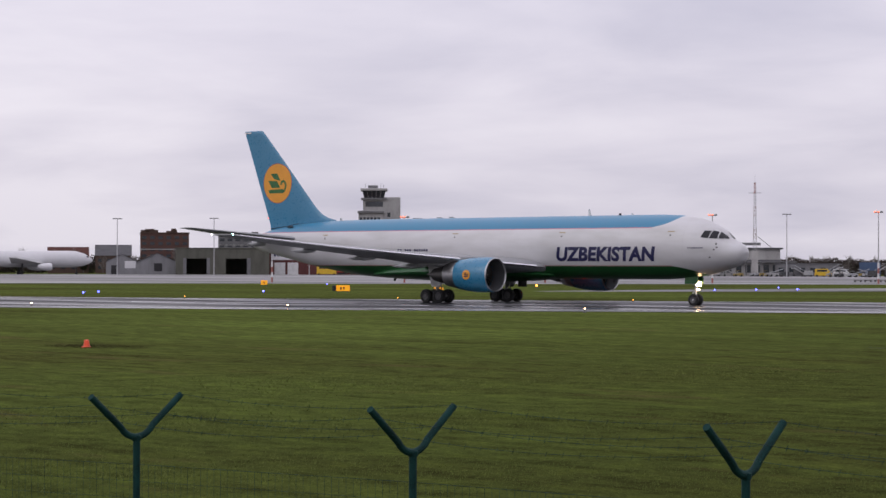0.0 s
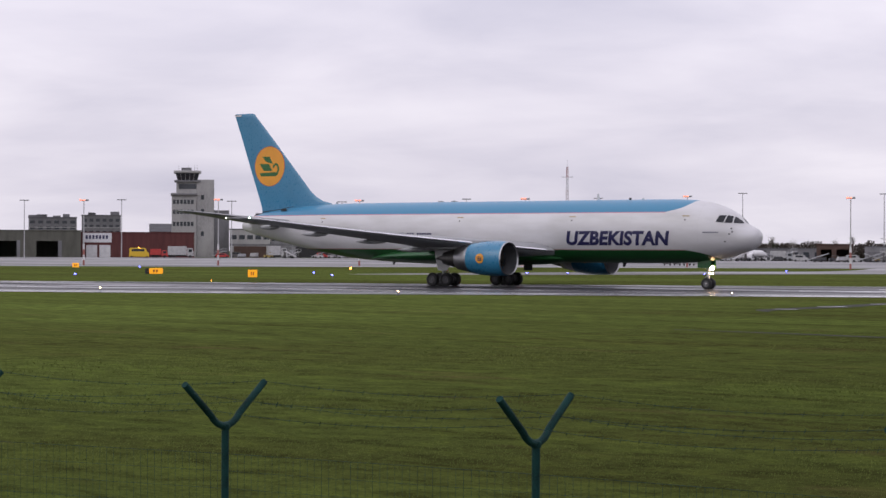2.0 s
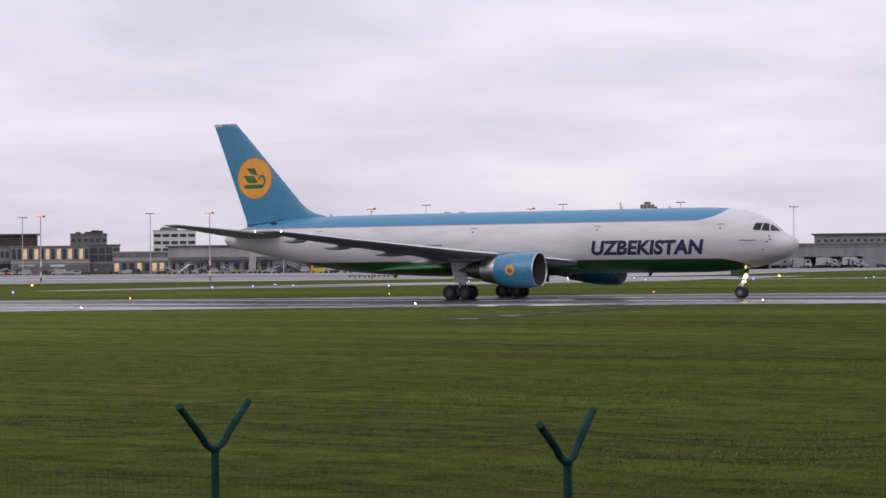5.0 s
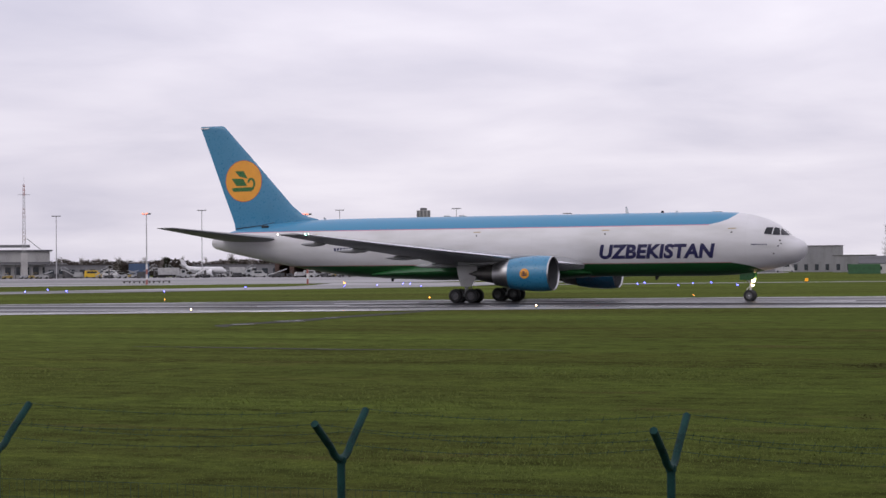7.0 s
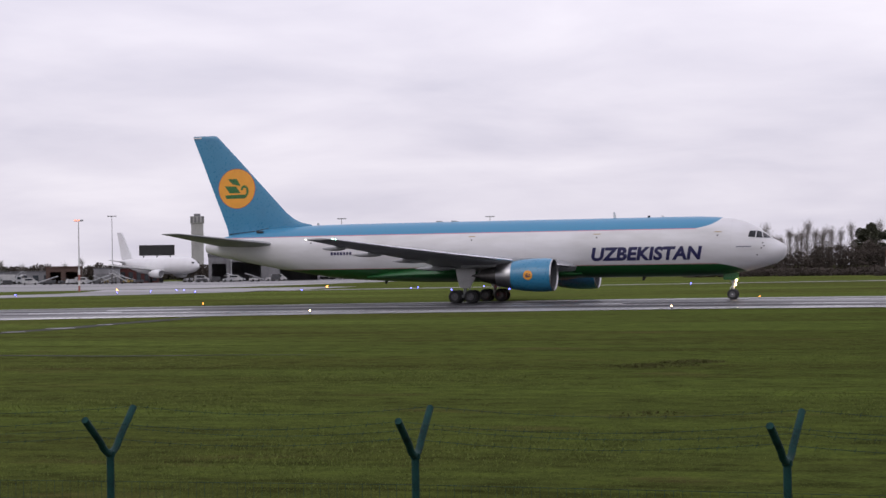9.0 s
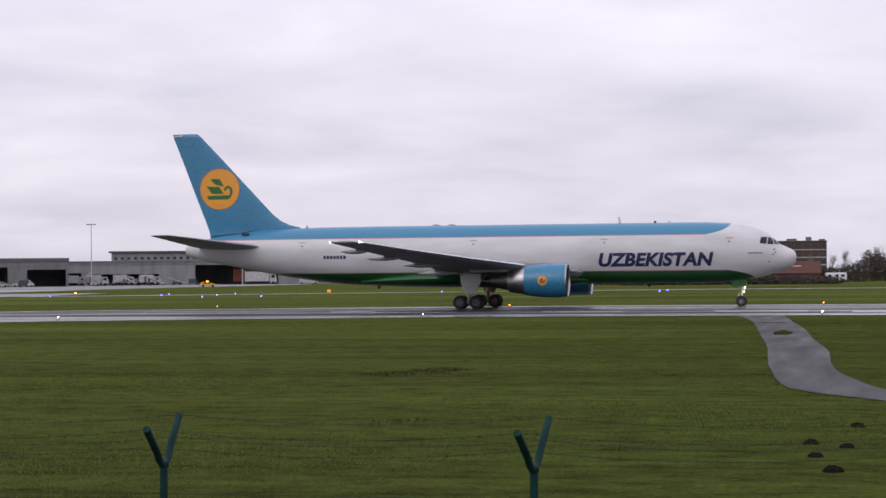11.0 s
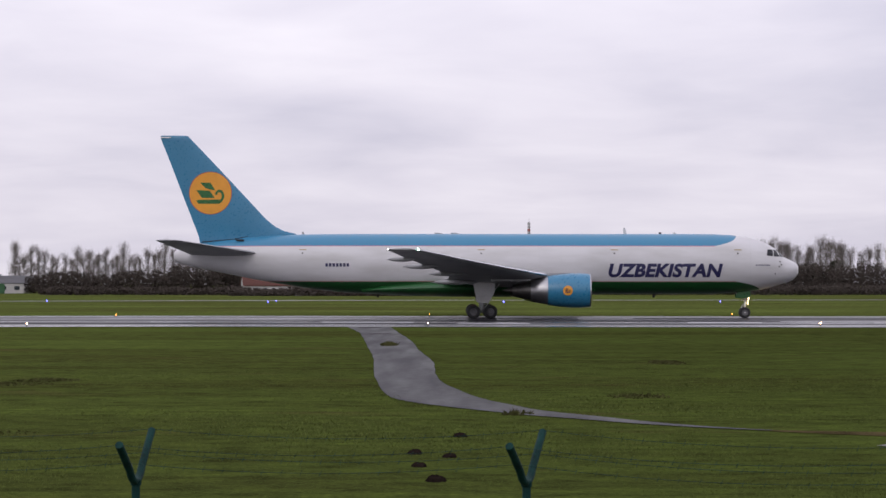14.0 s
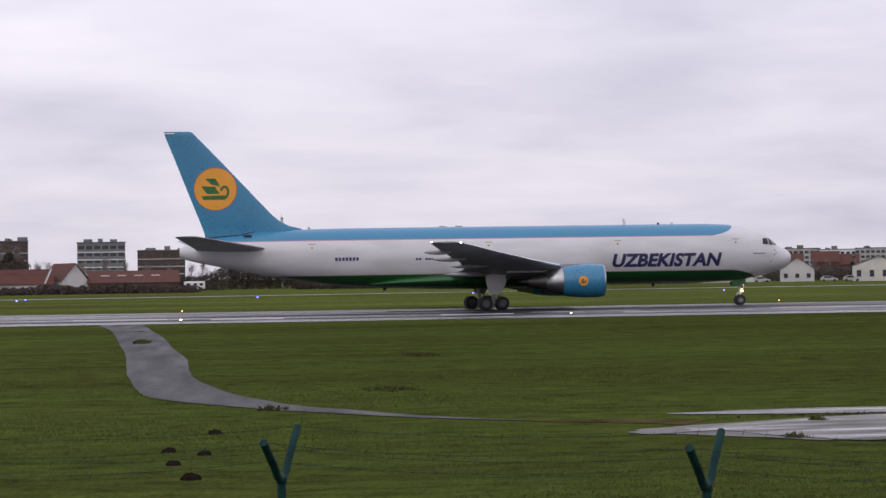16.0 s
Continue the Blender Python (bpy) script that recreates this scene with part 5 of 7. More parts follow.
def building(name, label, az, r, w, d, h, wall, roof="flat", roof_mat=None, rise=0.0, windows=None, doors=(), turn=0.0, category="building", group="", bands=(), overhang=0.25, lit=()):
    """A block whose front looks at the airfield. windows: (columns, rows, z0, z1, share of width, share of row height).
    doors: (x0, x1, z0, z1, material, name) as shares of the width and metres. Openings go into the wall."""
    t = thing(name, faced(az, r, 0, turn), label, category, group)
    cut = sorted([q for q in doors if q[5] == "opening"], key=lambda q: q[0])
    x = -w / 2
    pieces = []
    for q in cut:                      # front wall with real openings
        a, b = -w / 2 + q[0] * w, -w / 2 + q[1] * w
        if a > x + 0.01:
            pieces.append((x, a, 0, 0.4, 0, h))
        pieces.append((a, b, 0, 0.4, q[3], h))
        x = b
    pieces.append((x, w / 2, 0, 0.4, 0, h))
    pieces.append((-w / 2, w / 2, d - 0.4, d, 0, h))
    for s in (-1, 1):
        pieces.append((s * w / 2 - s * 0.4, s * w / 2, 0.4, d - 0.4, 0, h))
    for q in pieces:
        part("wall", boxed(*q), wall, t, smooth=False)
    if cut:
        part("inner_floor", boxed(-w / 2 + 0.4, w / 2 - 0.4, 0.4, d - 0.4, 0.0, 0.06), DARK_BRICK, t)
    if roof == "flat":
        part("roof", boxed(-w / 2 - overhang, w / 2 + overhang, -overhang, d + overhang, h, h + max(0.25, rise), 0.05), roof_mat or MID_GREY, t, smooth=False)
    else:
        bm = bmesh.new()
        o = overhang
        if roof == "gable_front":      # the gable looks at the airfield
            for y0, y1 in ((-o, d + o),):
                loft(bm, [[(-w / 2 - o, y, h - 0.05), (0, y, h + rise), (w / 2 + o, y, h - 0.05), (w / 2 + o, y, h + 0.12), (0, y, h + rise + 0.2), (-w / 2 - o, y, h + 0.12)] for y in (y0, y1)])
            for y in (0.0, d - 0.4):
                g = bmesh.new()
                loft(g, [[(-w / 2, yy, h), (w / 2, yy, h), (0, yy, h + rise)] for yy in (y, y + 0.4)])
                part("gable", g, wall, t, smooth=False)
        else:
            loft(bm, [[(x, -o, h - 0.05), (x, d / 2, h + rise), (x, d + o, h - 0.05), (x, d + o, h + 0.12), (x, d / 2, h + rise + 0.2), (x, -o, h + 0.12)] for x in (-w / 2 - o, w / 2 + o)])
            for s in (-1, 1):
                g = bmesh.new()
                loft(g, [[(x, 0, h), (x, d, h), (x, d / 2, h + rise)] for x in (s * w / 2, s * (w / 2 - 0.3))])
                part("gable", g, wall, t, smooth=False)
        part("roof", bm, roof_mat or SLATE, t, smooth=False)
    if windows:
        cols, rows, z0, z1, sw, sh = windows
        pw, ph = w / cols, (z1 - z0) / rows
        mesh = None
        for i in range(cols):
            for j in range(rows):
                x0 = -w / 2 + pw * (i + 0.5 - sw / 2)
                zz = z0 + ph * (j + 0.5 - sh / 2)
                if mesh is None:
                    bm = boxed(0, pw * sw, -0.06, 0.05, 0, ph * sh)
                    ob = part("window", bm, PANE, t, "dark window", smooth=False)
                    mesh = ob.data
                else:
                    ob = new("window", mesh)
                    ob.parent = t
                ob.location = (x0, 0, zz)
                if (i, j) in lit:
                    ob.material_slots[0].link = "OBJECT"
                    ob.material_slots[0].material = LIT_PANE
    for a, b, z0, z1, m, nm in doors:
        if nm == "opening":
            continue
        part(nm, boxed(-w / 2 + a * w, -w / 2 + b * w, -0.12, 0.1, z0, z1, 0.02), m, t, smooth=False)
    for z0, z1, m in bands:
        part("band", boxed(-w / 2 - 0.05, w / 2 + 0.05, -0.10, 0.2, z0, z1), m, t, smooth=False)
    return t


def crowded_roof(t, w, h, d, n, seed, material=None):
    rnd = random.Random(seed)
    for i in range(n):
        x = rnd.uniform(-w * 0.42, w * 0.42)
        a, b = rnd.uniform(0.8, 2.4), rnd.uniform(0.7, 2.0)
        part("roof_unit", boxed(x - a, x + a, d * 0.3, d * 0.3 + 2.5, h, h + b, 0.05), material or MID_GREY, t, smooth=False)


def build_buildings():
    building("gabled_house", "old dark gabled house behind the hangars", -52.6, 900, 15, 10, 7.5, DARK_BRICK, "gable_side", SLATE, 4.5, (4, 2, 1, 7, 0.4, 0.5), category="house")
    building("gabled_house", "brown gabled house behind the hangars", -53.8, 900, 17, 10, 7.0, DARK_BRICK, "gable_side", TILE, 4.0, (4, 2, 1, 7, 0.4, 0.5), category="house")
    t = building("apartment_block", "red brick apartment block with stepped roof", -51.23, 960, 22, 14, 18, BRICK, "flat", DARK_BRICK, 0.5, (6, 6, 1, 17.5, 0.55, 0.5), bands=[(z, z + 0.4, CONC_WALL) for z in (5.0, 10.6)])
    crowded_roof(t, 22, 18.4, 14, 6, 1, DARK_BRICK)
    for az, w, h, s in ((-49.15, 22, 17.5, 3), (-47.86, 18, 18.6, 4)):
        t = building("apartment_block", "dark grey apartment block with balconies", az, 990, w, 13, h, MID_GREY, "flat", SLATE, 0.5, (6, 6, 1, h - 0.6, 0.6, 0.5), bands=[(z, z + 0.35, CONC_WALL) for z in (4, 7, 10, 13)])
        crowded_roof(t, w, h + 0.4, 13, 5, s)
    building("gabled_shed", "pale grey gabled shed with a white sign panel", -52.36, 800, 12, 20, 4.6, PALE_GREY, "gable_front", SLATE, 2.9, doors=[(0.16, 0.36, 0, 3.4, DARK, "door"), (0.58, 0.92, 2.3, 5.0, WHITE, "sign_panel")], category="shed", group="gabled sheds")
    building("gabled_shed", "pale grey gabled shed with a dark doorway", -51.42, 800, 15, 20, 4.6, PALE_GREY, "gable_front", SLATE, 3.3, doors=[(0.42, 0.62, 1.2, 4.2, DARK, "door")], category="shed", group="gabled sheds")
    building("hangar", "olive-grey flat hangar with two open doorways", -49.66, 792, 35, 24, 9.8, OLIVE, "flat", OLIVE, 0.3, doors=[(0.115, 0.33, 0, 6.0, DARK, "opening"), (0.535, 0.76, 0, 6.0, DARK, "opening"), (0.08, 0.115, 0, 6.2, MID_GREY, "door"), (0.33, 0.365, 0, 6.2, MID_GREY, "door"), (0.76, 0.80, 0, 6.2, MID_GREY, "door")])
    t = building("red_hall", "dark red flat hall with a white sign and white doors", -46.9, 800, 43, 22, 9.3, RED_CLAD, "flat", RED_CLAD, 0.3, doors=[(0.03, 0.28, 5.6, 9.2, WHITE, "sign_panel"), (0.06, 0.155, 0, 4.6, DULL_WHITE, "door"), (0.175, 0.27, 0, 4.6, DULL_WHITE, "door")])
    for k in range(7):
        part("lettering_bar", boxed(-43 / 2 + 43 * 0.055 + k * 1.25, -43 / 2 + 43 * 0.055 + k * 1.25 + 0.8, -0.135, -0.125, 6.9, 8.3), NAVY, t, "dark lettering bar", smooth=False)
    t = building("house_far", "grey pitched roofs of a far house", -46.2, 950, 12, 10, 11, DARK_BRICK, "gable_side", SLATE, 3.5, category="house")
    # control tower
    t = thing("control_tower", faced(-45.55, 840), "weathered concrete airport control tower with a glazed cab", "control tower")
    part("shaft", boxed(-6.2, 3.6, 0, 9, 0, 25.6, 0.1), CONC_WALL, t, smooth=False)
    part("stair_shaft", boxed(3.6, 10.6, 0.6, 9, 0, 31, 0.1), CONC_WALL, t, smooth=False)
    part("annex", boxed(10.6, 16.6, 1.2, 10, 0, 18.8, 0.1), MID_GREY, t, smooth=False)
    part("neck", boxed(-4.4, 4.2, 0.8, 8.4, 25.6, 30.2, 0.1), CONC_WALL, t, smooth=False)
    part("neck_glass", boxed(-3.4, 3.6, 0.72, 0.8, 27.2, 29.3), PANE, t, "dark band of windows", smooth=False)
    part("gallery", boxed(-6.6, 3.9, -1.0, 9.2, 24.6, 25.4, 0.05), MID_GREY, t, smooth=False)
    part("cab_floor", boxed(-5.2, 5.2, -0.4, 9.4, 30.0, 30.7, 0.05), MID_GREY, t, smooth=False)
    bm = bmesh.new()
    loft(bm, [[(x * k, 4.5 + y * k, z) for x, y in ((-4.1, -4.1), (4.1, -4.1), (4.1, 4.1), (-4.1, 4.1))] for z, k in ((30.7, 0.95), (33.6, 1.15))])
    part("cab_glass", bm, GLASS_DARK, t, "dark slanted cab glazing", smooth=False)
    for i in range(6):
        x = -3.9 + i * 1.56
        part("mullion", rodded((x, 0.55, 30.7), (x * 1.2, -0.28, 33.6), 0.09, seg=5), CONC_WALL, t)
    part("cab_roof", boxed(-5.4, 5.4, -1.0, 9.8, 33.5, 34.5, 0.2), CONC_WALL, t, smooth=False)
    part("roof_box", boxed(-2.4, 1.6, 3, 6, 34.5, 35.8, 0.05), MID_GREY, t, smooth=False)
    for x in (-3.4, 0.4, 2.8, 3.8):
        part("aerial", rodded((x, 4, 34.4), (x, 4, 36.6), 0.07, 0.04, 5), MID_GREY, t)
    pane = None
    for z in (8.0, 12.4, 17.2, 21.2):
        for i in range(6):
            bm = boxed(0, 1.05, -0.06, 0.05, 0, 1.7) if pane is None else None
            ob = part("window", bm, PANE, t, smooth=False) if pane is None else new("window", pane)
            pane = ob.data
            ob.parent = t
            ob.location = (-5.7 + i * 1.42, 0, z)
        part("window_band", boxed(-5.9, 3.0, -0.03, 0.05, z - 0.25, z + 1.95), CONC_WALL, t, "pale window band", smooth=False)
    for z in (8.5, 17.5, 23):
        part("window", boxed(5.4, 6.6, 0.52, 0.62, z, z + 1.8), PANE, t, smooth=False)
    # terminal
    # ground-floor recesses are flat panels, their shade put into a darker colour
    building("terminal_wing", "low grey terminal wing beside the control tower", -43.85, 830, 16, 20, 11.0, CONC_WALL, "flat", MID_GREY, 0.4, (5, 1, 6.6, 9.4, 0.7, 0.6), doors=[(0.1, 0.9, 0, 4.4, DARK_BRICK, "recess")], bands=[(4.6, 5.4, MID_GREY)])
    building("terminal_wing", "two-storey grey terminal wing with window bays", -42.35, 832, 27, 22, 10.6, PALE_GREY, "flat", MID_GREY, 0.5, (14, 1, 6.2, 9.6, 0.62, 0.72), doors=[(0.02, 0.3, 0, 4.3, MID_GREY, "door"), (0.36, 0.97, 0, 4.4, DARK, "recess")], bands=[(4.6, 5.5, MID_GREY)])
    building("terminal_hall", "grey terminal hall with warmly lit tall windows", -40.62, 828, 30, 24, 10.6, PALE_GREY, "flat", MID_GREY, 0.6, (14, 1, 5.8, 10.2, 0.66, 0.9), doors=[(0.02, 0.98, 0, 3.6, MID_GREY, "recess"), (0.1, 0.3, 3.0, 3.9, DULL_WHITE, "canopy"), (0.5, 0.68, 3.0, 3.9, DULL_WHITE, "canopy")], bands=[(4.4, 5.2, CONC_WALL)], lit=[(i, 0) for i in (2, 4, 6, 8, 10, 12)])
    building("terminal_wing", "blue-grey glazed terminal wing", -39.25, 832, 14, 22, 11.2, MID_GREY, "flat", SLATE, 0.4, (5, 2, 4.8, 10.8, 0.8, 0.75), bands=[(4.0, 4.7, CONC_WALL)])
    building("terminal_arrivals", "low terminal building with lit doorways", -38.05, 820, 26, 20, 8.2, MID_GREY, "flat", CONC_WALL, 0.5, (9, 1, 0.6, 4.6, 0.6, 0.8), bands=[(5.0, 6.2, CONC_WALL)], lit=[(0, 0), (3, 0), (5, 0), (6, 0)])
    t = building("apartment_block", "dark apartment block behind the terminal", -43.3, 1000, 15, 12, 19, DARK_BRICK, "flat", SLATE, 0.4, (5, 5, 1, 18, 0.55, 0.5))
    crowded_roof(t, 15, 19.4, 12, 4, 7)
    t = building("apartment_block", "low dark brick block with a wide overhanging roof", -41.7, 1000, 26, 14, 18.0, DARK_BRICK, "flat", SLATE, 0.6, (8, 5, 1, 17, 0.6, 0.5), overhang=1.2)
    t = building("apartment_block", "grey block with roof plant behind the terminal", -39.6, 1000, 17, 14, 18.0, MID_GREY, "flat", SLATE, 0.6, (6, 5, 1, 17, 0.6, 0.5))
    crowded_roof(t, 17, 18.5, 14, 6, 9, DARK_BRICK)
    t = building("terminal_pier", "long flat terminal pier with a broad canopy", -36.0, 776, 40, 18, 9.9, CONC_WALL, "flat", SLATE, 0.5, (12, 1, 0.8, 4.6, 0.6, 0.75), bands=[(5.2, 6.0, SLATE)], overhang=1.0)
    part("canopy", boxed(-20, 26, -3.0, 0.2, 5.0, 5.45), MID_GREY, t, smooth=False)
    for i in range(9):
        part("column", boxed(-19 + i * 5.3, -18.6 + i * 5.3, -2.8, -2.4, 0, 5.0), MID_GREY, t, smooth=False)
    part("roof_sign", boxed(2, 13, 4, 4.3, 11.3, 12.3), MID_GREY, t, "row of dark roof letters", smooth=False)
    part("boom", rodded((12, 5, 14.5), (17, 5, 10.4), 0.12, seg=6), MID_GREY, t)
    t = building("apartment_block", "modern white apartment block with balconies", -37.3, 1000, 20, 14, 19.5, DULL_WHITE, "flat", CONC_WALL, 0.4, (5, 5, 2, 19, 0.8, 0.45), bands=[(z, z + 0.7, WHITE) for z in (5, 8.5, 12, 15.5)])
    crowded_roof(t, 20, 19.8, 14, 3, 12)
    building("site_office", "dark flat cabin behind the apron", -33.8, 760, 22, 10, 4.4, MID_GREY, "flat", SLATE, 0.3, (6, 1, 1, 3.6, 0.5, 0.6), category="cabin")
    building("site_office", "long low dark shed behind the apron", -29.2, 760, 40, 10, 4.2, MID_GREY, "flat", SLATE, 0.3, (10, 1, 0.6, 3.6, 0.5, 0.6), category="cabin")
    building("brown_hall", "brown open-fronted hall beside the apron", -28.0, 690, 11.5, 12, 5.4, DARK_BRICK, "flat", DARK_BRICK, 0.4, doors=[(0.12, 0.42, 0, 4.0, DARK, "opening"), (0.55, 0.9, 0, 4.0, DARK, "opening")])
    building("white_shed", "pale flat-roofed shed beside the apron", -26.85, 690, 8.5, 10, 4.8, PALE_GREY, "flat", SLATE, 0.3, doors=[(0.1, 0.8, 0, 3.2, MID_GREY, "door")], category="shed")
    building("red_hall", "dark red low hall with pale door frames", -26.0, 695, 13, 10, 4.9, RED_CLAD, "flat", CONC_WALL, 0.25, (5, 1, 0.2, 4.0, 0.55, 0.8))
    t = thing("screen_wall", faced(-25.5, 960), "large black screen raised on steel legs", "screen")
    part("panel", boxed(-8, 8, 0, 1.2, 11.2, 16, 0.1), DARK, t, smooth=False)
    for s in (-6, 0, 6):
        part("leg", boxed(s - 0.3, s + 0.3, 0.2, 0.8, 0, 11.3), MID_GREY, t, smooth=False)
    t = thing("slab_tower", faced(-24.4, 1000), "slim pale concrete tower with a ribbed top", "tower")
    part("shaft", boxed(-2.9, 2.9, 0, 6, 0, 26.6, 0.1), CONC_WALL, t, smooth=False)
    part("top", boxed(-3.3, 3.3, -0.4, 6.4, 26.6, 30.0, 0.1), CONC_WALL, t, smooth=False)
    for k in range(4):
        part("rib", boxed(-3.1 + k * 1.75, -2.2 + k * 1.75, -0.55, -0.35, 27.0, 29.8), MID_GREY, t, smooth=False)
    part("crown", boxed(-1.6, 1.6, 1, 5, 30.0, 31.2, 0.1), MID_GREY, t, smooth=False)
    building("hangar", "dark flat-roofed hangar with wide open bays", -22.6, 700, 37, 26, 8.2, MID_GREY, "flat", SLATE, 1.2, doors=[(0.03, 0.16, 0, 6.0, DARK, "opening"), (0.19, 0.47, 0, 6.4, DARK, "opening"), (0.64, 0.98, 0, 5.6, DARK, "opening")], bands=[(6.6, 7.6, MID_GREY)])
    # large hangar
    t = building("hangar", "long pale grey cargo hangar with a wide open bay", -18.1, 742, 90, 30, 8.2, PALE_GREY, "flat", MID_GREY, 0.4, doors=[(0.05, 0.12, 0, 4.4, DARK, "opening"), (0.15, 0.42, 0, 3.9, DARK, "opening"), (0.56, 0.885, 0, 6.9, DARK, "opening")], bands=[(7.0, 8.1, MID_GREY)])
    part("clerestory", boxed(-24, 14, 8, 26, 8.6, 11.6, 0.1), PALE_GREY, t, smooth=False)
    part("clerestory_roof", boxed(-25, 15, 7, 27, 11.6, 12.1), SLATE, t, smooth=False)
    part("clerestory", boxed(18, 40, 8, 26, 8.6, 11.6, 0.1), PALE_GREY, t, smooth=False)
    part("clerestory_roof", boxed(17.4, 41, 7, 27, 11.6, 12.1), SLATE, t, smooth=False)
    for i in range(16):
        part("window", boxed(-23 + i * 2.3, -21.9 + i * 2.3, 7.9, 8.05, 9.1, 10.0), PANE, t, smooth=False)
    building("shed", "pale low shed beside the hangar", -13.75, 735, 18, 14, 9.0, PALE_GREY, "flat", MID_GREY, 0.2, (5, 1, 0.4, 3.0, 0.35, 0.8), category="shed")
    building("shed", "small pale lean-to with dark doors", -12.75, 700, 14, 12, 5.5, PALE_GREY, "flat", MID_GREY, 0.2, (4, 1, 0.4, 3.0, 0.35, 0.8), category="shed")
    building("hut", "dark-roofed hut behind a green sheet", -12.1, 600, 11, 8, 2.8, WHITEWASH, "gable_side", SLATE, 2.0, (3, 1, 0.6, 2.4, 0.4, 0.6), category="hut")
    t = thing("green_container", faced(-12.5, 590), "green sheeted container beside the hut", "container")
    part("box", boxed(-4.4, 4.4, 0, 2.5, 0, 2.7, 0.05), NET_GREEN, t, smooth=False)
    for i in range(12):
        part("rib", boxed(-4.3 + i * 0.75, -4.0 + i * 0.75, -0.06, 0.02, 0.1, 2.6), NET_GREEN, t, smooth=False)
    building("hut", "white-fronted shed with dark roof among bushes", -11.7, 610, 8.2, 6, 2.6, WHITEWASH, "gable_side", SLATE, 2.0, category="hut")
    # farm
    t = building("farmhouse", "long whitewashed farmhouse with a red tile roof", -4.85, 490, 14, 8, 2.3, WHITEWASH, "gable_side", TILE, 3.4, (7, 1, 0.7, 2.0, 0.35, 0.75), category="house", turn=6)
    part("pale_verge", rodded((5.0, -0.3, 2.4), (7.0, 4.0, 5.9), 0.22, seg=5), WHITEWASH, t, "pale roof verge", smooth=False)
    building("farmhouse", "red-roofed farmhouse with a white gable", -3.45, 492, 6.6, 12, 3.1, WHITEWASH, "gable_front", TILE, 3.9, (2, 1, 0.6, 2.2, 0.35, 0.75), category="house", turn=24)
    t = building("barn", "low red-brown barn with skylights in its roof", -1.9, 492, 21, 12, 2.4, DARK_BRICK, "gable_side", TILE, 2.7, (6, 1, 0.3, 2.0, 0.3, 0.8), category="barn")
    for k in range(4):
        part("skylight", boxed(-7.6 + k * 3.9, -5.6 + k * 3.9, 3.2, 3.9, 3.95, 4.25), WHITE, t, "white roof skylight", smooth=False)
    for az, w, h, m, s in ((-2.76, 22, 20.5, MID_GREY, 21), (-1.15, 22, 16.5, DARK_BRICK, 22), (-5.2, 17, 21.5, DARK_BRICK, 23)):
        t = building("apartment_block", "modern stepped apartment block beyond the farm", az, 980, w, 14, h, m, "flat", SLATE, 0.5, (6, 6, 1, h - 0.5, 0.75, 0.5), bands=[(z, z + 0.5, DULL_WHITE if m is MID_GREY else CONC_WALL) for z in (5.5, 9, 12.5, 16)[:3 if h < 18 else 4]])
        crowded_roof(t, w, h + 0.4, 14, 4, s)
    building("flat_house", "dark flat-topped house behind bare trees", 4.35, 690, 15, 10, 11.3, DARK_BRICK, "flat", SLATE, 0.4, (5, 3, 1, 11, 0.5, 0.5), category="house")
    building("bungalow", "long white bungalow with a grey pitched roof", 14.4, 575, 16, 10, 2.9, WHITEWASH, "gable_side", SLATE, 3.0, (5, 1, 0.7, 2.3, 0.4, 0.7), category="house")
    building("bungalow", "white house with its gable to the field", 16.15, 565, 9, 12, 3.3, WHITEWASH, "gable_front", SLATE, 3.0, (3, 1, 0.7, 2.4, 0.35, 0.7), category="house")
    building("bungalow", "cream house with a shallow grey gable", 18.3, 545, 13, 12, 3.9, CREAM, "gable_front", SLATE, 2.4, (4, 1, 0.9, 3.0, 0.35, 0.8), category="house")
    for az, w, h in ((15.9, 10, 5.0), (16.9, 9, 5.6), (17.3, 12, 4.6), (14.9, 9, 5.2)):
        building("red_roofed_house", "red-roofed house in the far street", az, 700, w, 9, h, DARK_BRICK, "gable_side", TILE, 3.4, (3, 1, 1, h - 0.6, 0.4, 0.5), category="house", group="red-roofed houses in the far street")
    rnd = random.Random(5)
    for i in range(8):
        az = 13.4 + i * 0.95
        h = rnd.uniform(13.2, 16.2)
        t = building("apartment_block", "pale far apartment block on the skyline", az, 1200, rnd.uniform(17, 22), 14, h, rnd.choice((CONC_WALL, DULL_WHITE, MID_GREY)), "flat", SLATE, 0.4, (7, 4, 3, h - 0.5, 0.7, 0.5), group="apartment blocks on the skyline")
        crowded_roof(t, 18, h + 0.4, 14, 3, 40 + i)


build_buildings()


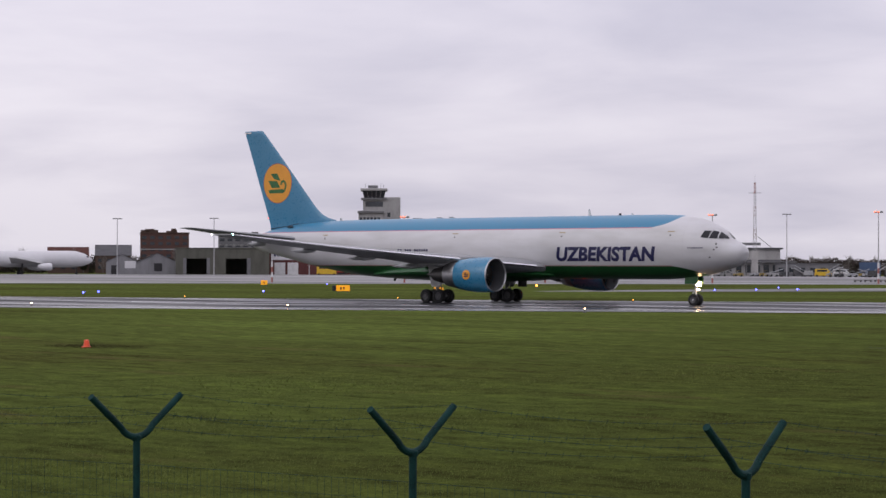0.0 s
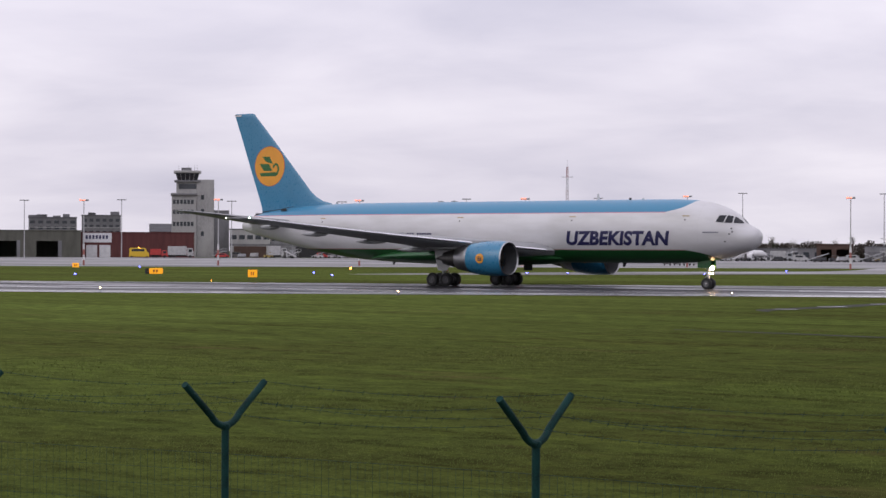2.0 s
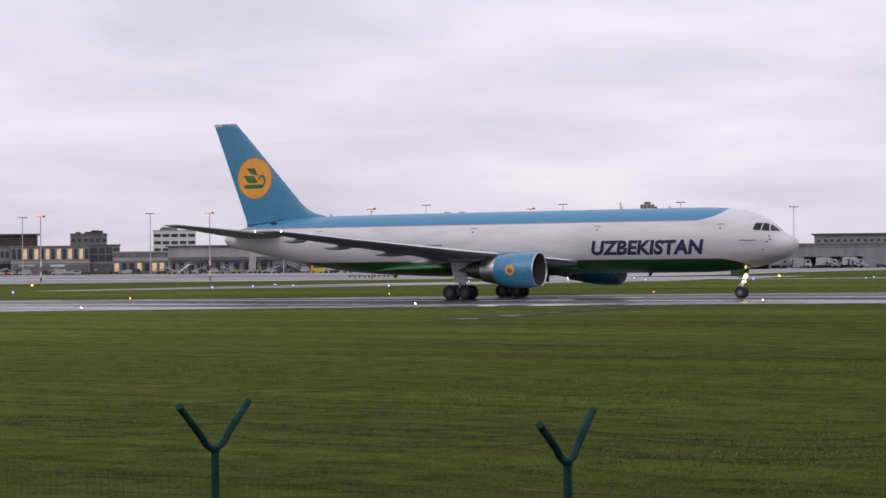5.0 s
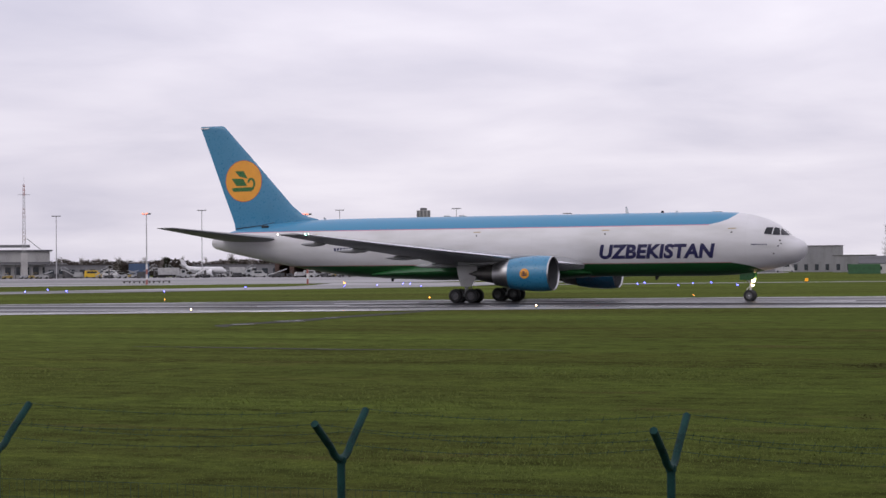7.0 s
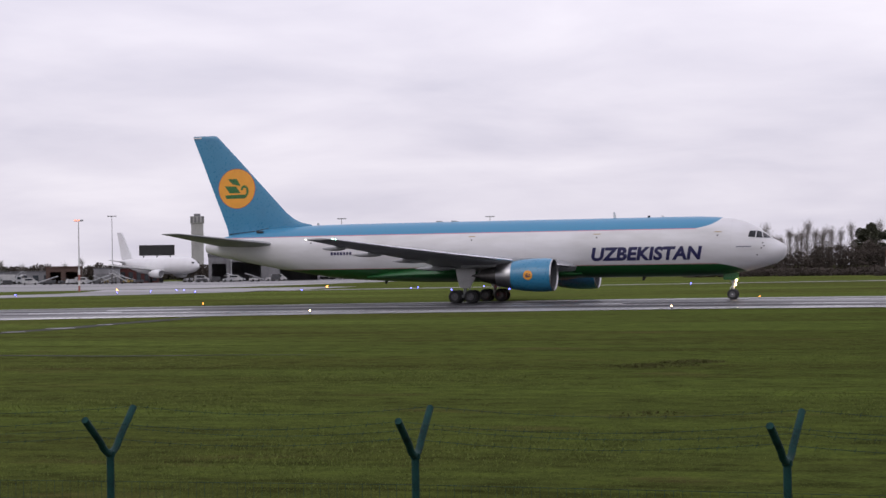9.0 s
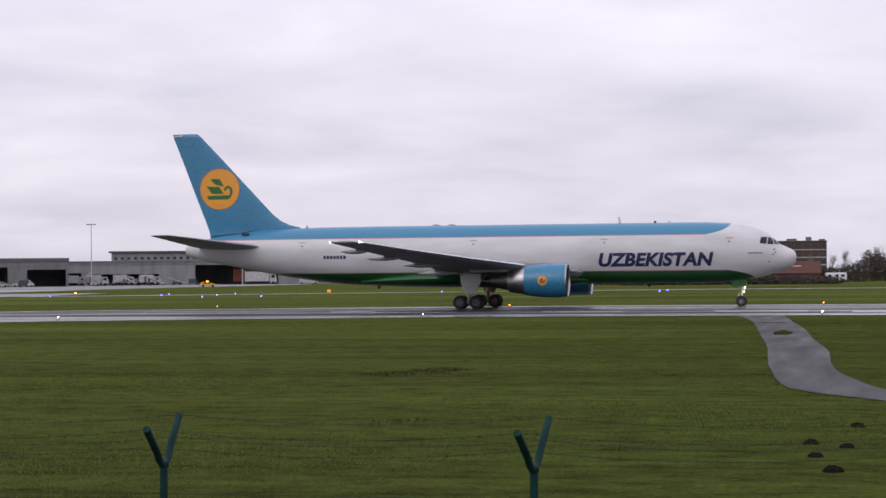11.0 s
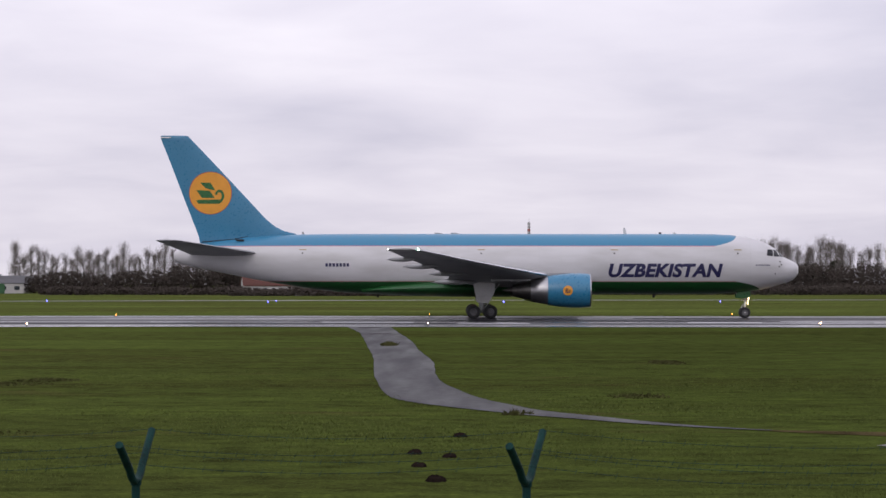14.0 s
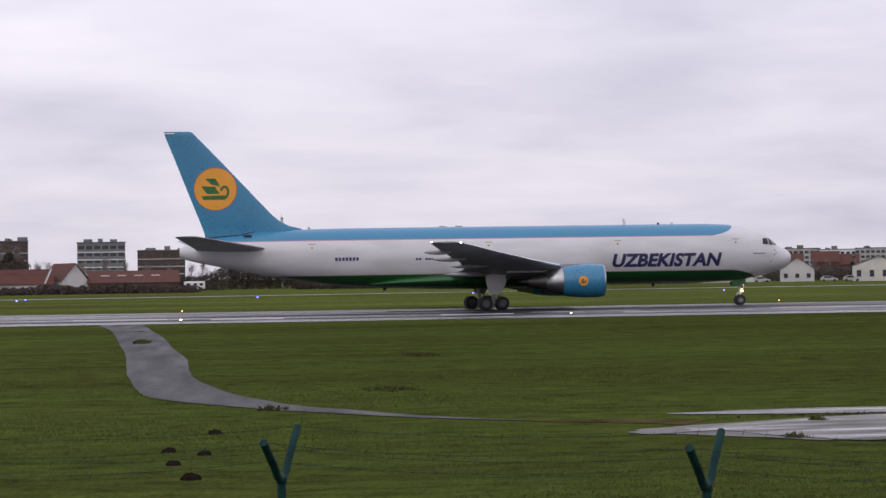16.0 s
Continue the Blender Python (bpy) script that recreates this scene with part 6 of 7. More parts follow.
# ---------------------------------------------------------------- vehicles
def car(name, label, m, length, height, paint, van=False, beacon=None, group=""):
    t = thing(name, m, label, "vehicle", group)
    L, w = length, 1.85
    prof = [(-L / 2, 0.35), (-L / 2, 0.95), (-L / 2 + 0.08, height * 0.62)]
    prof += [(-L / 2 + 0.15, height - 0.1), (-L / 2 + 0.35, height), (L / 2 - 1.5, height), (L / 2 - 0.75, height * 0.62), (L / 2 - 0.1, height * 0.5)] if van else [(-L / 2 + 0.7, height - 0.06), (-L / 2 + 1.2, height), (L / 2 - 2.0, height), (L / 2 - 1.2, height * 0.66), (L / 2 - 0.1, height * 0.55)]
    prof += [(L / 2, 0.8), (L / 2, 0.35)]
    bm = bmesh.new()
    loft(bm, [[(x, y, z) for x, z in prof] for y in (-w / 2, w / 2)])
    bmesh.ops.bevel(bm, geom=bm.edges[:], offset=0.06, segments=1, affect="EDGES")
    part("body", bm, paint, t)
    part("side_window", boxed(-L / 2 + 0.9, L / 2 - 1.7, -w / 2 - 0.015, -w / 2 + 0.02, height * 0.64, height * 0.9), GLASS_DARK, t)
    for x in (-L / 2 + 0.85, L / 2 - 0.85):
        bm = bmesh.new()
        lathe(bm, [(-w / 2 - 0.02, 0.05), (-w / 2 - 0.02, 0.34), (w / 2 + 0.02, 0.34), (w / 2 + 0.02, 0.05)], 14, "y", caps=True, at=(x, 0, 0.34))
        part("wheel", bm, RUBBER, t)
    if beacon:
        part("beacon", boxed(-0.5, 0.1, -0.5, 0.5, height, height + 0.18, 0.03), beacon, t, "lit orange roof beacon")
    return t


def truck(name, label, m, length, height, paint, cab):
    t = thing(name, m, label, "truck")
    part("cargo_box", boxed(-length / 2, length / 2 - 2.6, -1.2, 1.2, 1.0, height, 0.08), paint, t)
    bm = bmesh.new()
    loft(bm, [[(x, y, z) for x, z in ((length / 2 - 2.4, 0.6), (length / 2 - 2.4, height * 0.85), (length / 2 - 0.6, height * 0.85), (length / 2 - 0.1, height * 0.5), (length / 2, 0.6))] for y in (-1.15, 1.15)])
    part("cab", bm, cab, t, smooth=False)
    part("cab_window", boxed(length / 2 - 1.9, length / 2 - 0.7, -1.18, -1.1, height * 0.5, height * 0.75), GLASS_DARK, t)
    part("chassis", boxed(-length / 2, length / 2 - 0.3, -0.5, 0.5, 0.5, 1.0), DARK, t)
    for x in (-length / 2 + 1.0, -length / 2 + 2.3, length / 2 - 1.3):
        bm = bmesh.new()
        lathe(bm, [(-1.2, 0.05), (-1.2, 0.5), (1.2, 0.5), (1.2, 0.05)], 14, "y", caps=True, at=(x, 0, 0.5))
        part("wheel", bm, RUBBER, t)
    return t


def parked_airliner(m, label, yaw_parts=True, fus=30.0, rad=2.9, zc=5.4, tail=17.0):
    """A white airliner: nose towards +x."""
    t = thing("parked_airliner", m, label, "airplane")
    bm = bmesh.new()
    rings = []
    for s, k, dz in ((0, 0.05, -0.5), (0.02, 0.35, -0.4), (0.06, 0.7, -0.2), (0.12, 0.95, 0), (0.18, 1, 0), (0.62, 1, 0), (0.75, 0.9, 0.2), (0.88, 0.55, 0.9), (0.97, 0.2, 1.4), (1.0, 0.08, 1.5)):
        rings.append([(fus / 2 - s * fus, rad * k * math.cos(a), zc + dz + rad * k * math.sin(a)) for a in [2 * math.pi * i / 24 for i in range(24)]])
    loft(bm, rings)
    part("fuselage", bm, WHITE, t)
    bm = bmesh.new()
    loft(bm, [[(x, y, z) for x, y in ((le, 0.25), (te, 0.15), (te, -0.15), (le, -0.25))] for z, le, te in ((zc + rad * 0.7, -fus * 0.33, -fus * 0.47), (tail, -fus * 0.47, -fus * 0.53))])
    part("fin", bm, WHITE, t, smooth=False)
    for s in (-1, 1):
        bm = bmesh.new()
        loft(bm, [[(le, s * y, z + 0.25), (te, s * y, z + 0.1), (te, s * y, z), (le, s * y, z - 0.25)] for y, le, te, z in ((rad * 0.6, fus * 0.14, -fus * 0.1, zc - rad * 0.55), (fus * 0.48, -fus * 0.16, -fus * 0.21, zc + 0.4))])
        part("wing", bm, DULL_WHITE, t, smooth=False)
        bm = bmesh.new()
        loft(bm, [[(le, s * y, z + 0.12), (te, s * y, z), (le, s * y, z - 0.12)] for y, le, te, z in ((rad * 0.3, -fus * 0.38, -fus * 0.47, zc + 1.3), (fus * 0.17, -fus * 0.46, -fus * 0.5, zc + 2.0))])
        part("tailplane", bm, DULL_WHITE, t, smooth=False)
        bm = bmesh.new()
        lathe(bm, [(0, 1.1), (0.15, 1.3), (1.5, 1.4), (3.6, 1.15), (5.0, 0.6)], 18, "x", at=(0, 0, 0))
        for v in bm.verts:
            v.co = Vector((fus * 0.12 + 2.0 - v.co.x, s * fus * 0.17 + v.co.y, zc - rad * 0.95 + v.co.z))
        part("engine", bm, WHITE, t)
        bm = bmesh.new()
        rod(bm, (-1.5, s * 2.6, 0.5), (-1.2, s * 2.6, zc - rad * 0.5), 0.3, seg=8)
        lathe(bm, [(-0.4, 0.1), (-0.4, 0.65), (0.4, 0.65), (0.4, 0.1)], 14, "y", caps=True, at=(-1.5, s * 2.6, 0.65))
        part("main_gear", bm, RUBBER, t)
    bm = bmesh.new()
    rod(bm, (fus * 0.38, 0, 0.4), (fus * 0.38, 0, zc - rad * 0.8), 0.18, seg=8)
    lathe(bm, [(-0.3, 0.1), (-0.3, 0.5), (0.3, 0.5), (0.3, 0.1)], 14, "y", caps=True, at=(fus * 0.38, 0, 0.5))
    part("nose_gear", bm, RUBBER, t)
    part("cockpit_window", boxed(fus * 0.445, fus * 0.462, -rad * 0.55, rad * 0.55, zc + 0.55, zc + 1.05), GLASS_DARK, t)
    return t


VAN_WHITE = mat("dirty_van_white", (0.40, 0.40, 0.40), 0.55, vary=0.16, scale=0.8)


def build_vehicles():
    parked_airliner(faced(-54.95, 770, 0, 12), "white parked airliner on the far apron", fus=50, rad=3.0, zc=5.6, tail=17.5)
    parked_airliner(faced(-25.45, 680, 0, -42), "white parked airliner seen obliquely before the hangar", fus=34, rad=2.7, zc=5.5, tail=16.5)
    car("van", "yellow airport service vehicle with a lit beacon", faced(-46.84, 770), 7.2, 3.6, YELLOW, True, LAMP_ORANGE)
    truck("truck", "dark red service truck on the apron", faced(-46.3, 775), 6.5, 3.2, RED_PAINT, RED_PAINT)
    truck("truck", "white catering truck on the apron", faced(-45.72, 775), 9.5, 4.2, VAN_WHITE, VAN_WHITE)
    truck("truck", "white high-sided truck beside the terminal", faced(-43.1, 800), 7.5, 4.6, VAN_WHITE, VAN_WHITE)
    rnd = random.Random(3)
    for az in (-44.6, -44.2, -41.9, -41.3, -40.4, -39.9, -39.3, -38.6, -37.2, -36.4, -35.6, -34.9):
        car("parked_car", "small parked service car before the terminal", faced(az, 790, 0, rnd.choice((0, 180))), rnd.uniform(4.2, 5.6), rnd.uniform(1.5, 2.3), rnd.choice((VAN_WHITE, GREY, VAN_WHITE, DARK_METAL, RED_PAINT)), rnd.random() < 0.5, group="service cars before the terminal")
    for az in (-33.38, -32.9):
        car("van", "white and yellow service van on the apron", faced(az, 740), 6.0, 2.7, YELLOW if az < -33 else DULL_WHITE, True, group="service vans")
    t = thing("container", faced(-32.15, 745), "blue freight container on the apron", "container")
    part("box", boxed(-3.6, 3.6, 0, 2.4, 0, 5.0, 0.05), CONTAINER_BLUE, t, smooth=False)
    for i in range(9):
        part("rib", boxed(-3.5 + i * 0.8, -3.2 + i * 0.8, -0.07, 0.02, 0.2, 4.8), CONTAINER_BLUE, t, smooth=False)
    parked_airliner(faced(-30.4, 715, 0, -18), "small white propliner parked on the apron", fus=16, rad=1.15, zc=2.5, tail=6.2)
    truck("tank_truck", "white fuel truck on the apron", faced(-31.25, 725), 10, 3.4, VAN_WHITE, VAN_WHITE)
    truck("truck", "white truck beside the fuel truck", faced(-29.4, 725), 8, 3.4, VAN_WHITE, GREY)
    for az in (-28.9, -27.5, -24.3, -23.4, -22.2):
        car("parked_car", "pale service car beside the far hangar", faced(az, 680), 5.0, 2.2, VAN_WHITE, True, group="service cars beside the hangars")
    truck("truck", "white truck in the hangar doorway", faced(-15.9, 728), 11, 4.4, VAN_WHITE, VAN_WHITE)
    truck("truck", "orange-topped box truck in the hangar doorway", faced(-16.35, 752), 8, 5.4, mat("rust_orange", (0.30, 0.09, 0.04), 0.6), GREY)
    for az in (-20.9, -20.3, -19.6, -18.9):
        truck("truck", "white truck parked under the hangar front", faced(az, 728), 7.5, 3.6, VAN_WHITE, VAN_WHITE)
    car("van", "white van outside the hangar", faced(-14.6, 725), 6.5, 3.0, VAN_WHITE, True)
    car("airport_car", "yellow airport car with a lit roof beacon", faced(-17.34, 572), 4.3, 1.5, YELLOW, False, LAMP_ORANGE)
    t = thing("caravan", faced(-0.26, 540), "white caravan beside the barn", "caravan")
    part("body", boxed(-2.7, 2.7, -1.1, 1.1, 0.5, 2.5, 0.25), WHITE, t)
    for x in (-1.6, 0.2, 1.7):
        part("window", boxed(x - 0.4, x + 0.4, -1.13, -1.08, 1.4, 2.0), GLASS_DARK, t)
    bm = bmesh.new()
    lathe(bm, [(-1.0, 0.05), (-1.0, 0.32), (1.0, 0.32), (1.0, 0.05)], 12, "y", caps=True, at=(0, 0, 0.32))
    part("wheel", bm, RUBBER, t)
    t = thing("baggage_trailers", faced(-31.94, 455), "row of low empty baggage trailers", "trailer")
    for i in range(5):
        part("deck", boxed(-5.2 + i * 2.1, -3.4 + i * 2.1, -0.8, 0.8, 0.32, 0.5, 0.02), DARK_METAL, t)
        bm = bmesh.new()
        for x in (-4.9 + i * 2.1, -3.7 + i * 2.1):
            lathe(bm, [(-0.7, 0.02), (-0.7, 0.17), (0.7, 0.17), (0.7, 0.02)], 10, "y", caps=True, at=(x, 0, 0.17))
        part("wheels", bm, RUBBER, t)
    for az in (17.0, 15.2, 17.6):
        car("parked_car", "parked car beside the white houses", faced(az, 540), 4.4, 1.5, GREY, False, group="cars beside the houses")


def stairs(m, h):
    t = thing("boarding_stairs", m, "pale mobile boarding stairs on small wheels", "boarding stairs", "ground equipment on the apron")
    bm = bmesh.new()
    loft(bm, [[(x, y, z) for x, z in ((-2.6, 0.5), (-2.6, 0.8), (1.6, h), (2.8, h), (2.8, h - 0.25), (1.7, h - 0.3))] for y in (-0.7, 0.7)])
    part("flight", bm, VAN_WHITE, t, smooth=False)
    for y in (-0.72, 0.72):
        bm = bmesh.new()
        rod(bm, (-2.6, y, 1.7), (1.6, y, h + 1.0), 0.05, seg=5)
        rod(bm, (1.6, y, h + 1.0), (2.8, y, h + 1.0), 0.05, seg=5)
        for x, z in ((-2.6, 0.7), (-0.5, 0.7 + h * 0.45), (1.6, h), (2.8, h)):
            rod(bm, (x, y, z), (x, y, z + 1.0), 0.04, seg=5)
        part("rail", bm, GREY, t)
    for x in (-1.2, 1.9):
        part("leg", boxed(x - 0.12, x + 0.12, -0.6, 0.6, 0.3, h * (0.35 if x < 0 else 0.92)), DARK_METAL, t)
        bm = bmesh.new()
        lathe(bm, [(-0.75, 0.04), (-0.75, 0.34), (0.75, 0.34), (0.75, 0.04)], 10, "y", caps=True, at=(x, 0, 0.34))
        part("wheel", bm, RUBBER, t)


def dolly(m, load, tall):
    t = thing("freight_dolly", m, "low freight dolly with %s load" % ("a pale boxed" if load is VAN_WHITE else "a dark covered"), "trailer", "ground equipment on the apron")
    part("deck", boxed(-1.7, 1.7, -0.8, 0.8, 0.42, 0.58, 0.02), DARK_METAL, t)
    bm = boxed(-1.5, 1.5, -0.75, 0.75, 0.58, 0.58 + tall)
    for v in bm.verts:
        if v.co.z > 0.6 and v.co.x > 0:
            v.co.x -= 0.45
    part("load", bm, load, t, smooth=False)
    part("drawbar", rodded((1.7, 0, 0.45), (2.7, 0, 0.3), 0.05, seg=6), DARK_METAL, t)
    for x in (-1.1, 1.1):
        bm = bmesh.new()
        lathe(bm, [(-0.8, 0.03), (-0.8, 0.22), (0.8, 0.22), (0.8, 0.03)], 10, "y", caps=True, at=(x, 0, 0.22))
        part("wheel", bm, RUBBER, t)


def tug(m, paint, belt):
    t = thing("belt_loader" if belt else "baggage_tug", m, "dull %s on the apron" % ("belt loader with raised conveyor" if belt else "open baggage tug"), "airport vehicle", "ground equipment on the apron")
    bm = bmesh.new()
    loft(bm, [[(x, y, z) for x, z in ((-1.6, 0.35), (-1.6, 1.0), (-0.3, 1.05), (0.6, 1.25), (1.6, 1.1), (1.7, 0.35))] for y in (-0.8, 0.8)])
    part("body", bm, paint, t, smooth=False)
    if belt:
        bm = boxed(-3.2, 3.4, -0.4, 0.4, 0, 0.25)
        for v in bm.verts:
            v.co.z += 1.5 + v.co.x * 0.3
        part("conveyor", bm, GREY, t, "grey raised conveyor", smooth=False)
        part("support", boxed(1.0, 1.3, -0.3, 0.3, 1.0, 1.9), DARK_METAL, t)
    else:
        part("canopy", boxed(-1.0, 0.5, -0.75, 0.75, 1.95, 2.05, 0.03), paint, t)
        for x in (-0.95, 0.4):
            for y in (-0.7, 0.7):
                part("post", rodded((x, y, 1.0), (x, y, 1.97), 0.035, seg=5), DARK_METAL, t)
    for x in (-1.0, 1.0):
        bm = bmesh.new()
        lathe(bm, [(-0.85, 0.04), (-0.85, 0.38), (0.85, 0.38), (0.85, 0.04)], 12, "y", caps=True, at=(x, 0, 0.38))
        part("wheel", bm, RUBBER, t)


def build_ground_equipment():
    rnd = random.Random(8)
    dull = mat("tarpaulin", (0.06, 0.062, 0.066), 0.8, vary=0.25, scale=1.2)
    sand = mat("faded_yellow", (0.30, 0.22, 0.06), 0.6, vary=0.2, scale=1.0)
    for a0, a1, n, r0, r1 in ((-44.8, -38.2, 16, 770, 800), (-37.8, -33.6, 14, 725, 760), (-33.4, -28.6, 26, 690, 750), (-28.6, -25.9, 12, 650, 685), (-24.9, -22.0, 8, 660, 690), (-20.8, -17.6, 9, 715, 730)):
        for i in range(n):
            az = a0 + (a1 - a0) * (i + rnd.uniform(0.1, 0.9)) / n
            m = faced(az, rnd.uniform(r0, r1), 0, rnd.choice((0, 180)) + rnd.uniform(-35, 35))
            kind = rnd.random()
            if kind < 0.16:
                stairs(m, rnd.uniform(2.4, 3.6))
            elif kind < 0.55:
                dolly(m, rnd.choice((VAN_WHITE, dull, dull, GREY)), rnd.uniform(0.5, 1.7))
            else:
                tug(m, rnd.choice((sand, GREY, dull, VAN_WHITE)), kind > 0.78)


build_vehicles()
build_ground_equipment()


# ---------------------------------------------------------------- trees and hedges
BARK = mat("bark", (0.11, 0.096, 0.088), 0.9, vary=0.25, scale=3.0)


def island_material(name, lo, hi, rough=0.85, field=False):
    """Colour that changes from leaf to leaf."""
    m = bpy.data.materials.new(name)
    m.use_nodes = True
    n, l = m.node_tree.nodes, m.node_tree.links
    g = n.new("ShaderNodeNewGeometry")
    r = n.new("ShaderNodeValToRGB")
    r.color_ramp.elements[0].color, r.color_ramp.elements[1].color = (*lo, 1), (*hi, 1)
    l.new(g.outputs["Random Per Island"], r.inputs[0])
    b = n["Principled BSDF"]
    l.new(field_tone(n, l, r.outputs[0]) if field else r.outputs[0], b.inputs["Base Color"])
    b.inputs["Roughness"].default_value = rough
    b.inputs["Specular IOR Level"].default_value = 0.1
    return m


TWIG = island_material("twigs", (0.13, 0.115, 0.108), (0.26, 0.235, 0.225))
EVERGREEN = island_material("evergreen_leaves", (0.022, 0.024, 0.017), (0.062, 0.064, 0.042))
HEDGE = island_material("hedge_leaves", (0.040, 0.033, 0.028), (0.066, 0.055, 0.047))
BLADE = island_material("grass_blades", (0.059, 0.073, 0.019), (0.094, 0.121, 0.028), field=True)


def quick_mesh(name, verts, faces, material):
    me = bpy.data.meshes.new(name)
    me.from_pydata([tuple(v) for v in verts], [], faces)
    me.materials.append(material)
    return me


def bare_tree(seed, h, spread, upright):
    rnd = random.Random(seed)
    t = thing("bare_tree", pose(0, 0, 0), "leafless tall tree with fine grey-brown twigs", "tree", "bare trees along the airfield edge")
    bm = bmesh.new()
    tv, tf = [], []

    def sliver(p, d, ln, w):
        i = len(tv)
        s = d.cross(Vector((rnd.uniform(-1, 1), rnd.uniform(-1, 1), rnd.uniform(-1, 1)))).normalized() * w
        tv.extend((p - s, p + s, p + d * ln))
        tf.append((i, i + 1, i + 2))

    rod(bm, (0, 0, 0), (0, 0, h * 0.4), 0.30, 0.2, 8)
    rod(bm, (0, 0, h * 0.4), (rnd.uniform(-0.3, 0.3), 0, h * 0.88), 0.2, 0.04, 7)
    part("trunk", bm, BARK, t)
    bm = bmesh.new()
    for k in range(30):
        z = h * rnd.uniform(0.12, 0.86)
        a = rnd.uniform(0, 6.28)
        reach = spread * (1 - 0.55 * z / h) * rnd.uniform(0.6, 1.1)
        d = Vector((math.cos(a), math.sin(a), upright * rnd.uniform(0.7, 1.4))).normalized()
        p0, p1 = Vector((0, 0, z)), Vector((0, 0, z)) + d * reach * 1.3
        rod(bm, p0, p1, 0.06, 0.018, 4)
        for j in range(66):
            f = rnd.uniform(0.15, 1.05)
            p = p0.lerp(p1, f) + Vector((rnd.gauss(0, 0.5), rnd.gauss(0, 0.5), rnd.gauss(0, 0.6)))
            dd = (d + Vector((rnd.gauss(0, 0.55), rnd.gauss(0, 0.55), rnd.gauss(0.25, 0.45)))).normalized()
            sliver(p, dd, rnd.uniform(0.6, 1.7), rnd.uniform(0.013, 0.034))
    part("limbs", bm, BARK, t)
    ob = new("crown", quick_mesh("crown", tv, tf, TWIG))
    ob.parent = t
    tagged(ob, "haze of thin bare twigs")
    return t


def leaf_cloud(rnd, verts, faces, c, rx, ry, rz, n, size):
    for _ in range(n):
        while True:
            p = Vector((rnd.uniform(-1, 1), rnd.uniform(-1, 1), rnd.uniform(-1, 1)))
            if 0.25 < p.length < 1:
                break
        p = Vector((c[0] + p.x * rx, c[1] + p.y * ry, c[2] + p.z * rz))
        u = Vector((rnd.gauss(0, 1), rnd.gauss(0, 1), rnd.gauss(0, 1))).normalized()
        w = u.orthogonal().normalized()
        s = size * rnd.uniform(0.6, 1.4)
        i = len(verts)
        verts.extend((p - u * s, p + w * s * 0.6, p + u * s, p - w * s * 0.6))
        faces.append((i, i + 1, i + 2, i + 3))


def evergreen(seed, h):
    rnd = random.Random(seed)
    t = thing("evergreen_tree", pose(0, 0, 0), "dark dense evergreen tree with ragged outline", "tree", "evergreen trees along the airfield edge")
    part("trunk", rodded((0, 0, 0), (0, 0, h * 0.6), 0.32, 0.12, 8), BARK, t)
    v, f = [], []
    for k in range(16):
        z = h * rnd.uniform(0.18, 0.88)
        r = (1.0 - 0.55 * z / h) * h * 0.26
        a = rnd.uniform(0, 6.28)
        leaf_cloud(rnd, v, f, (math.cos(a) * r * 0.6, math.sin(a) * r * 0.6, z), r * 0.75, r * 0.75, h * rnd.uniform(0.07, 0.14), 420, 0.26)
    ob = new("crown", quick_mesh("crown", v, f, EVERGREEN))
    ob.parent = t
    return t


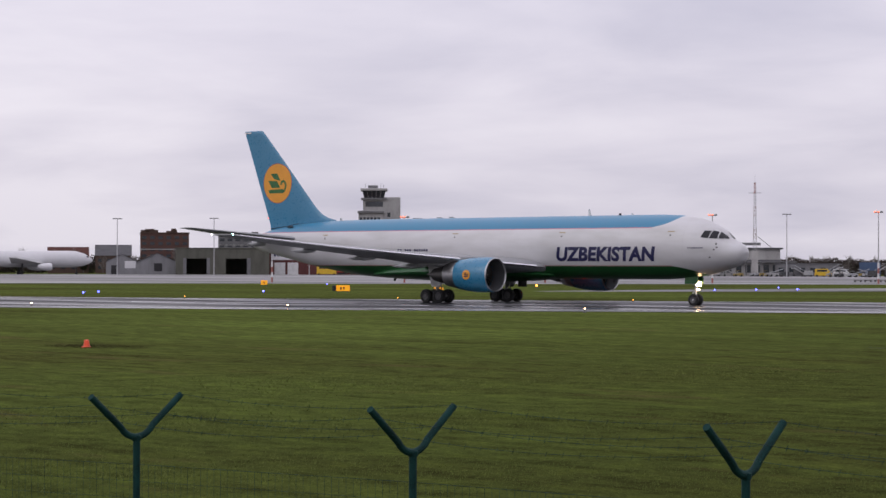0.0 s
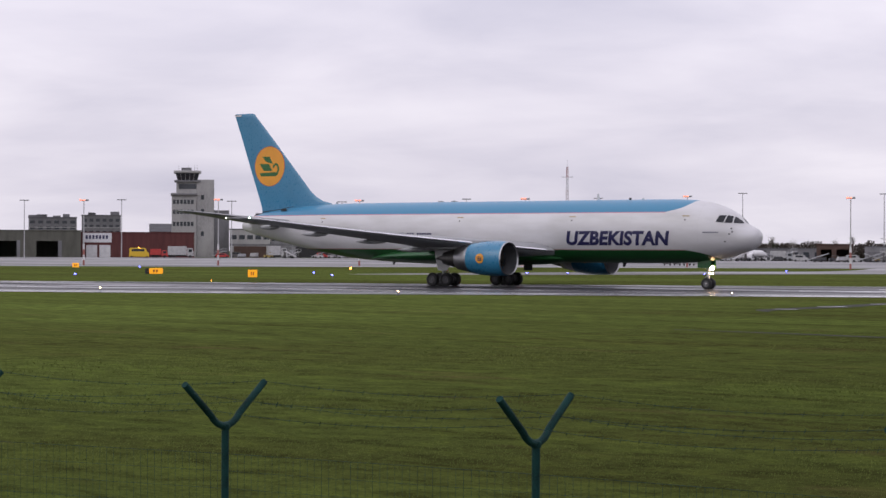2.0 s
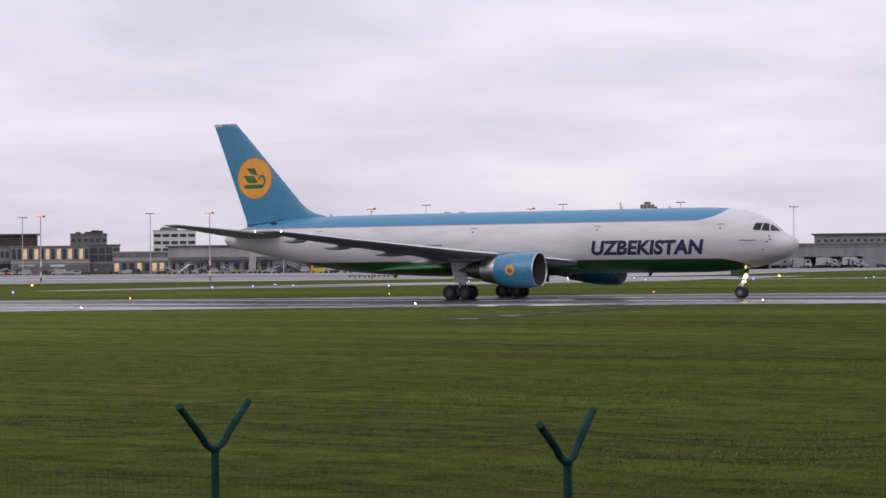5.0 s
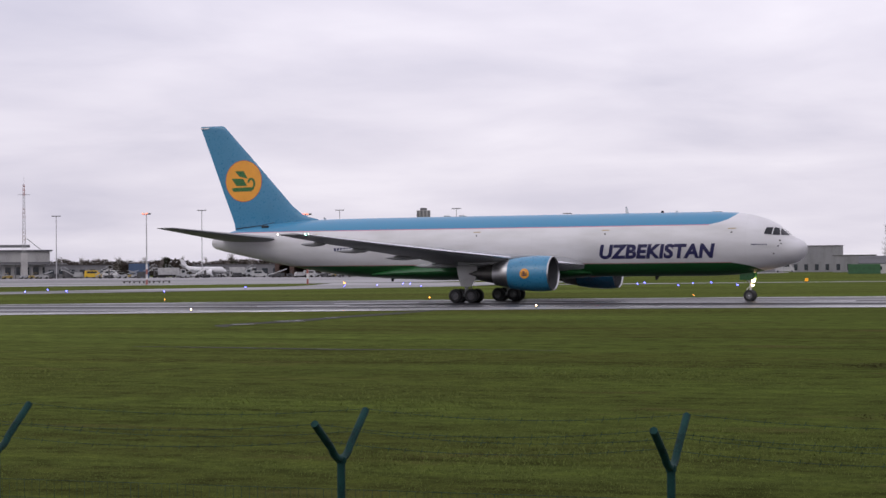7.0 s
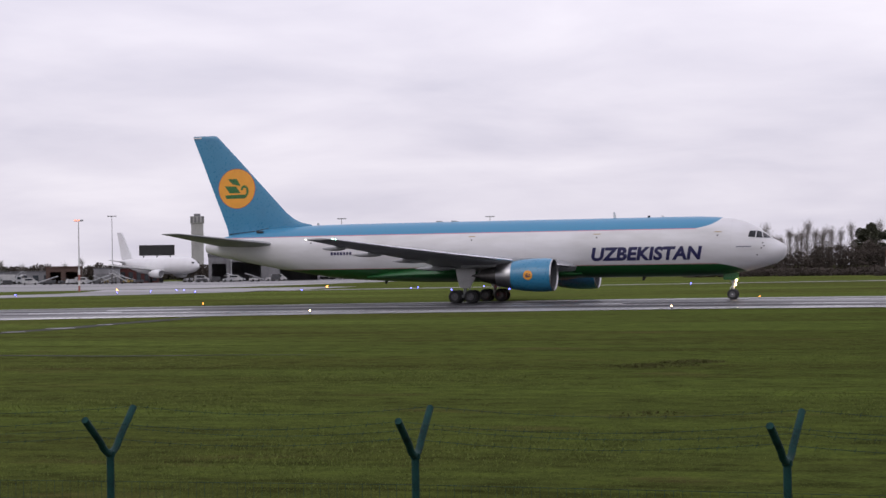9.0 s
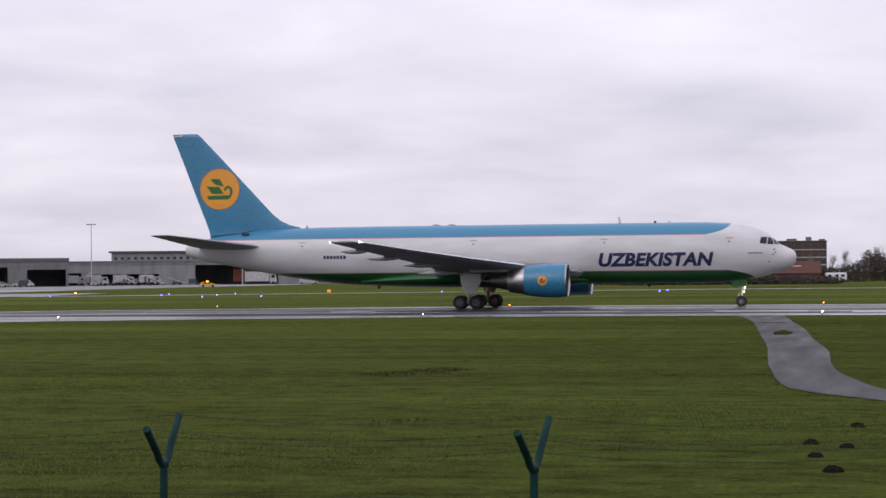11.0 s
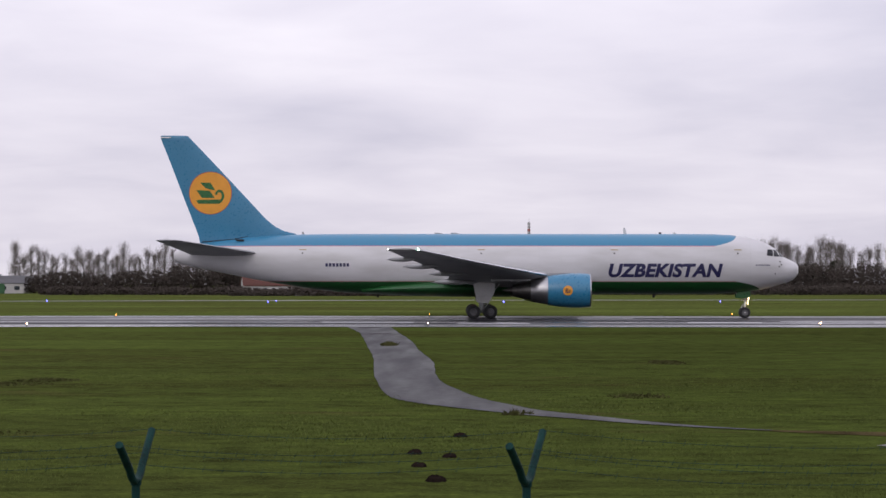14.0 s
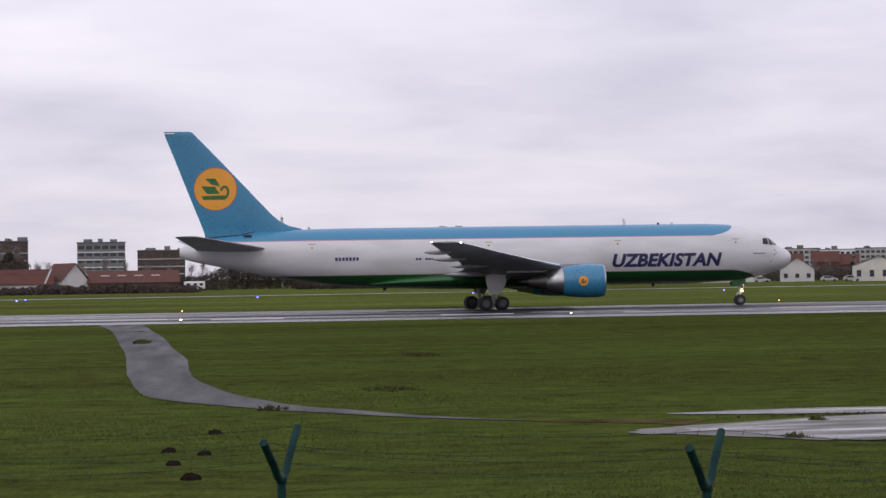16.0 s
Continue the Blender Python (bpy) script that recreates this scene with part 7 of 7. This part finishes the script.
def build_trees():
    rnd = random.Random(11)
    slim = [bare_tree(s, 15.0, 3.0, 1.9) for s in (1, 2, 8)]
    broad = [bare_tree(s, 13.5, 4.4, 1.1) for s in (3, 4, 5)]
    dark = [evergreen(s, 13.0) for s in (6, 7)]
    used = set()

    def put(kind, az, r, k):
        i = rnd.randrange(len(kind))
        m = faced(az, r, 0, rnd.uniform(0, 360)) @ Matrix.Diagonal((k, k, k * rnd.uniform(0.92, 1.08), 1))
        o = kind[i]
        if o not in used:
            used.add(o)
            o.matrix_basis = m
        else:
            s = o.scale
            copy_thing(o, m @ Matrix.Diagonal((1 / s.x, 1 / s.y, 1 / s.z, 1)))

    # rows of bare trees: (from, to, spacing, nearest, farthest, smallest, largest, share of slim ones)
    for a0, a1, gap, r0, r1, k0, k1, share in ((-11.8, -7.4, 0.17, 660, 700, 0.78, 1.06, 0.8), (-7.4, -4.8, 0.24, 640, 680, 0.8, 1.05, 0.5), (-4.4, 2.2, 0.45, 640, 680, 0.50, 0.72, 0.3), (2.2, 6.2, 0.26, 640, 680, 0.82, 1.0, 0.6), (6.2, 10.6, 0.15, 640, 690, 0.95, 1.15, 0.8), (10.6, 13.3, 0.24, 630, 670, 0.8, 1.05, 0.4), (13.3, 21.5, 0.55, 620, 660, 0.34, 0.55, 0.2), (-55, -50, 0.6, 890, 930, 0.5, 0.75, 0.3), (-35, -27.5, 0.5, 890, 930, 0.5, 0.7, 0.3)):
        az = a0
        while az < a1:
            put(slim if rnd.random() < share else broad, az, rnd.uniform(r0, r1), rnd.uniform(k0, k1))
            az += gap * rnd.uniform(0.6, 1.4)
    for az, k in ((-6.35, 1.15), (-6.0, 1.2), (-5.6, 1.1), (-5.25, 0.95), (3.4, 0.8), (4.1, 0.85), (9.9, 0.75), (10.4, 0.8), (-53.4, 0.7), (-31.4, 0.6), (-29.6, 0.55), (14.8, 0.4), (17.6, 0.42)):
        put(dark, az, 650 if az > -20 else 900, k)
    # hedges: one mass of leaves nobody could count
    v, f = [], []
    for a0, a1, r, hh, step in ((-11.4, -7.6, 600, 6.6, 0.10), (-7.6, -4.8, 600, 9.4, 0.10), (-4.8, 0.6, 560, 5.0, 0.12), (0.6, 2.3, 590, 9.0, 0.10), (2.3, 5.6, 590, 12.0, 0.09), (5.6, 9.8, 590, 10.0, 0.09), (9.8, 13.2, 590, 9.0, 0.10), (13.2, 24, 600, 3.4, 0.14), (-37, -21, 930, 7.6, 0.12), (-57, -46, 940, 8.0, 0.14), (-11, -5, 520, 2.2, 0.12), (2.6, 13.5, 540, 2.8, 0.12), (-5.9, -0.3, 478, 2.1, 0.14)):
        az = a0
        while az < a1:
            h = hh * (0.92 + 0.30 * noise.noise(Vector((az * 1.1, r, 0))) + 0.16 * noise.noise(Vector((az * 4.3, r, 5))) + rnd.uniform(-0.05, 0.06))
            p = polar(az, r + rnd.uniform(-8, 8))
            k = step * math.pi / 180 * r
            leaf_cloud(rnd, v, f, (p.x, p.y, h * 0.47), k * 2.0, k * 2.0, h * 0.53, int(140 + 42 * h), 0.27 if r < 700 else 0.42)
            az += step
    ob = new("hedgerow", quick_mesh("hedgerow", v, f, HEDGE))
    tagged(ob, "dark leafless hedgerow and scrub along the field", "hedge", kind="stuff")


build_trees()


def build_grass():
    rs = np.random.RandomState(4)
    n = 130000
    az = np.radians(rs.uniform(-58, 25, n))
    u = rs.uniform(0, 1, n)
    r = 21.0 * (88.0 / 21.0) ** (u ** 1.15)
    x, y = r * np.sin(az), r * np.cos(az)
    keep = np.ones(n, bool)
    tx = np.array([p[0] for p in TRACK])
    ty = np.array([p[1] for p in TRACK])
    tw = np.array([p[2] for p in TRACK])
    order = np.argsort(ty)
    cx = np.interp(y, ty[order], tx[order])
    cw = np.interp(y, ty[order], tw[order])
    keep &= ~((np.abs(x - cx) < cw + rs.uniform(-0.30, 0.2, n)) & (y > 41.5))
    keep &= ((x - 13.4) / 5.5) ** 2 + ((y - 38.3) / 5.0) ** 2 > rs.uniform(0.86, 1.05, n)
    x, y, r = x[keep], y[keep], r[keep]
    n = len(x)
    h = rs.uniform(0.008, 0.026, n) * (1 + r / 80) * np.clip((96 - r) / 40, 0.1, 1)
    # taller and barer stretches alternate
    g = np.sin(x * 0.31 + 1.7 * np.sin(y * 0.13)) * np.sin(y * 0.27 + 0.9 * np.sin(x * 0.11))
    h *= 0.8 + 0.5 * np.clip(g, -0.5, 1)
    w = 0.010 + 0.00045 * r
    verts = np.zeros((n, 3, 3, 3))
    for k in range(3):
        a = rs.uniform(0, 6.283, n)
        lean = rs.uniform(1.0, 2.4, n) * h
        px, py = x + rs.uniform(-0.05, 0.05, n) * (1 + r / 60), y + rs.uniform(-0.05, 0.05, n) * (1 + r / 60)
        verts[:, k, 0] = np.stack([px - w, py, np.full(n, -0.06)], -1)
        verts[:, k, 1] = np.stack([px + w, py, np.full(n, -0.06)], -1)
        verts[:, k, 2] = np.stack([px + lean * np.cos(a), py + lean * np.sin(a), h], -1)
    me = bpy.data.meshes.new("grass")
    me.vertices.add(n * 9)
    me.vertices.foreach_set("co", verts.reshape(-1))
    me.loops.add(n * 9)
    me.loops.foreach_set("vertex_index", np.arange(n * 9, dtype=np.int32))
    me.polygons.add(n * 3)
    me.polygons.foreach_set("loop_start", np.arange(0, n * 9, 3, dtype=np.int32))
    me.polygons.foreach_set("loop_total", np.full(n * 3, 3, dtype=np.int32))
    me.update()
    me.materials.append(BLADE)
    tagged(new("grass", me), "short uneven green grass tufts on the airfield", "grass", kind="stuff")


build_grass()


# ---------------------------------------------------------------- movement
def motions():
    walk(AIRLINER, [
        (0, pose(-123.15, 132.85, 0, 0, 0, 3.59)),
        (0.5, pose(-120.23, 135.59, 0, 0, 0, 3.36)),
        (1, pose(-117.28, 138.39, 0, 0, 0, 2.93)),
        (1.5, pose(-115.71, 142.30, 0, 0, 0, 2.67)),
        (2, pose(-110.72, 143.28, 0, 0, 0, 2.42)),
        (2.5, pose(-105.53, 143.35, 0, 0, 0, 2.11)),
        (3, pose(-101.92, 145.83, 0, 0, 0, 1.84)),
        (3.5, pose(-101.08, 151.09, 0, 0, 0, 1.72)),
        (4, pose(-95.44, 151.43, 0, 0, 0, 1.43)),
        (6.5, pose(-72.79, 160.95, 0, 0, 0, 0.41)),
        (7, pose(-68.12, 162.85, 0, 0, 0, 0.20)),
        (7.5, pose(-66.20, 168.96, 0, 0, 0, 0.10)),
        (8, pose(-63.54, 174.32, 0, 0, 0, 0.08)),
        (8.5, pose(-59.25, 177.62, 0, 0, 0, 0.03)),
        (9, pose(-53.41, 177.94, 0, 0, 0, 0.04)),
        (11.5, pose(-25.62, 178.75, 0, 0, 0, -0.08)),
        (12, pose(-19.79, 178.89, 0, 0, 0, -0.05)),
        (12.5, pose(-14.38, 179.05, 0, 0, 0, -0.01)),
        (13, pose(-8.55, 179.18, 0, 0, 0, 0.02)),
        (13.5, pose(-3.20, 179.65, 0, 0, 0, 0.03)),
        (14, pose(2.67, 179.51, 0, 0, 0, 0.02)),
        (14.5, pose(7.93, 179.62, 0, 0, 0, 0.07)),
        (15, pose(13.62, 179.86, 0, 0, 0, 0.04)),
        (15.5, pose(18.94, 180.20, 0, 0, 0, 0.04)),
        (16, pose(24.49, 180.33, 0, 0, 0, 0.10)),
    ])
    for hub, r, c in WHEELS:
        walk(hub, [(k / 30, pose(*c, 0, math.degrees(10.9 * k / 30 / r) % 360, 0)) for k in range(481)])

    for b, c in BEACONS:
        rows = []
        for k in range(321):
            t = k / 20
            # one flash in 1.25 s, slower later on: the slot whips past the camera's side and lingers behind
            p = (t - 1.0) / 1.25 if t < 3.5 else (t - 3.5) / 1.75 if t < 5.25 else (t - 5.25) / 1.5
            p = (p + 0.5) % 1 - 0.5
            rows.append((t, pose(*c, 0, 0, 43 - 3.1 * t + math.copysign(180 * abs(2 * p) ** 0.45, p))))
        walk(b, rows)


motions()
